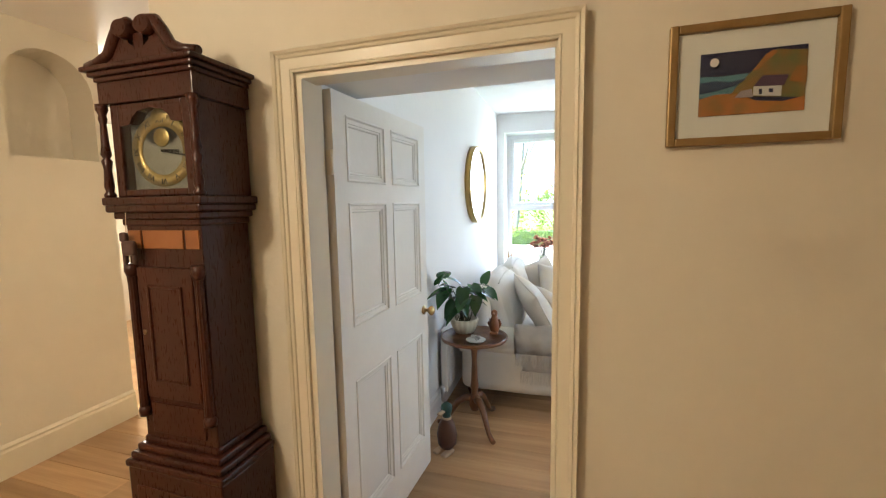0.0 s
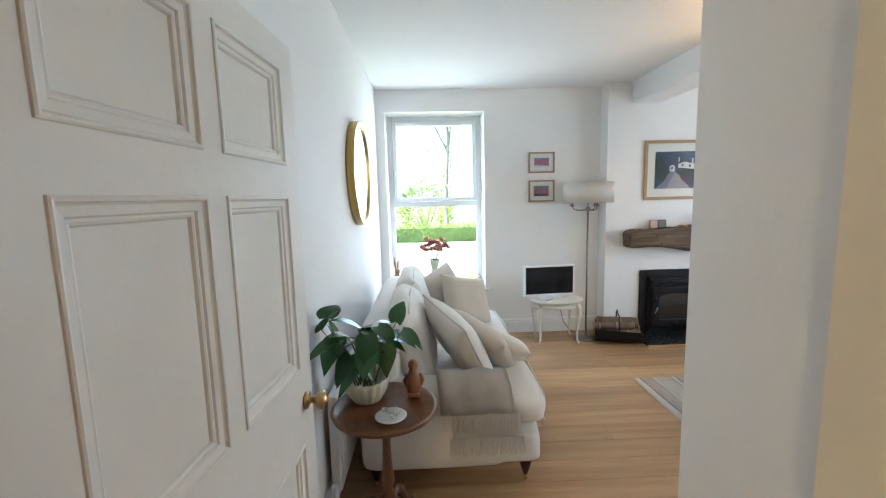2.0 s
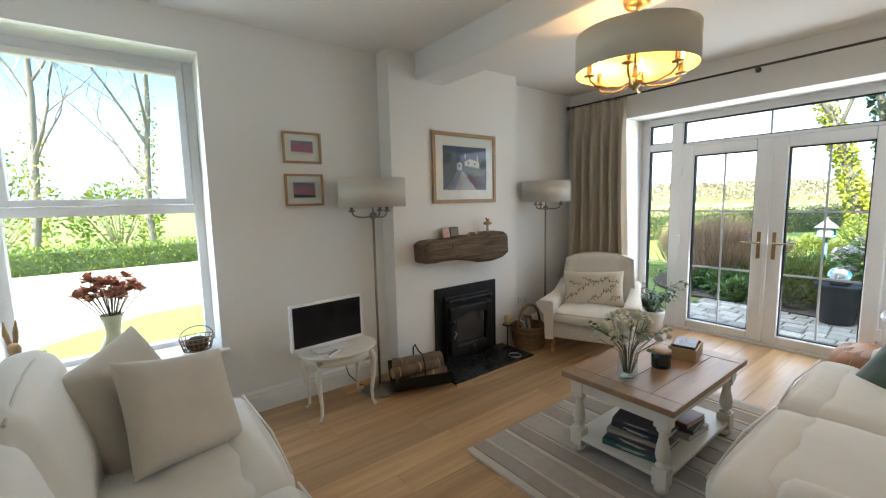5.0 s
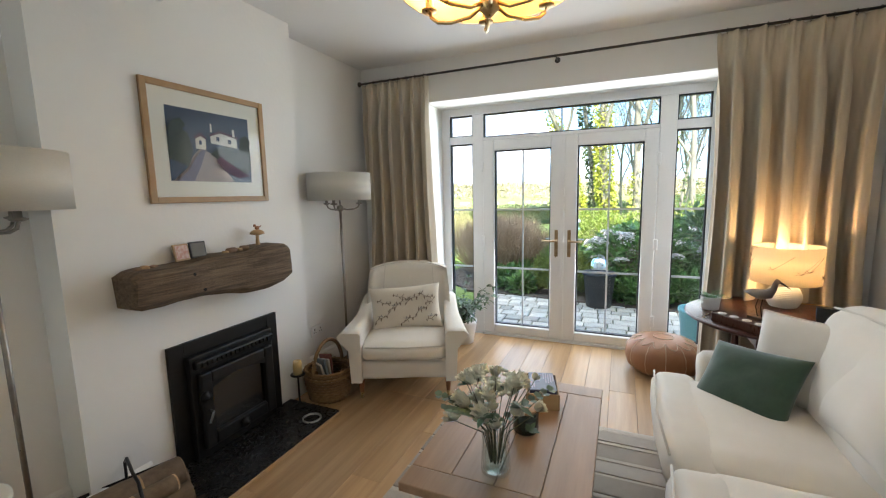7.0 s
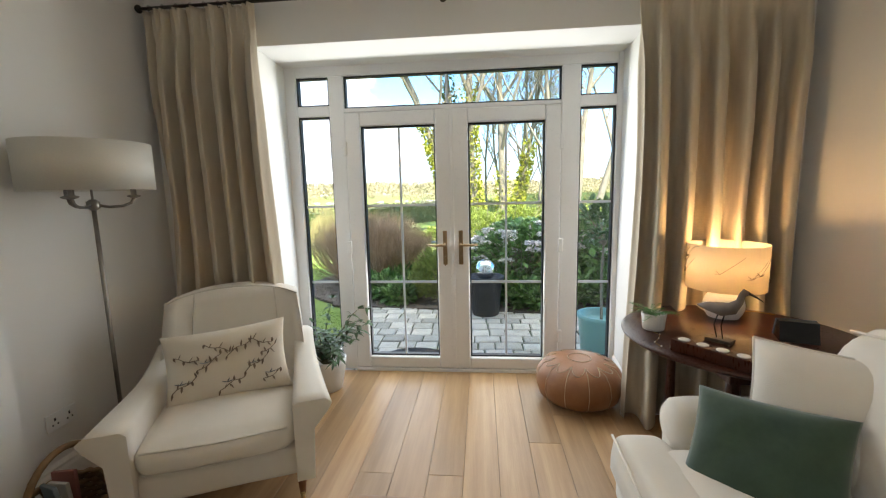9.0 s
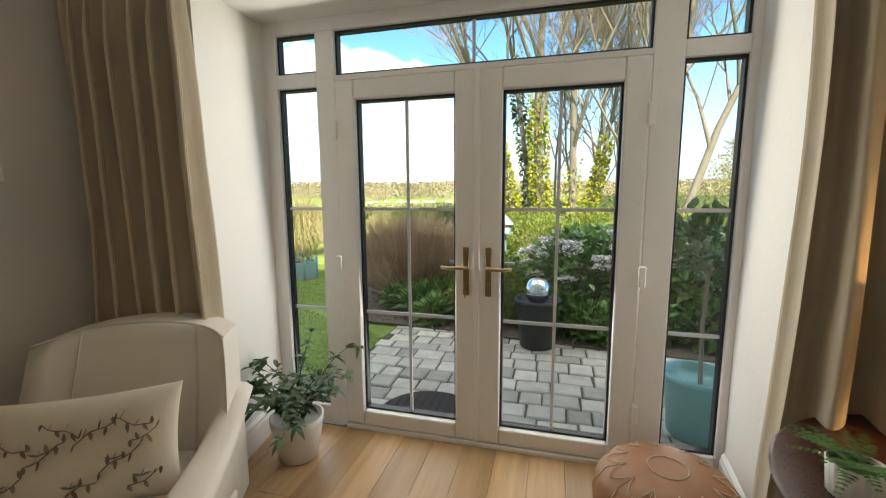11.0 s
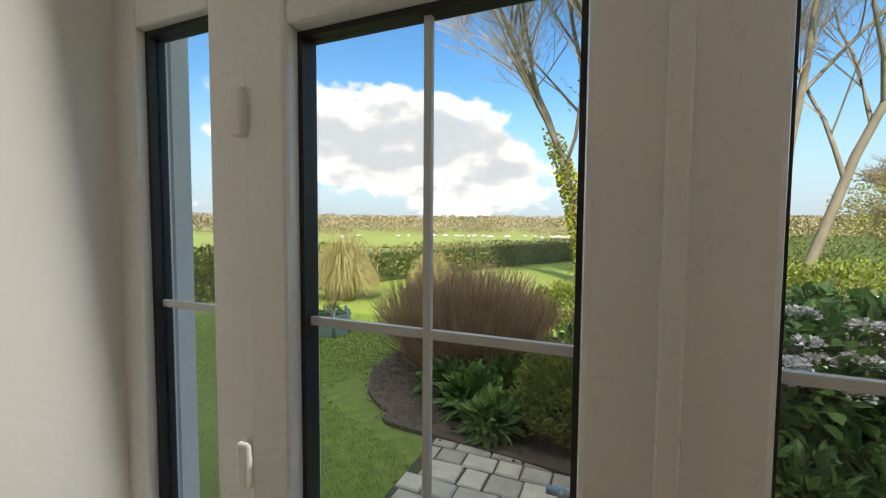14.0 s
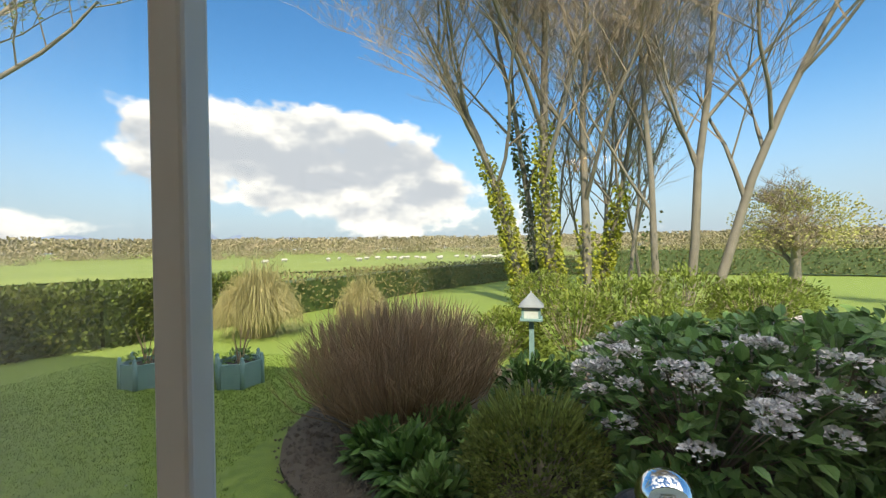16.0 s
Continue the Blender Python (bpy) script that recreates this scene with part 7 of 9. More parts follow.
tube(b, pts, 0.0012, 4)
for p in pts:
    bmesh.ops.create_icosphere(gl_, subdivisions=1, radius=0.004, matrix=Matrix.Translation((p[0], p[1], 0.0045)))
part("wire", b, M_GOLDRIM, t)
part("tiny_bulbs", gl_, M_WHITEGLAZE, t)

# ---------------------------------------------------------------- ceiling pendant
pd = thing("ceiling_pendant", "six-arm brass pendant with wide cream drum shade, lit", "pendant light", (1.78, 3.70, 0))
b = B(); lathe(b, [(0.004, 2.415), (0.05, 2.425), (0.062, 2.44), (0.064, 2.4635), (0.02, 2.4645)], 28); part("ceiling_rose", b, M_BRASSLIGHT, pd)
b = B()
for k in range(4):
    pts = [(0.010 * math.cos(2 * math.pi * i / 10) * (k % 2), 0.010 * math.cos(2 * math.pi * i / 10) * ((k + 1) % 2), 2.425 - 0.022 * k + 0.019 * math.sin(2 * math.pi * i / 10)) for i in range(11)]
    tube(b, pts, 0.003, 6, False)
tube(b, [(0, 0, 2.360), (0, 0, 2.140)], 0.007, 10)
lathe(b, [(0.004, 2.025), (0.012, 2.032), (0.03, 2.050), (0.034, 2.070), (0.03, 2.090), (0.012, 2.105), (0.010, 2.150)], 20)
part("stem", b, M_BRASSLIGHT, pd)
for k in range(6):
    a = radians(20 + 60 * k)
    c, s = math.cos(a), math.sin(a)
    b = B(); tube(b, [(c * q, s * q, z) for q, z in ((0.02, 2.070), (0.07, 2.045), (0.14, 2.045), (0.195, 2.058), (0.222, 2.080), (0.228, 2.100))], 0.0065, 8)
    lathe(b, [(0.008, 0), (0.026, 0.004), (0.028, 0.010), (0.014, 0.014), (0.014, 0.075)], 14, pose(c * 0.228, s * 0.228, 2.096)); arm = part("arm", b, M_BRASSLIGHT, pd, "curved brass arm with candle tube")
    b = B(); lathe(b, [(0.008, 0), (0.016, 0.022), (0.013, 0.045), (0.002, 0.075)], 12, pose(c * 0.228, s * 0.228, 2.172)); part("bulb", b, M_BULB, arm, "lit candle bulb")
b = B(); lathe(b, [(0.287, 2.120), (0.290, 2.120), (0.290, 2.298), (0.287, 2.298), (0.287, 2.120)], 64, None, False); sh = part("shade", b, shade_mat("cream_drum_shade", (0.76, 0.72, 0.62), 0.12), pd, "cream fabric drum shade")
b = B(); lathe(b, [(0.2855, 2.123), (0.2855, 2.295)], 64, None, False); part("shade_lining", b, M_SHADEGOLD, sh, "gold inner lining")
b = B()
for k in range(3):
    a = radians(120 * k)
    tube(b, [(0, 0, 2.293), (0.286 * math.cos(a), 0.286 * math.sin(a), 2.293)], 0.003, 5)
part("shade_ring", b, M_BRASSLIGHT, pd)
for k in range(3):
    a = radians(50 + 120 * k)
    bulb("pendant_light", (1.78 + 0.20 * math.cos(a), 3.70 + 0.20 * math.sin(a), 2.230), 0.55, (1.0, 0.62, 0.28), 0.04)

M_CLOCKWOOD = mat("dark_clock_mahogany", (0.066, 0.020, 0.011), (0.046, 0.014, 0.008), 0.28, scale=3, stretch=(3, 3, 0.5), rvar=0.03, spec=0.28)

# ---------------------------------------------------------------- longcase clock and hall things
ck = thing("longcase_clock", "tall dark mahogany longcase clock with brass dial", "clock", (-1.375, 1.362, 0))
# local: front towards -y, back at y = 0
b = B()
rbox(b, -0.205, 0.205, -0.285, -0.005, 0.03, 0.66, 0.006), rbox(b, -0.215, 0.215, -0.295, -0.003, 0, 0.07, 0.006)
for k, (e, z) in enumerate(((0.0, 0.66), (-0.014, 0.685), (-0.03, 0.71), (-0.048, 0.735))):
    rbox(b, -0.212 - e, 0.212 + e, -0.292 - e, -0.004, z, z + 0.026, 0.008)
part("plinth", b, M_DARKWOOD, ck)
b = B()
for q in ((-0.165, -0.125, 0.11, 0.60), (0.125, 0.165, 0.11, 0.60)):
    rbox(b, q[0], q[1], -0.291, -0.284, q[2], q[3], 0.003)
rbox(b, -0.125, 0.125, -0.2905, -0.284, 0.56, 0.60, 0.003), rbox(b, -0.125, 0.125, -0.2905, -0.284, 0.11, 0.15, 0.003)
part("plinth_panel", b, M_CLOCKWOOD, ck)
b = B(); rbox(b, -0.158, 0.158, -0.235, -0.006, 0.74, 1.50, 0.004); part("trunk", b, M_DARKWOOD, ck)
b = B()
rbox(b, -0.118, 0.118, -0.250, -0.234, 0.91, 1.36, 0.005)
for q in ((-0.075, -0.065, 0.97, 1.30), (0.065, 0.075, 0.97, 1.30)):
    rbox(b, q[0], q[1], -0.256, -0.249, q[2], q[3], 0.003)
rbox(b, -0.065, 0.065, -0.2555, -0.249, 1.29, 1.30, 0.003), rbox(b, -0.065, 0.065, -0.2555, -0.249, 0.97, 0.98, 0.003)
td = part("trunk_door", b, M_CLOCKWOOD, ck, "panelled mahogany door")
b = B(); lathe(b, [(0.008, 0), (0.010, 0.003), (0.006, 0.005)], 12, pose(-0.10, -0.25, 1.14, 90, 0, 0)); part("keyhole", b, M_BRASS, td)
b = B(); rbox(b, -0.115, 0.115, -0.244, -0.234, 0.78, 0.89, 0.004); part("lower_panel", b, M_CLOCKWOOD, ck)
for x0, x1 in ((-0.15, -0.095), (-0.085, 0.085), (0.095, 0.15)):
    b = B(); rbox(b, x0, x1, -0.240, -0.234, 1.42, 1.48, 0.002); part("inlay_panel", b, M_INLAY, ck, "orange satinwood inlay")
for sx in (-1, 1):
    b = B()
    ribbed_pot(b, [(0.016, 0.86), (0.015, 0.90), (0.014, 1.30), (0.016, 1.33)], 10, 0.2, pose(sx * 0.142, -0.246, 0), 40)
    lathe(b, [(0.02, 0.84), (0.022, 0.86), (0.016, 0.875)], 16, pose(sx * 0.142, -0.246, 0)), lathe(b, [(0.016, 1.325), (0.023, 1.345), (0.022, 1.37)], 16, pose(sx * 0.142, -0.246, 0))
    part("quarter_column", b, M_CLOCKWOOD, ck, "reeded corner column")
b = B()
for k, e in enumerate((0.0, 0.016, 0.032)):
    rbox(b, -0.165 - e, 0.165 + e, -0.245 - e, -0.004, 1.495 + 0.022 * k, 1.519 + 0.022 * k, 0.006)
part("throat_moulding", b, M_DARKWOOD, ck)
# hood
b = B(); rbox(b, -0.205, 0.205, -0.28, -0.003, 1.562, 1.588, 0.006); part("hood_base", b, M_DARKWOOD, ck)
for sx in (-1, 1):
    b = B(); rbox(b, sx * 0.1725 - 0.0075, sx * 0.1725 + 0.0075, -0.235, -0.006, 1.588, 1.965, 0.003); part("hood_side", b, M_DARKWOOD, ck)
b = B(); rbox(b, -0.165, 0.165, -0.02, -0.006, 1.588, 1.965, 0.003); part("hood_back", b, M_DARKWOOD, ck)
b = B(); rbox(b, -0.195, 0.195, -0.262, -0.004, 1.955, 2.04, 0.004); part("hood_frieze", b, M_DARKWOOD, ck)
b = B()
for k, e in enumerate((0.0, 0.012, 0.026)):
    rbox(b, -0.20 - e, 0.20 + e, -0.27 - e, -0.003, 2.04 + 0.018 * k, 2.060 + 0.018 * k, 0.006)
part("hood_cornice", b, M_DARKWOOD, ck)
b = B()
UP = Matrix(((1, 0, 0, 0), (0, 0, -1, 0), (0, 1, 0, 0), (0, 0, 0, 1)))
prism(b, [(-0.19, 2.09), (0.19, 2.09), (0.19, 2.11), (0.13, 2.125), (0.085, 2.19), (0.045, 2.215), (0.042, 2.17), (0.02, 2.15), (0.02, 2.20), (-0.02, 2.20), (-0.02, 2.15), (-0.042, 2.17), (-0.045, 2.215), (-0.085, 2.19), (-0.13, 2.125), (-0.19, 2.11)][::1], 0.225, 0.262, UP)
part("pediment", b, M_DARKWOOD, ck)
for sx in (-1, 1):
    b = B()
    tube(b, [(sx * x, -0.26, z) for x, z in ((0.225, 2.105), (0.17, 2.115), (0.125, 2.14), (0.095, 2.195), (0.07, 2.235), (0.04, 2.24), (0.025, 2.215))], [0.017, 0.02, 0.02, 0.021, 0.022, 0.024, 0.026], 10)
    lathe(b, [(0.030, -0.03), (0.034, 0), (0.030, 0.03)], 18, pose(sx * 0.045, -0.26, 2.215, 90, 0, 0))
    part("swan_neck", b, M_DARKWOOD, ck, "scrolled swan-neck crest")
    b = B()
    lathe(b, [(0.017, 1.588), (0.019, 1.60), (0.012, 1.612), (0.016, 1.63), (0.012, 1.70), (0.017, 1.735), (0.010, 1.745), (0.017, 1.76), (0.013, 1.80), (0.010, 1.88), (0.014, 1.90), (0.011, 1.915), (0.019, 1.935), (0.019, 1.957)], 16, pose(sx * 0.187, -0.258, 0))
    part("hood_column", b, M_DARKWOOD, ck, "turned column")
b = B()
rbox(b, -0.165, -0.130, -0.248, -0.232, 1.592, 1.955, 0.004), rbox(b, 0.130, 0.165, -0.248, -0.232, 1.592, 1.955, 0.004), rbox(b, -0.13, 0.13, -0.247, -0.232, 1.592, 1.618, 0.004), rbox(b, -0.13, 0.13, -0.247, -0.232, 1.935, 1.955, 0.004)
for sx in (-1, 1):
    prism(b, [(sx * x, z) for x, z in ((0.13, 1.87), (0.085, 1.875), (0.075, 1.90), (0.05, 1.922), (0.0, 1.932), (0.0, 1.94), (0.13, 1.94))], 0.234, 0.246, UP)
hd = part("hood_door", b, M_DARKWOOD, ck)
M_DIAL = mat("brass_dial", (0.40, 0.30, 0.11), (0.33, 0.24, 0.08), 0.4, 0.7, scale=30)
M_SILVER = mat("silvered_dial", (0.28, 0.28, 0.25), (0.22, 0.22, 0.19), 0.45, 0.6, scale=40)
b = B(); box(b, -0.13, 0.13, -0.205, -0.200, 1.618, 1.88); lathe(b, [(0.075, 0.200), (0.075, 0.205)], 32, pose(0, 0, 1.865, 90, 0, 0)); part("dial_plate", b, M_SILVER, ck, "silvered arched dial plate")
b = B(); lathe(b, [(0.082, 0.2055), (0.082, 0.209), (0.122, 0.209), (0.122, 0.2055)], 48, pose(0, 0, 1.745, 90, 0, 0), False); ch = part("chapter_ring", b, M_DIAL, ck, "brass chapter ring")
for k in range(12):
    a = radians(90 - 30 * (k + 1))
    cu_ = bpy.data.curves.new("numeral", 'FONT')
    cu_.body = ("I", "II", "III", "IIII", "V", "VI", "VII", "VIII", "IX", "X", "XI", "XII")[k]
    cu_.size, cu_.align_x, cu_.align_y, cu_.extrude = 0.028, 'CENTER', 'CENTER', 0.0006
    tmp = bpy.data.objects.new("numeral", cu_)
    me = bpy.data.meshes.new_from_object(tmp)
    bpy.data.objects.remove(tmp)
    nm = new("numeral", me)
    me.materials.clear()
    me.materials.append(M_IRON)
    nm.parent = ch
    nm.matrix_basis = Matrix.Translation((0.102 * math.cos(a), -0.2100, 1.745 + 0.102 * math.sin(a))) @ pose(0, 0, 0, 90, 0, 0) @ pose(0, 0, 0, 0, 0, math.degrees(a) - 90)
b = B(); lathe(b, [(0.002, 0.2055), (0.030, 0.209), (0.032, 0.2055)], 24, pose(0, 0, 1.79, 90, 0, 0)); part("seconds_dial", b, M_DIAL, ck)
b = B(); lathe(b, [(0.002, 0.212), (0.036, 0.208), (0.038, 0.2055)], 28, pose(0, 0, 1.895, 90, 0, 0)); part("arch_boss", b, M_DIAL, ck, "round brass boss")
b = B()
for ang, ln, w in ((radians(-4), 0.07, 0.010), (radians(-12), 0.095, 0.006)):
    box(b, 0, ln, -0.2135, -0.212, -w / 2, w / 2, Matrix.Translation((0, 0, 1.745)) @ Euler((0, -ang, 0)).to_matrix().to_4x4())
part("clock_hands", b, M_IRON, ck).name = "dial_pointers"
b = B(); box(b, -0.13, 0.13, -0.241, -0.239, 1.618, 1.935); p = part("hood_glass", b, M_PANE, hd); p.visible_shadow = False
t = thing("hanging_charm", "small brown felt animal charm hanging from the clock", "charm", (-1.49, 1.13, 1.40))
b = B(); softbox(b, -0.028, 0.028, -0.010, 0.010, 0.0, 0.05, 0.010, n=4, wob=0.004), softbox(b, -0.036, -0.006, -0.009, 0.009, 0.042, 0.075, 0.009, n=4), softbox(b, -0.028, -0.014, -0.008, 0.008, -0.03, 0.01, 0.006, n=4), softbox(b, 0.012, 0.026, -0.008, 0.008, -0.03, 0.01, 0.006, n=4); part("body", b, plain("brown_felt", (0.10, 0.055, 0.04), 0.95), t)
b = B(); tube(b, [(-0.01, 0, 0.07), (0.0, 0, 0.165)], 0.0015, 5); part("string", b, M_STITCH, t)


ck.scale = (1.0, 0.87, 1.0)
# the hood is squat: lower its parts towards its foot
for ob in ck.children:
    kind_ = ob.name.split(".")[0]
    if kind_ in ("hood_side", "hood_back", "hood_frieze", "hood_cornice", "pediment", "swan_neck", "hood_column", "hood_door", "dial_plate"):
        ob.matrix_basis = Matrix.Translation((0, 0, 1.588)) @ Matrix.Diagonal((1, 1, 0.80, 1)) @ Matrix.Translation((0, 0, -1.588))
    elif kind_ in ("chapter_ring", "seconds_dial", "arch_boss", "dial_pointers"):
        ob.matrix_basis = Matrix.Translation((0, 0, 1.588)) @ Matrix.Diagonal((1.06, 1, 0.93 if kind_ != "arch_boss" else 0.82, 1)) @ Matrix.Translation((0, 0, -1.588))

# a chair glimpsed along the passage, then the ceiling lights out of sight
t = thing("cane_chair", "pale painted chair with a white cushion in the passage", "chair", (-4.5, 4.35, 0), -30)
b = B(); rbox(b, -0.28, 0.28, -0.28, 0.28, 0.36, 0.42, 0.02); part("seat", b, M_CREAMPAINT, t)
for sx in (-1, 1):
    for sy in (-1, 1):
        b = B(); tube(b, [(sx * 0.24, sy * 0.24, 0.38), (sx * 0.25, sy * 0.25, 0)], 0.02, 8); part("leg", b, M_CREAMPAINT, t)
b = B(); softbox(b, -0.26, 0.26, 0.18, 0.30, 0.44, 0.92, 0.05, 0.02, n=6); part("backrest", b, M_LINEN, t)
t = thing("ceiling_light", "round white glass hall ceiling light, lit", "ceiling light", (-1.5, -0.7, CEIL))
b = B(); lathe(b, [(0.10, -0.004), (0.11, -0.02), (0.02, -0.03)], 28); part("fitting", b, M_BRASSLIGHT, t)
b = B(); lathe(b, [(0.09, -0.03), (0.13, -0.06), (0.12, -0.10), (0.06, -0.13), (0.002, -0.135)], 28); part("glass_bowl", b, glow_mat("lit_opal_glass", (1.0, 0.78, 0.48), 5.0), t)
bulb("hall_light", (-1.5, -0.7, CEIL - 0.25), 6.5, (1.0, 0.76, 0.47), 0.10)
# made-up fixture, hidden from view, added to brighten the passage
t = thing("ceiling_light", "added passage ceiling light, out of sight, lit", "ceiling light", (-4.3, 3.0, CEIL))
b = B(); lathe(b, [(0.10, -0.004), (0.11, -0.02), (0.02, -0.03)], 28); part("fitting", b, M_BRASSLIGHT, t)
b = B(); lathe(b, [(0.09, -0.03), (0.13, -0.06), (0.12, -0.10), (0.06, -0.13), (0.002, -0.135)], 28); part("glass_bowl", b, glow_mat("lit_opal_glass", (1.0, 0.82, 0.55), 5.0), t)
bulb("passage_light", (-4.3, 3.0, CEIL - 0.25), 19, (1.0, 0.84, 0.62), 0.10)


# ---------------------------------------------------------------- planting tools
class Heap:
    """Vertices and faces gathered for one mesh."""
    def __init__(self):
        self.v, self.f = [], []

    def tube(self, pts, rs, seg=4):
        base = len(self.v)
        n = len(pts)
        for i, p in enumerate(pts):
            d = pts[min(i + 1, n - 1)] - pts[max(i - 1, 0)]
            ref = Vector((0, 0, 1)) if abs(d.z) < 0.9 * d.length else Vector((1, 0, 0))
            u = d.cross(ref).normalized()
            w = d.cross(u).normalized()
            for k in range(seg):
                a = 2 * math.pi * k / seg
                self.v.append(p + rs[i] * (math.cos(a) * u + math.sin(a) * w))
        for i in range(n - 1):
            for k in range(seg):
                a, c = base + i * seg, base + (i + 1) * seg
                self.f.append((a + k, a + (k + 1) % seg, c + (k + 1) % seg, c + k))

    def leaf(self, p, d, ln, wd, r):
        """A folded four-corner leaf."""
        s = d.cross(Vector((r.uniform(-1, 1), r.uniform(-1, 1), r.uniform(-0.3, 1)))).normalized() * (wd / 2)
        b0 = len(self.v)
        self.v += [p, p + d * ln * 0.5 + s, p + d * ln, p + d * ln * 0.5 - s]
        self.f.append((b0, b0 + 1, b0 + 2, b0 + 3))

    def broad(self, p, d, ln, wd, r):
        """A pointed oval leaf, folded along its midrib, its face turned towards the light."""
        up = Vector((r.uniform(-0.55, 0.55), r.uniform(-0.55, 0.55), 1.0))
        s = d.cross(up).normalized() * (wd / 2)
        n = s.cross(d).normalized() * (wd * 0.16)
        dn = Vector((0, 0, -ln * r.uniform(0.05, 0.22)))
        b0 = len(self.v)
        self.v += [p, p + d * ln * 0.28 + s * 0.85 + n, p + d * ln * 0.62 + s * 0.8 + n + dn * 0.4, p + d * ln + dn, p + d * ln * 0.62 - s * 0.8 + n + dn * 0.4, p + d * ln * 0.28 - s * 0.85 + n, p + d * ln * 0.45 + dn * 0.15]
        self.f += [(b0, b0 + 1, b0 + 6), (b0 + 1, b0 + 2, b0 + 6), (b0 + 2, b0 + 3, b0 + 6), (b0 + 3, b0 + 4, b0 + 6), (b0 + 4, b0 + 5, b0 + 6), (b0 + 5, b0, b0 + 6)]

    def put(self, name, material, parent, label="", smooth=False, stuff=True):
        me = bpy.data.meshes.new(name)
        me.from_pydata([tuple(v) for v in self.v], [], self.f)
        me.materials.append(material)
        if smooth:
            me.polygons.foreach_set("use_smooth", [True] * len(me.polygons))
        ob = new(name, me)
        ob.parent = parent
        return tagged(ob, label, "", "", "stuff" if stuff else "")


def foliage(h, r, c, rad, n, ln, wd, shell=0.55, flat=1.0, up=0.3, lumps=3.0, broad=False):
    """n leaves in an uneven rounded mass round c."""
    c = Vector(c)
    for _ in range(n):
        a, cz = r.uniform(0, 2 * math.pi), r.uniform(-0.75, 1.0)
        s = math.sqrt(max(0, 1 - cz * cz))
        d = Vector((math.cos(a) * s, math.sin(a) * s, cz))
        q = (shell + (1 - shell) * r.random() ** 0.5) * (1 + 0.28 * noise.noise(d * lumps + c))
        p = c + Vector((d.x * rad[0], d.y * rad[1], d.z * rad[2])) * q
        (h.broad if broad else h.leaf)(p, (d + Vector((r.uniform(-1, 1), r.uniform(-1, 1), r.uniform(-0.6, 0.9) + up)) * 0.9).normalized(), ln * r.uniform(0.7, 1.25), wd * r.uniform(0.7, 1.2), r)


M_BARK = mat("grey_bark", (0.27, 0.24, 0.19), (0.17, 0.15, 0.115), 0.9, scale=4, bump=0.6, bscale=20)
M_TWIG = mat("pale_twigs", (0.36, 0.29, 0.21), (0.28, 0.22, 0.155), 0.9, scale=6)
# ivy twice: sunshine put into the yellow copy's colour, the other kept dark
M_IVY = mat("sun_coloured_ivy", (0.36, 0.36, 0.03), (0.24, 0.28, 0.03), 0.55, scale=3, island=0.35, leafy=0.2)
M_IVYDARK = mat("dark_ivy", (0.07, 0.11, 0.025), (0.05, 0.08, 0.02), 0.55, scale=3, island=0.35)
M_BUSHTWIG = mat("red_brown_stems", (0.44, 0.295, 0.18), (0.32, 0.20, 0.12), 0.8, scale=4, island=0.3)
M_HEDGE = mat("hedge_leaf", (0.10, 0.155, 0.03), (0.18, 0.20, 0.04), 0.6, scale=1.2, island=0.45, leafy=0.25)
M_HEDGEBROWN = mat("bare_hedge", (0.26, 0.22, 0.10), (0.17, 0.17, 0.06), 0.8, scale=0.8, island=0.4)
M_YEW = mat("golden_shrub_leaf", (0.30, 0.33, 0.08), (0.20, 0.25, 0.06), 0.6, scale=6, island=0.4, leafy=0.3)
M_SHRUB = mat("spring_shrub_leaf", (0.25, 0.31, 0.05), (0.17, 0.23, 0.04), 0.6, scale=2, island=0.4, leafy=0.35)
M_HYDLEAF = mat("hydrangea_leaf", (0.19, 0.31, 0.09), (0.13, 0.23, 0.06), 0.42, scale=5, island=0.45, leafy=0.25)
M_HYDFLOWER = mat("faded_hydrangea_bloom", (0.86, 0.81, 0.78), (0.76, 0.66, 0.64), 0.8, scale=8, island=0.3)
M_PAMPAS = mat("pampas_straw", (0.42, 0.36, 0.17), (0.30, 0.28, 0.11), 0.8, scale=3, island=0.35)
M_GRASSBLADE = mat("grass_blades", (0.21, 0.31, 0.05), (0.15, 0.23, 0.035), 0.7, scale=1.5, island=0.35)
M_EARTH = mat("dark_garden_soil", (0.085, 0.062, 0.045), (0.15, 0.115, 0.085), 0.95, scale=10, bump=1.0, bscale=60)
M_TEALPAINT = mat("pale_teal_paint", (0.22, 0.36, 0.34), (0.17, 0.29, 0.28), 0.6, scale=8, bump=0.15)
M_AQUA = mat("aqua_glaze", (0.28, 0.55, 0.50), (0.24, 0.48, 0.44), 0.3, scale=6)
M_SETT = mat("grey_stone_sett", (0.60, 0.55, 0.46), (0.43, 0.39, 0.32), 0.85, scale=9, bump=0.7, bscale=50, rand=0.28)
M_GROUT = mat("mossy_joint", (0.10, 0.095, 0.06), (0.06, 0.075, 0.03), 0.95, scale=8, bump=0.8)
M_GRAVEL = mat("pale_gravel", (0.42, 0.38, 0.33), (0.30, 0.27, 0.23), 0.95, scale=14, bump=1.0, bscale=70)
M_MEADOW = mat("meadow_grass", (0.24, 0.28, 0.055), (0.165, 0.22, 0.045), 0.95, scale=0.09, detail=10)
M_FARWOOD = mat("far_winter_wood", (0.36, 0.29, 0.18), (0.20, 0.19, 0.10), 0.95, scale=0.05, island=0.42)
# the air's haze over the far hills is mixed into this blue
M_HILL = mat("haze_blue_hills", (0.23, 0.28, 0.36), (0.18, 0.23, 0.31), 1.0, scale=0.004)


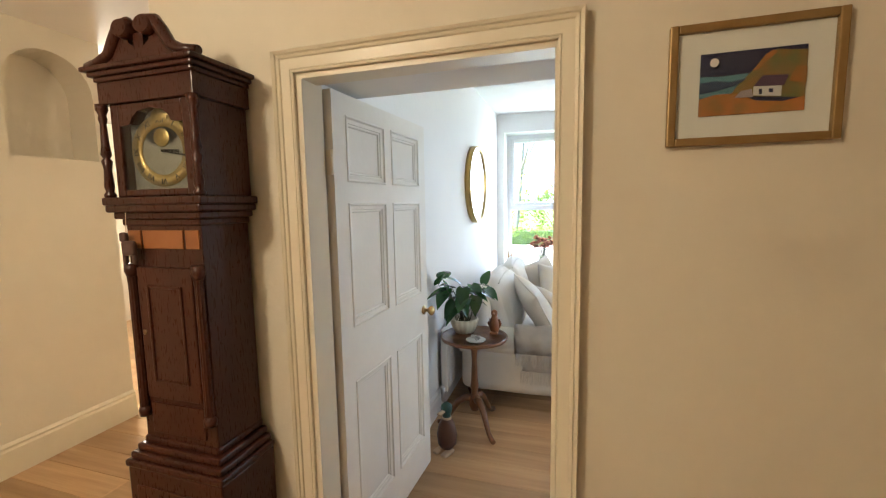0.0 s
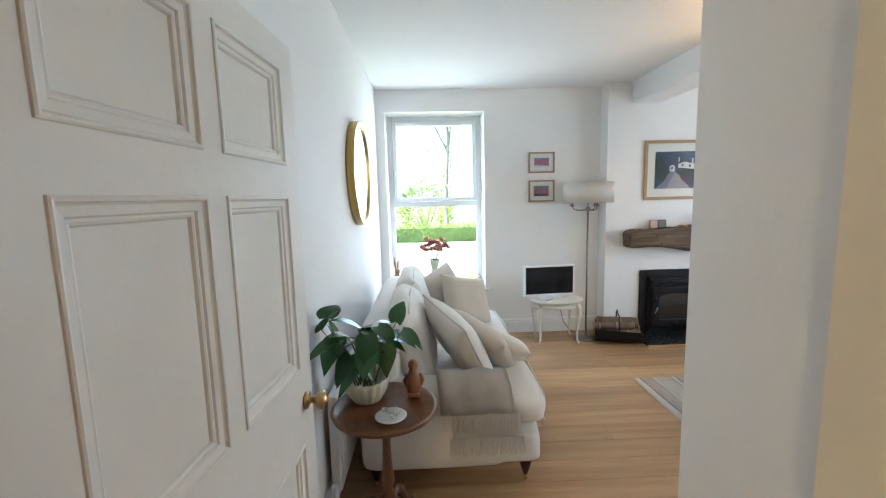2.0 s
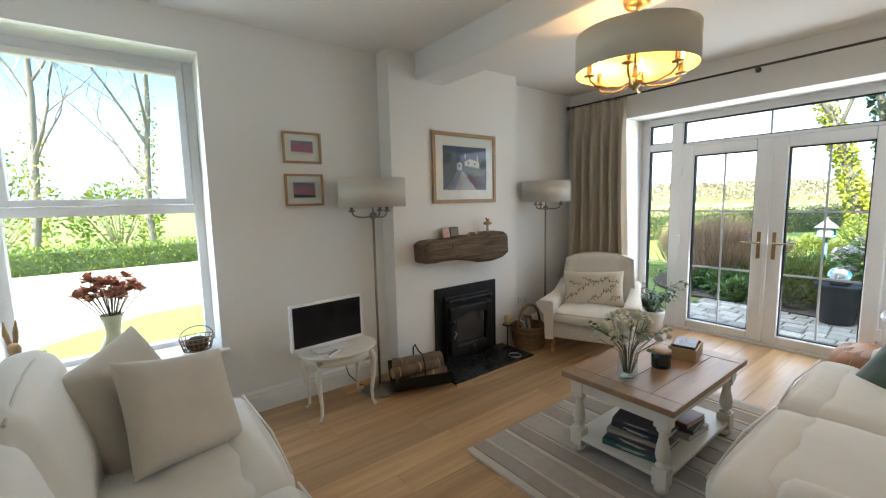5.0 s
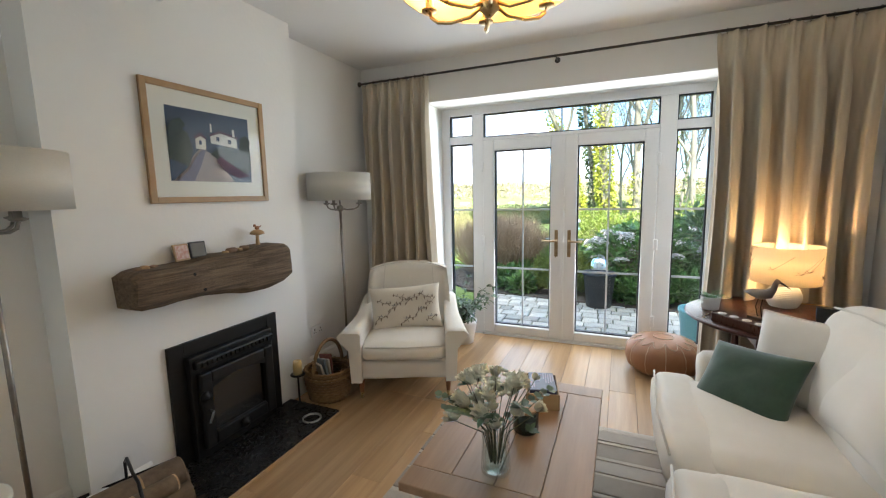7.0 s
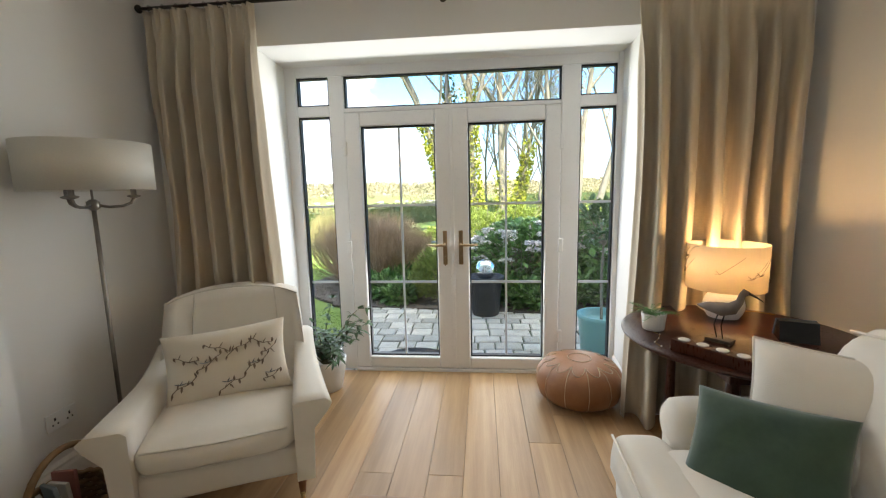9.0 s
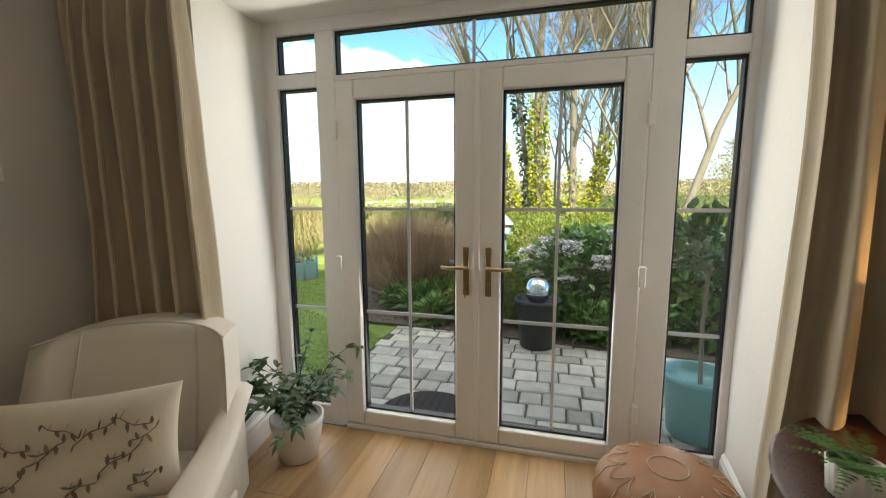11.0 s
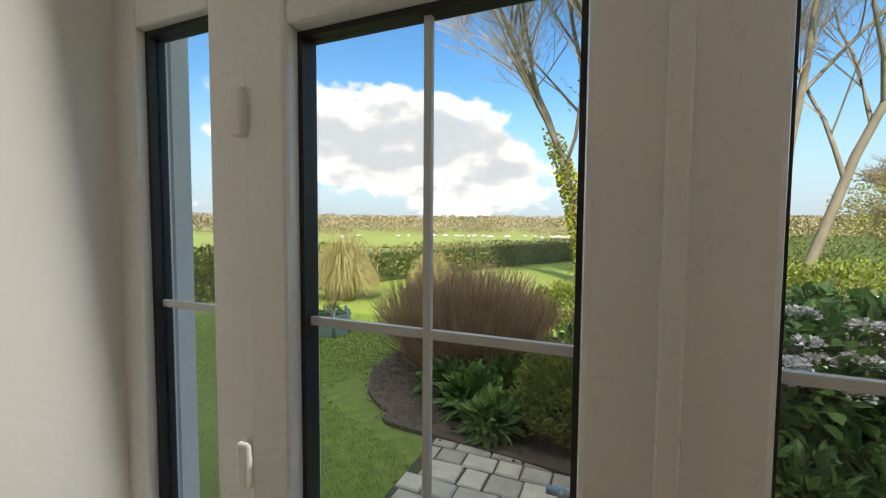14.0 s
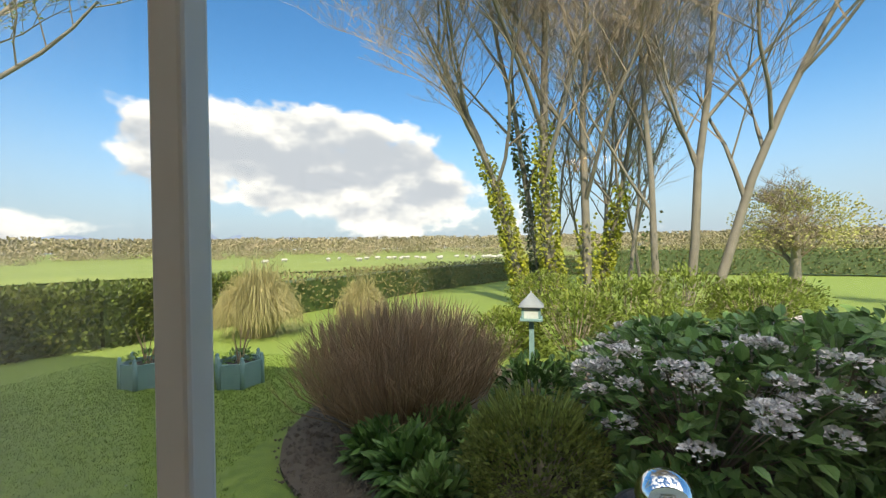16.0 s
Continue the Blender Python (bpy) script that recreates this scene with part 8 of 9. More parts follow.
def tree(name, label, base, h, lean, r0, seed, ivy=None, ivy_to=4.0, fork=0.45, twigs=6, leafmat=None, spread=0.68, depth=4, leafsize=0.06, leaf_n=3, ivy_n=4600):
    r = random.Random(seed)
    t = thing(name, label, "tree", base)
    wood, fine, green, leaves = Heap(), Heap(), Heap(), Heap()

    def grow(p, d, ln, rad, lvl):
        n = 5 if lvl < 2 else 4
        pts, rs = [p.copy()], [rad]
        for i in range(n):
            d = (d + Vector((r.uniform(-1, 1), r.uniform(-1, 1), r.uniform(-0.4, 0.6))) * (0.11 if lvl == 0 else 0.20)).normalized()
            p = p + d * ln / n
            pts.append(p.copy())
            rs.append(max(0.005, rad * (1 - (0.58 if lvl == 0 else 0.62) * (i + 1) / n)))
        (wood if lvl < 2 else fine).tube(pts, rs, 7 if lvl == 0 else 5 if lvl == 1 else 3)
        if ivy and lvl == 0:
            for _ in range(ivy_n):
                k = r.random() * n
                i = min(n - 1, int(k))
                q = pts[i].lerp(pts[i + 1], k - i)
                if q.z > ivy_to * r.uniform(0.75, 1.1):
                    continue
                a = r.uniform(0, 6.28)
                dd = Vector((math.cos(a), math.sin(a), r.uniform(-0.5, 0.4)))
                green.leaf(q + dd * (rs[i] + r.uniform(0.0, 0.16)), (dd + Vector((0, 0, -0.5))).normalized(), 0.105, 0.10, r)
        if leafmat and lvl >= depth - 2:
            for q in pts[1:]:
                for _ in range(leaf_n if lvl < depth else 1):
                    leaves.leaf(q, rdir(r), leafsize * r.uniform(0.7, 1.3), leafsize * 0.7, r)
        if lvl >= depth:
            return
        kids = (twigs + 2 if lvl == 0 else twigs) if lvl < depth - 1 else twigs + 1
        for c in range(kids):
            s = (fork + (1 - fork) * (c + r.random()) / kids) if lvl == 0 else 0.25 + 0.75 * (c + r.random()) / kids
            i = min(n - 1, int(s * n))
            q = pts[i].lerp(pts[i + 1], s * n - i)
            a = r.uniform(0, 6.28)
            side = Vector((math.cos(a), math.sin(a), r.uniform(-0.1, 0.5)))
            nd = (d * (1 - spread * 0.5) + side * spread * (1.0 if lvl else 0.85) + Vector((0, 0, 0.15))).normalized()
            grow(q, nd, ln * (0.52 if lvl == 0 else 0.62) * r.uniform(0.7, 1.15), max(0.006, rs[i] * (0.50 if lvl else 0.56)), lvl + 1)

    grow(Vector((0, 0, -0.15)), Vector((lean[0], lean[1], 1)).normalized(), h, r0 * 0.86, 0)
    wood.put("trunk", M_BARK, t, "", True, False)
    fine.put("crown", M_TWIG, t, "fine bare twigs")
    if green.v:
        green.put("ivy", ivy, t, "climbing ivy leaves")
    if leaves.v:
        leaves.put("leaves", leafmat, t, "small sparse leaves")
    return t


GZF = GZ - 0.16
IV = "tall bare ash tree with ivy-clad trunk"
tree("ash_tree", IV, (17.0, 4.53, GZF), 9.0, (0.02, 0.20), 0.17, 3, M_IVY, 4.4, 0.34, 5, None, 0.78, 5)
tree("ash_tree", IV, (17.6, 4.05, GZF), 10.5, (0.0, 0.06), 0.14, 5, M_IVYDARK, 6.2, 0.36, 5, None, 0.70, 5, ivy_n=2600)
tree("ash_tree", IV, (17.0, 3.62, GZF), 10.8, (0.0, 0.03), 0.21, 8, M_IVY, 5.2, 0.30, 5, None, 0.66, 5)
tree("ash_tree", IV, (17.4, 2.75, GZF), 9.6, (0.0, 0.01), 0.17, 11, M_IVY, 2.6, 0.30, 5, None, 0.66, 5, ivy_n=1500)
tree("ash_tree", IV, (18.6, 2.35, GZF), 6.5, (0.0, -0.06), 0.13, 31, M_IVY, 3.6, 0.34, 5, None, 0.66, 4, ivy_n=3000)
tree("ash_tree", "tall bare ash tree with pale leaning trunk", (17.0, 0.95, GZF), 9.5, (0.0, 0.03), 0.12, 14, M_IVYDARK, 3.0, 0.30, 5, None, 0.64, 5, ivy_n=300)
tree("ash_tree", "tall bare ash tree with pale leaning trunk", (17.0, 0.22, GZF), 10.0, (0.0, -0.17), 0.15, 17, None, 0, 0.30, 5, None, 0.64, 5)
tree("ash_tree", "tall bare ash tree with pale leaning trunk", (16.8, -0.22, GZF), 9.6, (-0.02, -0.36), 0.155, 19, None, 0, 0.28, 5, None, 0.64, 5)
for k, (x, y) in enumerate(((21, 2.4), (24, 1.5), (22, 0.9), (23, 0.1), (20.5, 1.7), (22.5, 3.2), (19.8, 1.2))):
    tree("young_tree", "slender bare tree in the thicket", (x, y, GZF), 6.0 + 0.5 * k, (0, R.uniform(-0.1, 0.1)), 0.08, 40 + k, None, 0, 0.25, 5, M_SHRUB if k % 2 else None, 0.6, 3, 0.09)
apple = tree("apple_tree", "old apple tree in young leaf on the lawn", (21.0, -4.38, GZF), 2.7, (0.03, 0.05), 0.25, 27, None, 0, 0.34, 7, None, 1.0, 4)
h = Heap()
foliage(h, random.Random(271), (0.0, 0.0, 2.55), (1.75, 1.85, 1.30), 3600, 0.085, 0.06, 0.35, 1, 0.2, 2.2)
h.put("leaves", mat("apple_young_leaf", (0.50, 0.47, 0.17), (0.38, 0.38, 0.12), 0.7, island=0.35, leafy=0.3), apple, "sparse yellow-green young leaves")
tree("blossom_tree", "small leaning tree with pinkish buds", (16.5, -6.6, GZF), 2.9, (0.05, 0.12), 0.09, 29, None, 0, 0.35, 5, mat("pink_bud", (0.34, 0.22, 0.15), (0.28, 0.20, 0.12), 0.7, island=0.35), 0.7, 4, 0.06)
tree("roadside_tree", "tall tree with sparse leaves by the hedge", (11.2, 17.2, GZF), 9.0, (0.0, -0.03), 0.2, 55, None, 0, 0.35, 5, M_SHRUB, 0.7, 4, 0.08)
tree("roadside_tree", "bare tree with ivy beyond the drive", (-2.6, 19.5, GZF), 8.5, (0.12, 0), 0.15, 61, M_IVY, 4.0, 0.3, 5, ivy_n=500)
tree("roadside_tree", "bare tree with ivy beyond the drive", (0.4, 20.5, GZF), 9.0, (-0.03, 0), 0.15, 64, M_IVY, 5.5, 0.3, 5, ivy_n=600)
tree("roadside_tree", "bare tree with ivy beyond the drive", (2.4, 21.0, GZF), 8.0, (0.03, 0), 0.12, 66, M_IVY, 4.0, 0.3, 5, M_SHRUB, 0.6, 4, 0.08, ivy_n=300)
for k, (x, y, s) in enumerate(((-4.0, 22.0, 1.9), (-0.6, 23.5, 1.5), (4.0, 23.0, 1.7), (8.0, 20.0, 1.9))):
    t = thing("roadside_shrub", "grey-green shrub in early leaf beyond the drive", "shrub", (x, y, GZF))
    h = Heap(); foliage(h, random.Random(70 + k), (0, 0, s * 0.85), (s, s * 0.8, s), 1700, 0.16, 0.10); h.put("leaves", M_SHRUB, t)
    h = Heap()
    rr = random.Random(80 + k)
    for j in range(40):
        d = rdir(rr, 0.6)
        h.tube([Vector((0, 0, -0.1)), d * s * 0.8 + Vector((0, 0, s * 0.4)), d * s * 1.1 + Vector((0, 0, s * 0.7))], [0.02, 0.012, 0.004], 3)
    h.put("stems", M_TWIG, t)


def hedge(label, line, width, height, n, material, seed, leaf=0.07):
    t = thing("hedge", label, "hedge", (line[0][0], line[0][1], GZF))
    r = random.Random(seed)
    h = Heap()
    seg = [(Vector((*a, 0)), Vector((*c, 0))) for a, c in zip(line, line[1:])]
    tot = sum((c - a).length for a, c in seg)
    o = Vector((line[0][0], line[0][1], 0))
    core = Heap()
    for a, c in seg:
        d = (c - a).normalized()
        sd = Vector((-d.y, d.x, 0))
        k = int(n * (c - a).length / tot)
        for _ in range(k):
            s = r.random()
            q = a.lerp(c, s) - o
            ph = r.uniform(-0.15, math.pi + 0.15)
            hh = height * (1 + 0.09 * noise.noise(q * 0.7 + Vector((0, 0, seed))) + 0.05 * noise.noise(q * 3))
            ex = width / 2 * (1 + 0.2 * noise.noise(q * 1.3))
            cx, cz = math.cos(ph), math.sin(ph)
            p = q + sd * ex * math.copysign(abs(cx) ** 0.5, cx) * r.uniform(0.75, 1.05) + Vector((0, 0, max(0.02, hh * max(0, cz) ** 0.45 * r.uniform(0.8, 1.03))))
            if r.random() < 0.45:
                p.z *= r.random()
            h.leaf(p, (sd * cx + Vector((r.uniform(-0.7, 0.7), r.uniform(-0.7, 0.7), cz + r.uniform(-0.4, 0.6)))).normalized(), leaf * r.uniform(0.7, 1.3), leaf * 0.65, r)
        # plain dark box behind the leaves stands in for the hedge's shaded inside
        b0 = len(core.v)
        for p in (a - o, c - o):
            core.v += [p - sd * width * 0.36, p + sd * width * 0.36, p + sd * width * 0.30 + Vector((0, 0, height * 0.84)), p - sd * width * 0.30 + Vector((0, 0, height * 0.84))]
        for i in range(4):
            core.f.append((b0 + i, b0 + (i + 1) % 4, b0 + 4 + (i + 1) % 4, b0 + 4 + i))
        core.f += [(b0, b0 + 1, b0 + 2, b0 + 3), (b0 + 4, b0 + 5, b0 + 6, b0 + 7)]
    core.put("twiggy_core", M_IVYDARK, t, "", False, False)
    h.put("leaves", material, t, "small hedge leaves")
    return t


hedge("clipped dark green boundary hedge round the lawn", [(4.5, 15.5), (7.6, 13.6), (10.4, 12.2), (13.8, 11.2)], 1.0, 1.25, 30000, M_HEDGE, 2, 0.10)
hedge("half-bare brownish boundary hedge beyond the garden", [(13.8, 11.2), (20, 9.4), (27, 6.5), (34, 1.0)], 1.1, 1.15, 14000, M_HEDGEBROWN, 3, 0.09)
hedge("half-bare hedgerow behind the apple tree", [(34, 1.0), (33, -10), (30, -24)], 1.6, 1.7, 7000, M_HEDGEBROWN, 4, 0.16)
hedge("bright clipped hedge along the drive", [(-11, 17.3), (4.2, 17.5)], 1.0, 0.78, 17000, mat("bright_hedge_leaf", (0.20, 0.27, 0.03), (0.14, 0.21, 0.03), 0.6, island=0.35), 6)

# bed, patio and drive
b = B()
ctl = [Vector(p) for p in ((6.55, 0.4, 0), (9.3, 0.6, 0), (10.2, 3.0, 0), (9.9, 5.4, 0), (8.9, 6.35, 0), (8.0, 6.42, 0), (7.35, 6.15, 0), (6.95, 5.7, 0), (6.72, 5.1, 0))]
edge = []
for i in range(9):
    p0, p1, p2, p3 = (ctl[(i + k) % 9] for k in (-1, 0, 1, 2))
    for k in range(6):
        u = k / 6
        q = 0.5 * (2 * p1 + (p2 - p0) * u + (2 * p0 - 5 * p1 + 4 * p2 - p3) * u * u + (3 * p1 - p0 - 3 * p2 + p3) * u ** 3)
        edge.append((q.x + 0.02 * noise.noise((i * 2 + u * 2, 0, 0)), q.y + 0.02 * noise.noise((0, i * 2 + u * 2, 0))))
prism(b, edge, GZ - 0.1, GZ + 0.035)
setting("ground_bed", b, M_EARTH, "dark soil of the planted bed")
SOIL_EDGE = edge
b = B(); box(b, XO + 0.02, 6.85, -1.5, 5.14, GZ - 0.12, GZ + 0.008)
pav = setting("pavement", b, M_GROUT, "mossy joints of the stone patio")
b = B(); prism(b, [(-12, 8.4), (2.3, 8.4), (2.5, 10.0), (2.6, 16.7), (-12, 16.7)], GZ - 0.5, GZ - 0.012); setting("road_drive", b, M_GRAVEL, "pale gravel drive outside the window")

# twiggy bush
t = thing("dogwood_bush", "dense bush of bare red-brown stems", "shrub", (8.25, 5.44, GZ + 0.03))
h = Heap()
r = random.Random(6)
for k in range(1050):
    a = r.uniform(0, 6.28)
    e = r.random() ** 0.55 * (1.0 if k % 9 else 1.14)
    top = (1.20 - 0.42 * e ** 3) * r.uniform(0.80, 1.03)
    tip = Vector((math.cos(a) * 1.06 * e, math.sin(a) * 1.06 * e, top))
    root = Vector((tip.x * 0.38 + r.uniform(-0.05, 0.05), tip.y * 0.38 + r.uniform(-0.05, 0.05), 0))
    mid = root.lerp(tip, 0.5) + Vector((tip.x * 0.13, tip.y * 0.13, 0)) + Vector((r.uniform(-0.07, 0.07), r.uniform(-0.07, 0.07), 0))
    h.tube([root, mid, tip], [0.0062, 0.0048, 0.0018], 3)
    for j in range(4):
        s_ = r.uniform(0.05, 0.75)
        q = mid.lerp(tip, s_)
        out = (tip - mid) * r.uniform(0.25, 0.5) + Vector((r.uniform(-0.11, 0.11), r.uniform(-0.11, 0.11), 0))
        h.tube([q, q + out], [0.0030, 0.0012], 3)
h.put("stems", M_BUSHTWIG, t)

t = thing("evergreen_shrub", "rounded golden-green evergreen shrub by the patio", "shrub", (7.2, 4.14, GZ + 0.03))
h = Heap(); r = random.Random(8)
foliage(h, r, (0, 0, 0.30), (0.46, 0.46, 0.34), 7500, 0.045, 0.022, 0.72, 1, 0.9, 5, True)
for k in range(220):
    d = rdir(r, 0.7)
    h.leaf(Vector((d.x * 0.36, d.y * 0.36, 0.35 + d.z * 0.34)), (d + Vector((0, 0, 0.5))).normalized(), r.uniform(0.08, 0.15), 0.014, r)
h.put("leaves", M_YEW, t)
h = Heap()
for k in range(30):
    d = rdir(r, 0.6)
    h.tube([Vector((0, 0, -0.02)), d * 0.2 + Vector((0, 0, 0.12)), d * 0.34 + Vector((0, 0, 0.25))], [0.01, 0.006, 0.002], 3)
h.put("stems", M_TWIG, t)


def hydrangea(x, y, s, seed):
    t = thing("hydrangea", "hydrangea bush with faded white flower heads", "shrub", (x, y, GZ + 0.03), 0, "hydrangeas in the bed")
    r = random.Random(seed)
    h = Heap(); foliage(h, r, (0, 0, s * 0.50), (s * 0.80, s * 0.80, s * 0.52), int(1000 * s), 0.135, 0.085, 0.66, 1, 0.15, 3.0, True)
    # young shoots standing above the old heads
    stems = Heap()
    for k in range(int(16 * s)):
        d = rdir(r, 0.75)
        foot = Vector((d.x * s * 0.5, d.y * s * 0.5, s * (0.58 + 0.36 * max(0.0, d.z))))
        tip = foot + Vector((d.x * 0.08, d.y * 0.08, r.uniform(0.10, 0.20)))
        stems.tube([foot * 0.5, foot, tip], [0.008, 0.006, 0.005], 4)
        for j in range(7):
            a = j * 2.4 + r.uniform(-0.3, 0.3)
            h.broad(tip - Vector((0, 0, 0.012 * j)), Vector((math.cos(a), math.sin(a), 0.45 - 0.09 * j)).normalized(), r.uniform(0.11, 0.17), 0.085, r)
    h.put("leaves", M_HYDLEAF, t, "broad green leaves")
    fl_ = Heap()
    for k in range(int(34 * s)):
        d = rdir(r, 0.35)
        q = r.uniform(0.92, 1.08)
        tip = Vector((d.x * s * 0.80 * q, d.y * s * 0.80 * q, s * (0.52 + 0.50 * d.z * q if d.z > -0.2 else 0.42)))
        stems.tube([Vector((d.x * 0.05, d.y * 0.05, 0)), tip * 0.6, tip], [0.006, 0.005, 0.004], 3)
        size = r.uniform(0.075, 0.115)
        for j in range(85):
            dd = rdir(r, 0.35)
            p = tip + Vector((dd.x, dd.y, dd.z * 0.62)) * size * r.uniform(0.75, 1.05)
            fl_.broad(p, (dd + rdir(r) * 0.8).normalized(), 0.036, 0.032, r)
    stems.put("stems", M_TWIG, t)
    fl_.put("flower_heads", M_HYDFLOWER, t, "faded pinkish-white flower heads")


for k, (x, y, s) in enumerate(((7.65, 3.0, 0.98), (7.9, 2.2, 1.08), (7.35, 1.4, 1.0), (8.35, 2.9, 0.95), (8.3, 1.4, 1.05), (7.2, 0.5, 0.9))):
    hydrangea(x, y, s, 100 + k)
for k, (x, y, s) in enumerate(((7.25, 5.0, 0.26), (7.7, 4.85, 0.28), (7.45, 5.35, 0.22), (6.95, 4.75, 0.2), (7.9, 4.3, 0.3), (6.75, 2.9, 0.25), (8.8, 4.2, 0.4), (9.2, 3.4, 0.5), (6.95, 2.5, 0.34), (6.9, 1.9, 0.36), (6.92, 1.3, 0.34), (6.95, 0.8, 0.36), (7.0, 3.4, 0.30), (6.85, 3.15, 0.26), (7.3, 2.3, 0.4))):
    t = thing("low_plant", "low leafy green perennial in the bed", "plant", (x, y, GZ + 0.03), 0, "low plants in the bed")
    h = Heap(); foliage(h, random.Random(120 + k), (0, 0, s * 0.5), (s, s, s * 0.75), 460, 0.13, 0.065, 0.3, 1, 0.6, 3.0, True); h.put("leaves", M_HYDLEAF if k % 2 else mat("fresh_leaf", (0.13, 0.25, 0.055), (0.09, 0.18, 0.045), 0.5, island=0.35), t)
for k, (x, y, s) in enumerate(((11.4, 3.6, 0.85), (12.4, 2.6, 0.95), (13.2, 1.5, 1.0), (12.6, 0.5, 0.9), (13.8, -0.3, 0.9), (10.6, 2.4, 0.75), (14.5, 4.0, 0.9), (11.2, 4.7, 0.6))):
    t = thing("shrub", "sunlit yellow-green shrub in spring leaf", "shrub", (x, y, GZF), 0, "shrubs beyond the bed")
    h = Heap(); foliage(h, random.Random(140 + k), (0, 0, s * 0.65), (s, s, s * 0.72), 2600, 0.085, 0.045, 0.6, 1, 0.5, 4, True); h.put("leaves", M_SHRUB, t)
    h = Heap(); rr = random.Random(150 + k)
    for j in range(40):
        d = rdir(rr, 0.5)
        h.tube([Vector((0, 0, -0.05)), d * s * 0.5 + Vector((0, 0, s * 0.3)), d * s * 0.95 + Vector((0, 0, s * 0.62))], [0.012, 0.008, 0.002], 3)
    h.put("stems", M_TWIG, t)


def pampas(x, y, s, seed):
    t = thing("pampas_grass", "arching clump of straw-coloured pampas grass", "grass", (x, y, GZF))
    r = random.Random(seed)
    h = Heap()
    for k in range(2600):
        a = r.uniform(0, 6.28)
        d = Vector((math.cos(a), math.sin(a), 0))
        o = r.random() ** 0.7
        H = s * (1.12 - 0.5 * o) * (r.uniform(0.6, 1.05) if k % 6 else r.uniform(0.9, 1.35))
        pts = [d * 0.22 * s * r.random() + d * 0.56 * s * o * q ** 0.85 + Vector((0, 0, H * math.sin(q * math.pi * (0.48 + 0.42 * o)))) for q in (0, 0.3, 0.55, 0.8, 1.0)]
        h.tube(pts, [0.005, 0.005, 0.005, 0.004, 0.001], 3)
    h.put("blades", M_PAMPAS, t)


pampas(11.7, 9.7, 1.35, 1), pampas(13.6, 8.3, 0.95, 2)


def planter(x, y, seed):
    t = thing("garden_planter", "pale teal hexagonal wooden planter with bare stems", "planter", (x, y, GZ - 0.06), seed * 23, "teal planters on the lawn")
    r = random.Random(seed)
    bm = B()
    for k in range(6):
        a = radians(60 * k + 30)
        rbox(bm, -0.145, 0.145, -0.012, 0.012, 0.02, 0.36, 0.004, 1, Matrix.Translation((0.245 * math.cos(a), 0.245 * math.sin(a), 0)) @ pose(0, 0, 0, 0, 0, math.degrees(a) + 90))
    part("panels", bm, M_TEALPAINT, t)
    for k in range(6):
        a = radians(60 * k)
        bm = B(); lathe(bm, [(0.03, 0), (0.03, 0.39), (0.018, 0.40), (0.026, 0.425), (0.004, 0.45)], 8, pose(0.283 * math.cos(a), 0.283 * math.sin(a), 0)); part("post", bm, M_TEALPAINT, t)
    bm = B(); lathe(bm, [(0.235, 0.29), (0.235, 0.31)], 6); part("soil", bm, M_SOIL, t)
    h = Heap()
    for k in range(9):
        d = rdir(r, 1.6)
        h.tube([Vector((d.x * 0.04, d.y * 0.04, 0.3)), d * 0.2 + Vector((0, 0, 0.38)), d * 0.38 + Vector((0, 0, 0.42))], [0.007, 0.005, 0.002], 4)
    h.put("bare_stems", M_BUSHTWIG, t)
    h = Heap(); foliage(h, r, (0, 0, 0.36), (0.18, 0.18, 0.12), 130, 0.06, 0.03); h.put("leaves", M_HYDLEAF, t)


planter(8.75, 9.1, 1), planter(9.0, 7.9, 2)
b = B(); prism(b, [(9.3, 8.1), (9.9, 8.2), (10.0, 8.8), (9.4, 8.9)], GZ - 0.2, GZ - 0.045); setting("pavement_slab", b, M_SETT, "grey paving slab in the lawn")

t = thing("bird_table", "pale green bird table with roofed house on a post", "bird table", (9.45, 4.21, GZ - 0.09))
b = B(); rbox(b, -0.03, 0.03, -0.03, 0.03, 0, 0.92, 0.004); part("post", b, M_TEALPAINT, t)
b = B(); rbox(b, -0.13, 0.13, -0.13, 0.13, 0.92, 0.95, 0.005); part("floor", b, M_TEALPAINT, t)
for k in range(4):
    a = radians(45 + 90 * k)
    b = B(); rbox(b, -0.014, 0.014, -0.014, 0.014, 0.95, 1.08, 0.002, 1, pose(0.135 * math.cos(a), 0.135 * math.sin(a), 0)); part("corner_post", b, M_TEALPAINT, t)
b = B()
for sx in (-1, 1):
    rbox(b, min(sx * 0.096, sx * 0.104), max(sx * 0.096, sx * 0.104), -0.09, 0.09, 0.95, 1.08, 0.002, 1)
rbox(b, -0.09, 0.09, 0.09, 0.098, 0.95, 1.08, 0.002, 1)
part("walls", b, mat("white_painted_wood", (0.62, 0.66, 0.62), (0.55, 0.6, 0.56), 0.6), t)
b = B(); lathe(b, [(0.205, 1.08), (0.20, 1.095), (0.02, 1.24), (0.004, 1.27)], 4, pose(0, 0, 0, 0, 0, 45)); part("roof", b, mat("lead_grey_roof", (0.26, 0.29, 0.30), (0.2, 0.22, 0.23), 0.6), t, "grey pyramid roof")

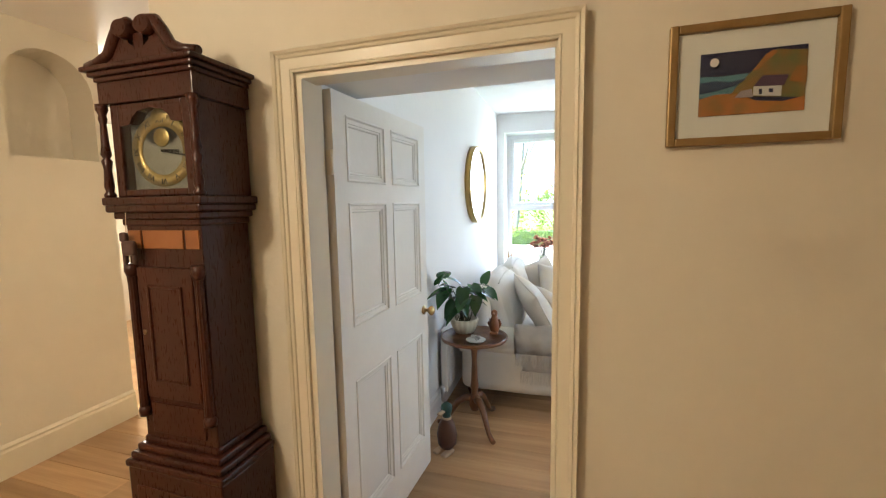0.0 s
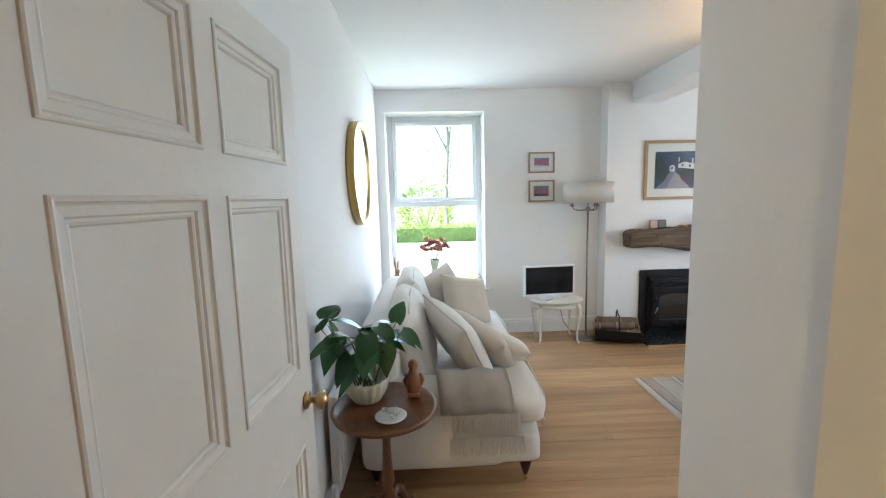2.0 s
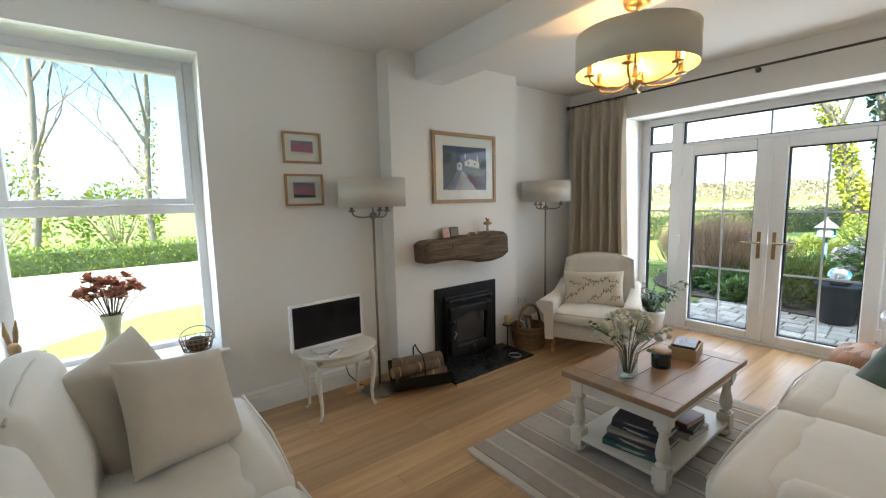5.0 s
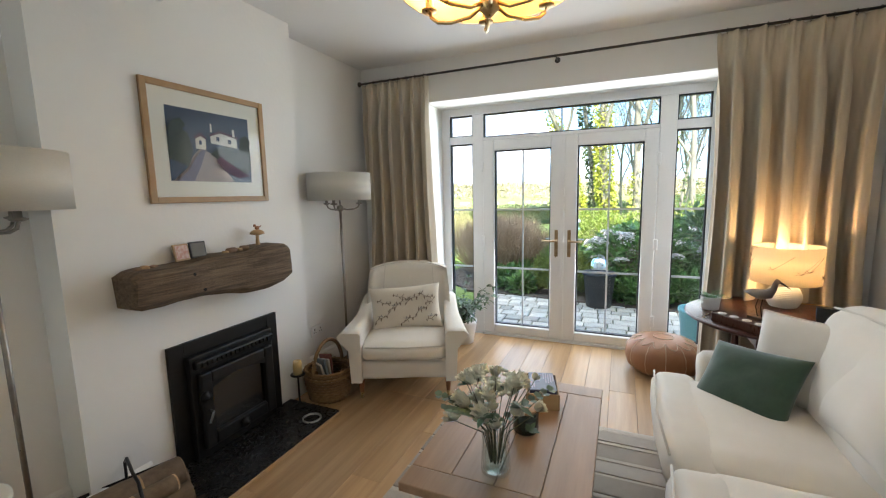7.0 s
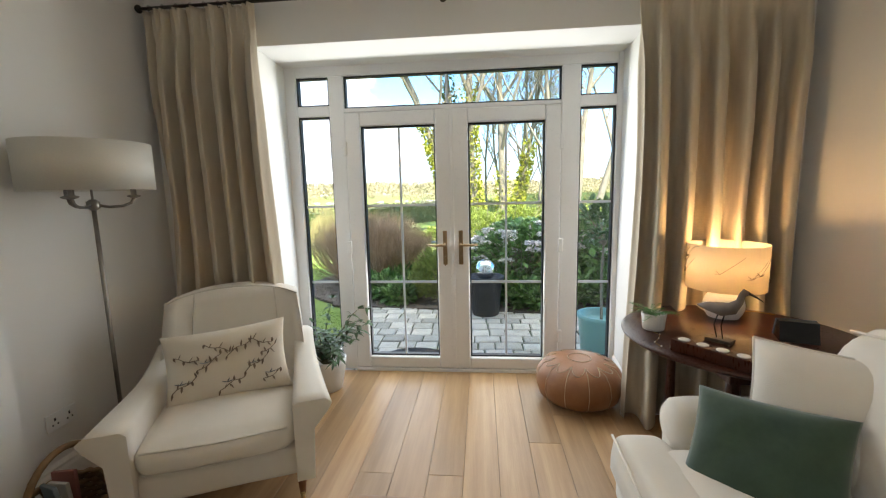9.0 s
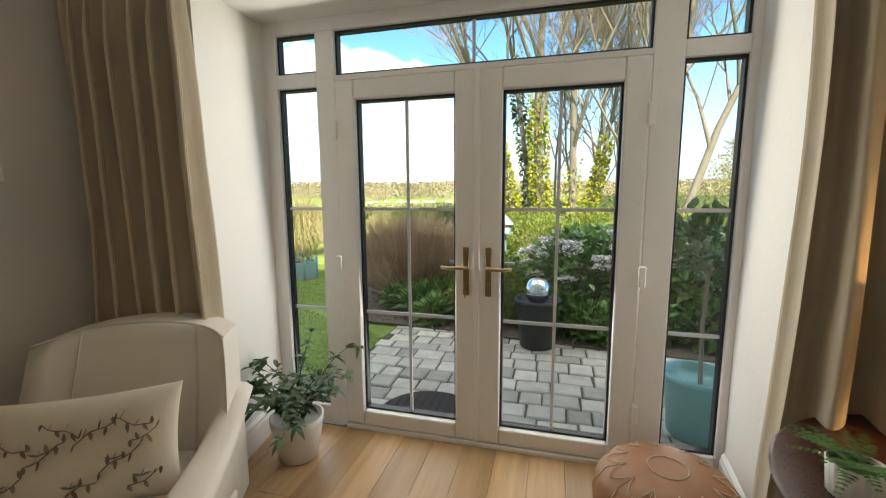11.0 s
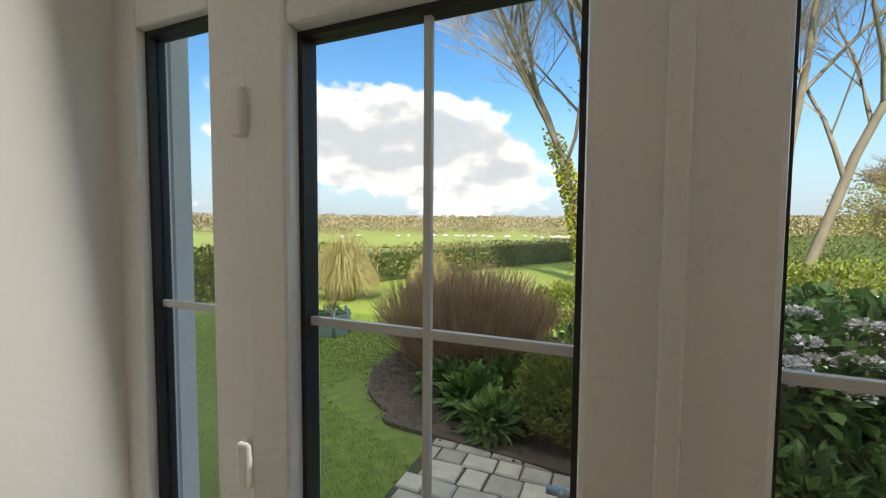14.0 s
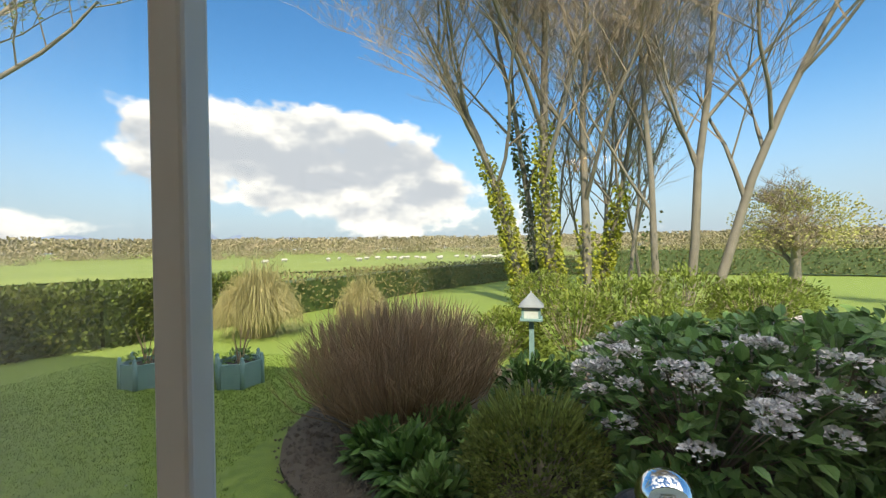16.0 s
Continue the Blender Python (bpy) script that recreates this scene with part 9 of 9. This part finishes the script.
t = thing("garden_urn", "tall black planter with a mirror ball on top", "planter", (6.45, 3.55, GZ + 0.02))
b = B(); lathe(b, [(0.155, 0), (0.165, 0.01), (0.205, 0.44), (0.225, 0.45), (0.225, 0.485), (0.20, 0.485), (0.19, 0.42), (0.01, 0.41)], 36); part("pot", b, mat("black_resin", (0.02, 0.022, 0.026), (0.03, 0.032, 0.036), 0.45), t)
b = B(); lathe(b, [(0.13 * math.sin(math.pi * i / 16) + 0.0005, 0.56 - 0.13 * math.cos(math.pi * i / 16)) for i in range(17)], 36); part("mirror_ball", b, mat("polished_steel", (0.85, 0.85, 0.86), (0.83, 0.83, 0.84), 0.03, 1.0, rvar=0.01), t, "polished steel ball", True)

t = thing("aqua_planter", "aqua glazed pot with a small clipped standard tree", "planter", (5.15, 2.52, GZ + 0.02))
b = B(); lathe(b, [(0.15, 0), (0.17, 0.01), (0.205, 0.36), (0.215, 0.37), (0.215, 0.40), (0.185, 0.40), (0.18, 0.34), (0.01, 0.335)], 36); part("pot", b, M_AQUA, t, "aqua glazed pot")
h = Heap(); h.tube([Vector((0, 0, 0.32)), Vector((0.01, 0.01, 0.7)), Vector((0, 0, 1.08))], [0.014, 0.012, 0.010], 6); rr = random.Random(5)
for k in range(26):
    d = rdir(rr, 0.2)
    h.tube([Vector((0, 0, 1.02)), Vector((0, 0, 1.15)) + d * 0.22], [0.005, 0.002], 3)
h.put("trunk", M_TWIG, t, "", False, False)
h = Heap(); foliage(h, rr, (0, 0, 1.2), (0.27, 0.27, 0.22), 300, 0.09, 0.055, 0.3, 1, 0.3, 3.0, True); h.put("leaves", mat("bay_leaf", (0.12, 0.20, 0.06), (0.08, 0.15, 0.04), 0.45, island=0.35), t)

t = thing("doormat", "half-round black rubber doormat outside the doors", "doormat", (4.92, 4.22, GZ + 0.02))
b = B()
prism(b, [(0.36 * math.sin(math.pi * i / 16), 0.36 * math.cos(math.pi * i / 16)) for i in range(17)][::-1], 0, 0.008)
for k in range(12):
    y = -0.33 + 0.06 * k
    w = math.sqrt(max(0, 0.34 ** 2 - y * y))
    rbox(b, 0.01, max(0.03, w), y - 0.014, y + 0.014, 0.008, 0.016, 0.003, 1)
part("mat", b, mat("black_rubber", (0.03, 0.025, 0.022), (0.045, 0.04, 0.035), 0.8), t)

t = thing("garden_chair", "white garden chair far on the lawn", "chair", (13.6, -5.6, GZF + 0.02))
b = B()
rbox(b, -0.25, 0.25, -0.25, 0.25, 0.40, 0.44, 0.01), rbox(b, -0.25, 0.25, 0.22, 0.26, 0.44, 0.88, 0.01)
part("seat", b, M_WHITEPLASTIC, t)
for sx in (-1, 1):
    for sy in (-1, 1):
        b = B(); rbox(b, sx * 0.22 - 0.02, sx * 0.22 + 0.02, sy * 0.22 - 0.02, sy * 0.22 + 0.02, 0, 0.41, 0.005); part("leg", b, M_WHITEPLASTIC, t)

# crumbs of soil along the edge of the bed
h = Heap()
r = random.Random(44)
for k in range(2600):
    ex, ey = SOIL_EDGE[r.randrange(len(SOIL_EDGE))]
    u = r.uniform(-0.015, 0.30)
    p = Vector((ex + (8.3 - ex) * u + r.uniform(-0.06, 0.06), ey + (3.5 - ey) * u + r.uniform(-0.06, 0.06), GZ + 0.036))
    s = r.uniform(0.008, 0.032) * (1.0 if u > 0.02 else 0.6)
    b0 = len(h.v)
    h.v += [p + Vector(v) * s * r.uniform(0.7, 1.2) for v in ((1, 0, 0), (0, 1, 0), (-1, 0, 0), (0, -1, 0), (0.1, 0.1, 0.7), (0, 0, -0.6))]
    h.f += [(b0 + i, b0 + (i + 1) % 4, b0 + 4) for i in range(4)] + [(b0 + (i + 1) % 4, b0 + i, b0 + 5) for i in range(4)]
tagged(h.put("soil_crumbs", M_EARTH, None, "loose dark crumbs of garden soil"), category="soil")
# lawn blades nearest the doors, daisies
h = Heap()
r = random.Random(77)
for k in range(46000):
    x, y = XO + 0.1 + 5.6 * r.random() ** 1.15, 5.0 + 6.0 * r.random() ** 1.1
    if 6.3 < x and y < 6.5 and (x - 6.3) > (y - 5.0) * 0.5:
        continue
    q = Vector((x, y, GZ - 0.015 - 0.16 * max(0, min(1, (math.hypot(x - 5, y - 4) - 6) / 14))))
    for j in range(4):
        p = q + Vector((r.uniform(-0.02, 0.02), r.uniform(-0.02, 0.02), 0))
        d = Vector((r.uniform(-0.8, 0.8), r.uniform(-0.8, 0.8), 1)).normalized()
        s = Vector((r.uniform(-1, 1), r.uniform(-1, 1), 0)).normalized() * 0.0045
        b0 = len(h.v)
        ln = r.uniform(0.018, 0.042)
        h.v += [p - s, p + s, p + d * ln]
        h.f.append((b0, b0 + 1, b0 + 2))
tagged(h.put("lawn_grass", M_GRASSBLADE, None, "short mown lawn grass beside the patio"), category="grass")
h = Heap()
for k in range(60):
    x, y = r.uniform(5.3, 9.5), r.uniform(5.4, 12)
    if x > 6.4 and y < 6.6:
        continue
    p = Vector((x, y, GZ + 0.012 - 0.16 * max(0, min(1, (math.hypot(x - 5, y - 4) - 6) / 14))))
    for j in range(6):
        h.leaf(p, Vector((math.cos(j * 1.05), math.sin(j * 1.05), 0.25)).normalized(), 0.012, 0.007, r)
tagged(h.put("daisies", M_WHITEGLAZE, None, "tiny white daisies in the lawn"), category="flower")

# ---------------------------------------------------------------- the distance
def gz(x, y):
    d = math.hypot(x - 5, y - 4)
    return GZ - 0.16 * max(0, min(1, (d - 6) / 14)) - 1.6 * max(0, min(1, (d - 22) / 120))


b = B()
ring = []
for i in range(41):
    a = radians(-75 + 150 * i / 40)
    row = []
    for q in (36, 60, 100, 180, 330, 700):
        x, y = 5 + q * math.cos(a), 4 + q * math.sin(a)
        row.append(b.verts.new((x, y, gz(x, y) + 0.10 + 0.0006 * q)))
    ring.append(row)
for a, c in zip(ring, ring[1:]):
    for k in range(5):
        b.faces.new((a[k], a[k + 1], c[k + 1], c[k])).smooth = True
setting("ground_meadow", b, M_MEADOW, "wide sunlit meadow beyond the hedge")
h = Heap()
r = random.Random(91)
for q, n, s in ((105, 300, 1.7), (150, 480, 3.2), (210, 600, 5.6), (300, 700, 8.2), (420, 700, 11.0)):
    for k in range(n):
        a = radians(r.uniform(-70, 78))
        qq = q * r.uniform(0.93, 1.1)
        if q == 105 and noise.noise((a * 5, 0, 0)) < 0.05:
            continue
        c = Vector((5 + qq * math.cos(a), 4 + qq * math.sin(a), 0))
        c.z = gz(c.x, c.y)
        sc = s * r.uniform(0.45, 1.0)
        for j in range(80):
            d = rdir(r, 0.1)
            h.leaf(c + Vector((d.x * sc * 0.9, d.y * sc * 0.9, sc * 0.7 + d.z * sc * 0.7)), rdir(r, 0.6), sc * 0.22, sc * 0.13, r)
tagged(h.put("far_woods", M_FARWOOD, None, "brown winter woods beyond the meadow"), category="woods")
h = Heap()
for k in range(30):
    a = radians(r.uniform(4, 22)) if k % 4 else radians(r.uniform(22, 38))
    q = r.uniform(66, 96)
    c = Vector((5 + q * math.cos(a), 4 + q * math.sin(a), 0))
    c.z = gz(c.x, c.y) + 0.62
    d = Vector((r.uniform(-1, 1), r.uniform(-1, 1), 0)).normalized()
    h.tube([c - d * 0.5, c - d * 0.4, c, c + d * 0.4, c + d * 0.5 + Vector((0, 0, 0.02)), c + d * 0.72 + Vector((0, 0, 0.1))], [0.05, 0.27, 0.32, 0.28, 0.12, 0.08], 6)
    for sg in (-0.3, 0.3):
        h.tube([c + d * sg, c + d * sg - Vector((0, 0, 0.6))], [0.06, 0.05], 4)
tagged(h.put("far_white_dots", plain("pale_wool", (0.5, 0.47, 0.40)), None, "scattered pale grazing shapes far on the meadow"), category="flock")
# far hills; their haze is only the blue of their material
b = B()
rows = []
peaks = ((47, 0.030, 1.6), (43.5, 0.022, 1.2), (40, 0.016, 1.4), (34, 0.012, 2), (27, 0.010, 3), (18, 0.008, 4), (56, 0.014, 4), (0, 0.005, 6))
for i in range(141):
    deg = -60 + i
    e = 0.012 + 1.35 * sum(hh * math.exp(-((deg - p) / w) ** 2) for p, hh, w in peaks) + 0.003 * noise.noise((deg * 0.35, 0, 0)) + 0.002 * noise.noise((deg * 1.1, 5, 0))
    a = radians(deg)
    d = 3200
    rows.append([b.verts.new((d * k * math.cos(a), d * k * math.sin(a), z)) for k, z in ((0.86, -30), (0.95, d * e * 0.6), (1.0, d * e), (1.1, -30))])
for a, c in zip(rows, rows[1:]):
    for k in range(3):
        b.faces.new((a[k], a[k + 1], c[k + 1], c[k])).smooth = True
setting("backdrop_hills", b, M_HILL, "hills on the horizon, distance haze put into their blue colour")

# ---------------------------------------------------------------- small wall fittings
t = thing("wall_socket", "white double power socket above the skirting", "socket", (BX1 + 0.30, YN - 0.002, 0.36))
b = B(); rbox(b, -0.073, 0.073, -0.010, 0.0, -0.043, 0.043, 0.003); part("plate", b, M_WHITEPLASTIC, t)
b = B()
for x in (-0.035, 0.035):
    box(b, x - 0.004, x + 0.004, -0.0112, -0.0098, 0.004, 0.018)
    box(b, x - 0.015, x - 0.009, -0.0112, -0.0098, -0.018, -0.010), box(b, x + 0.009, x + 0.015, -0.0112, -0.0098, -0.018, -0.010)
part("holes", b, M_SCREEN, t)

# ---------------------------------------------------------------- floorboards, setts
floor_ob = bpy.data.objects["floor"]
shared = {}


def slab_mesh(name, lx, ly, lz, ch, material):
    """A thin block with a chamfered top, its corner at the origin, top at z = 0."""
    key = (name, round(lx, 3), round(ly, 3))
    if key not in shared:
        v = [(x, y, -lz) for x, y in ((0, 0), (lx, 0), (lx, ly), (0, ly))] + [(x, y, -ch) for x, y in ((0, 0), (lx, 0), (lx, ly), (0, ly))] + [(x, y, 0) for x, y in ((ch, ch), (lx - ch, ch), (lx - ch, ly - ch), (ch, ly - ch))]
        f = [(8, 9, 10, 11)] + [(i, (i + 1) % 4, 4 + (i + 1) % 4, 4 + i) for i in range(4)] + [(4 + i, 4 + (i + 1) % 4, 8 + (i + 1) % 4, 8 + i) for i in range(4)]
        me = bpy.data.meshes.new(name)
        me.from_pydata(v, [], f)
        me.materials.append(material)
        shared[key] = me
    return shared[key]


def boards(x0, x1, y0, y1, seed):
    r = random.Random(seed)
    w = 0.178
    y = y0
    while y < y1 - 0.01:
        x = x1
        ww = min(w, y1 - y)
        while x > x0 + 0.01:
            ln = min(r.choice((0.6, 0.9, 1.2, 1.5, 1.9)), x - x0)
            if x - ln - x0 < 0.3:
                ln = x - x0
            me = slab_mesh("plank", ln - 0.0015, ww - 0.0015, 0.011, 0.0012, M_OAK)
            ob = new("plank", me)
            ob.parent = floor_ob
            ob.location = (x - ln, y, 0)
            x -= ln
        y += w


boards(-1.32, 4.515, 1.38, 5.65, 1)
boards(-3.25, 3.2, -2.2, 1.38, 2)
boards(-6.0, -1.62, 1.38, 6.0, 3)

r = random.Random(12)
x = XO + 0.03
while x < 6.75:
    w = r.choice((0.17, 0.19, 0.21))
    y = -0.4 - r.uniform(0, 0.2)
    while y < 5.05:
        ln = min(r.choice((0.17, 0.20, 0.23, 0.27)), 5.14 - y)
        me = slab_mesh("sett", w - 0.014, ln - 0.014, 0.06, 0.010, M_SETT)
        ob = new("sett", me)
        ob.parent = pav
        ob.matrix_basis = pose(x, y, GZ + 0.022 + r.uniform(-0.005, 0.005), r.uniform(-1.2, 1.2), r.uniform(-1.2, 1.2), r.uniform(-1.5, 1.5))
        y += ln
    x += w
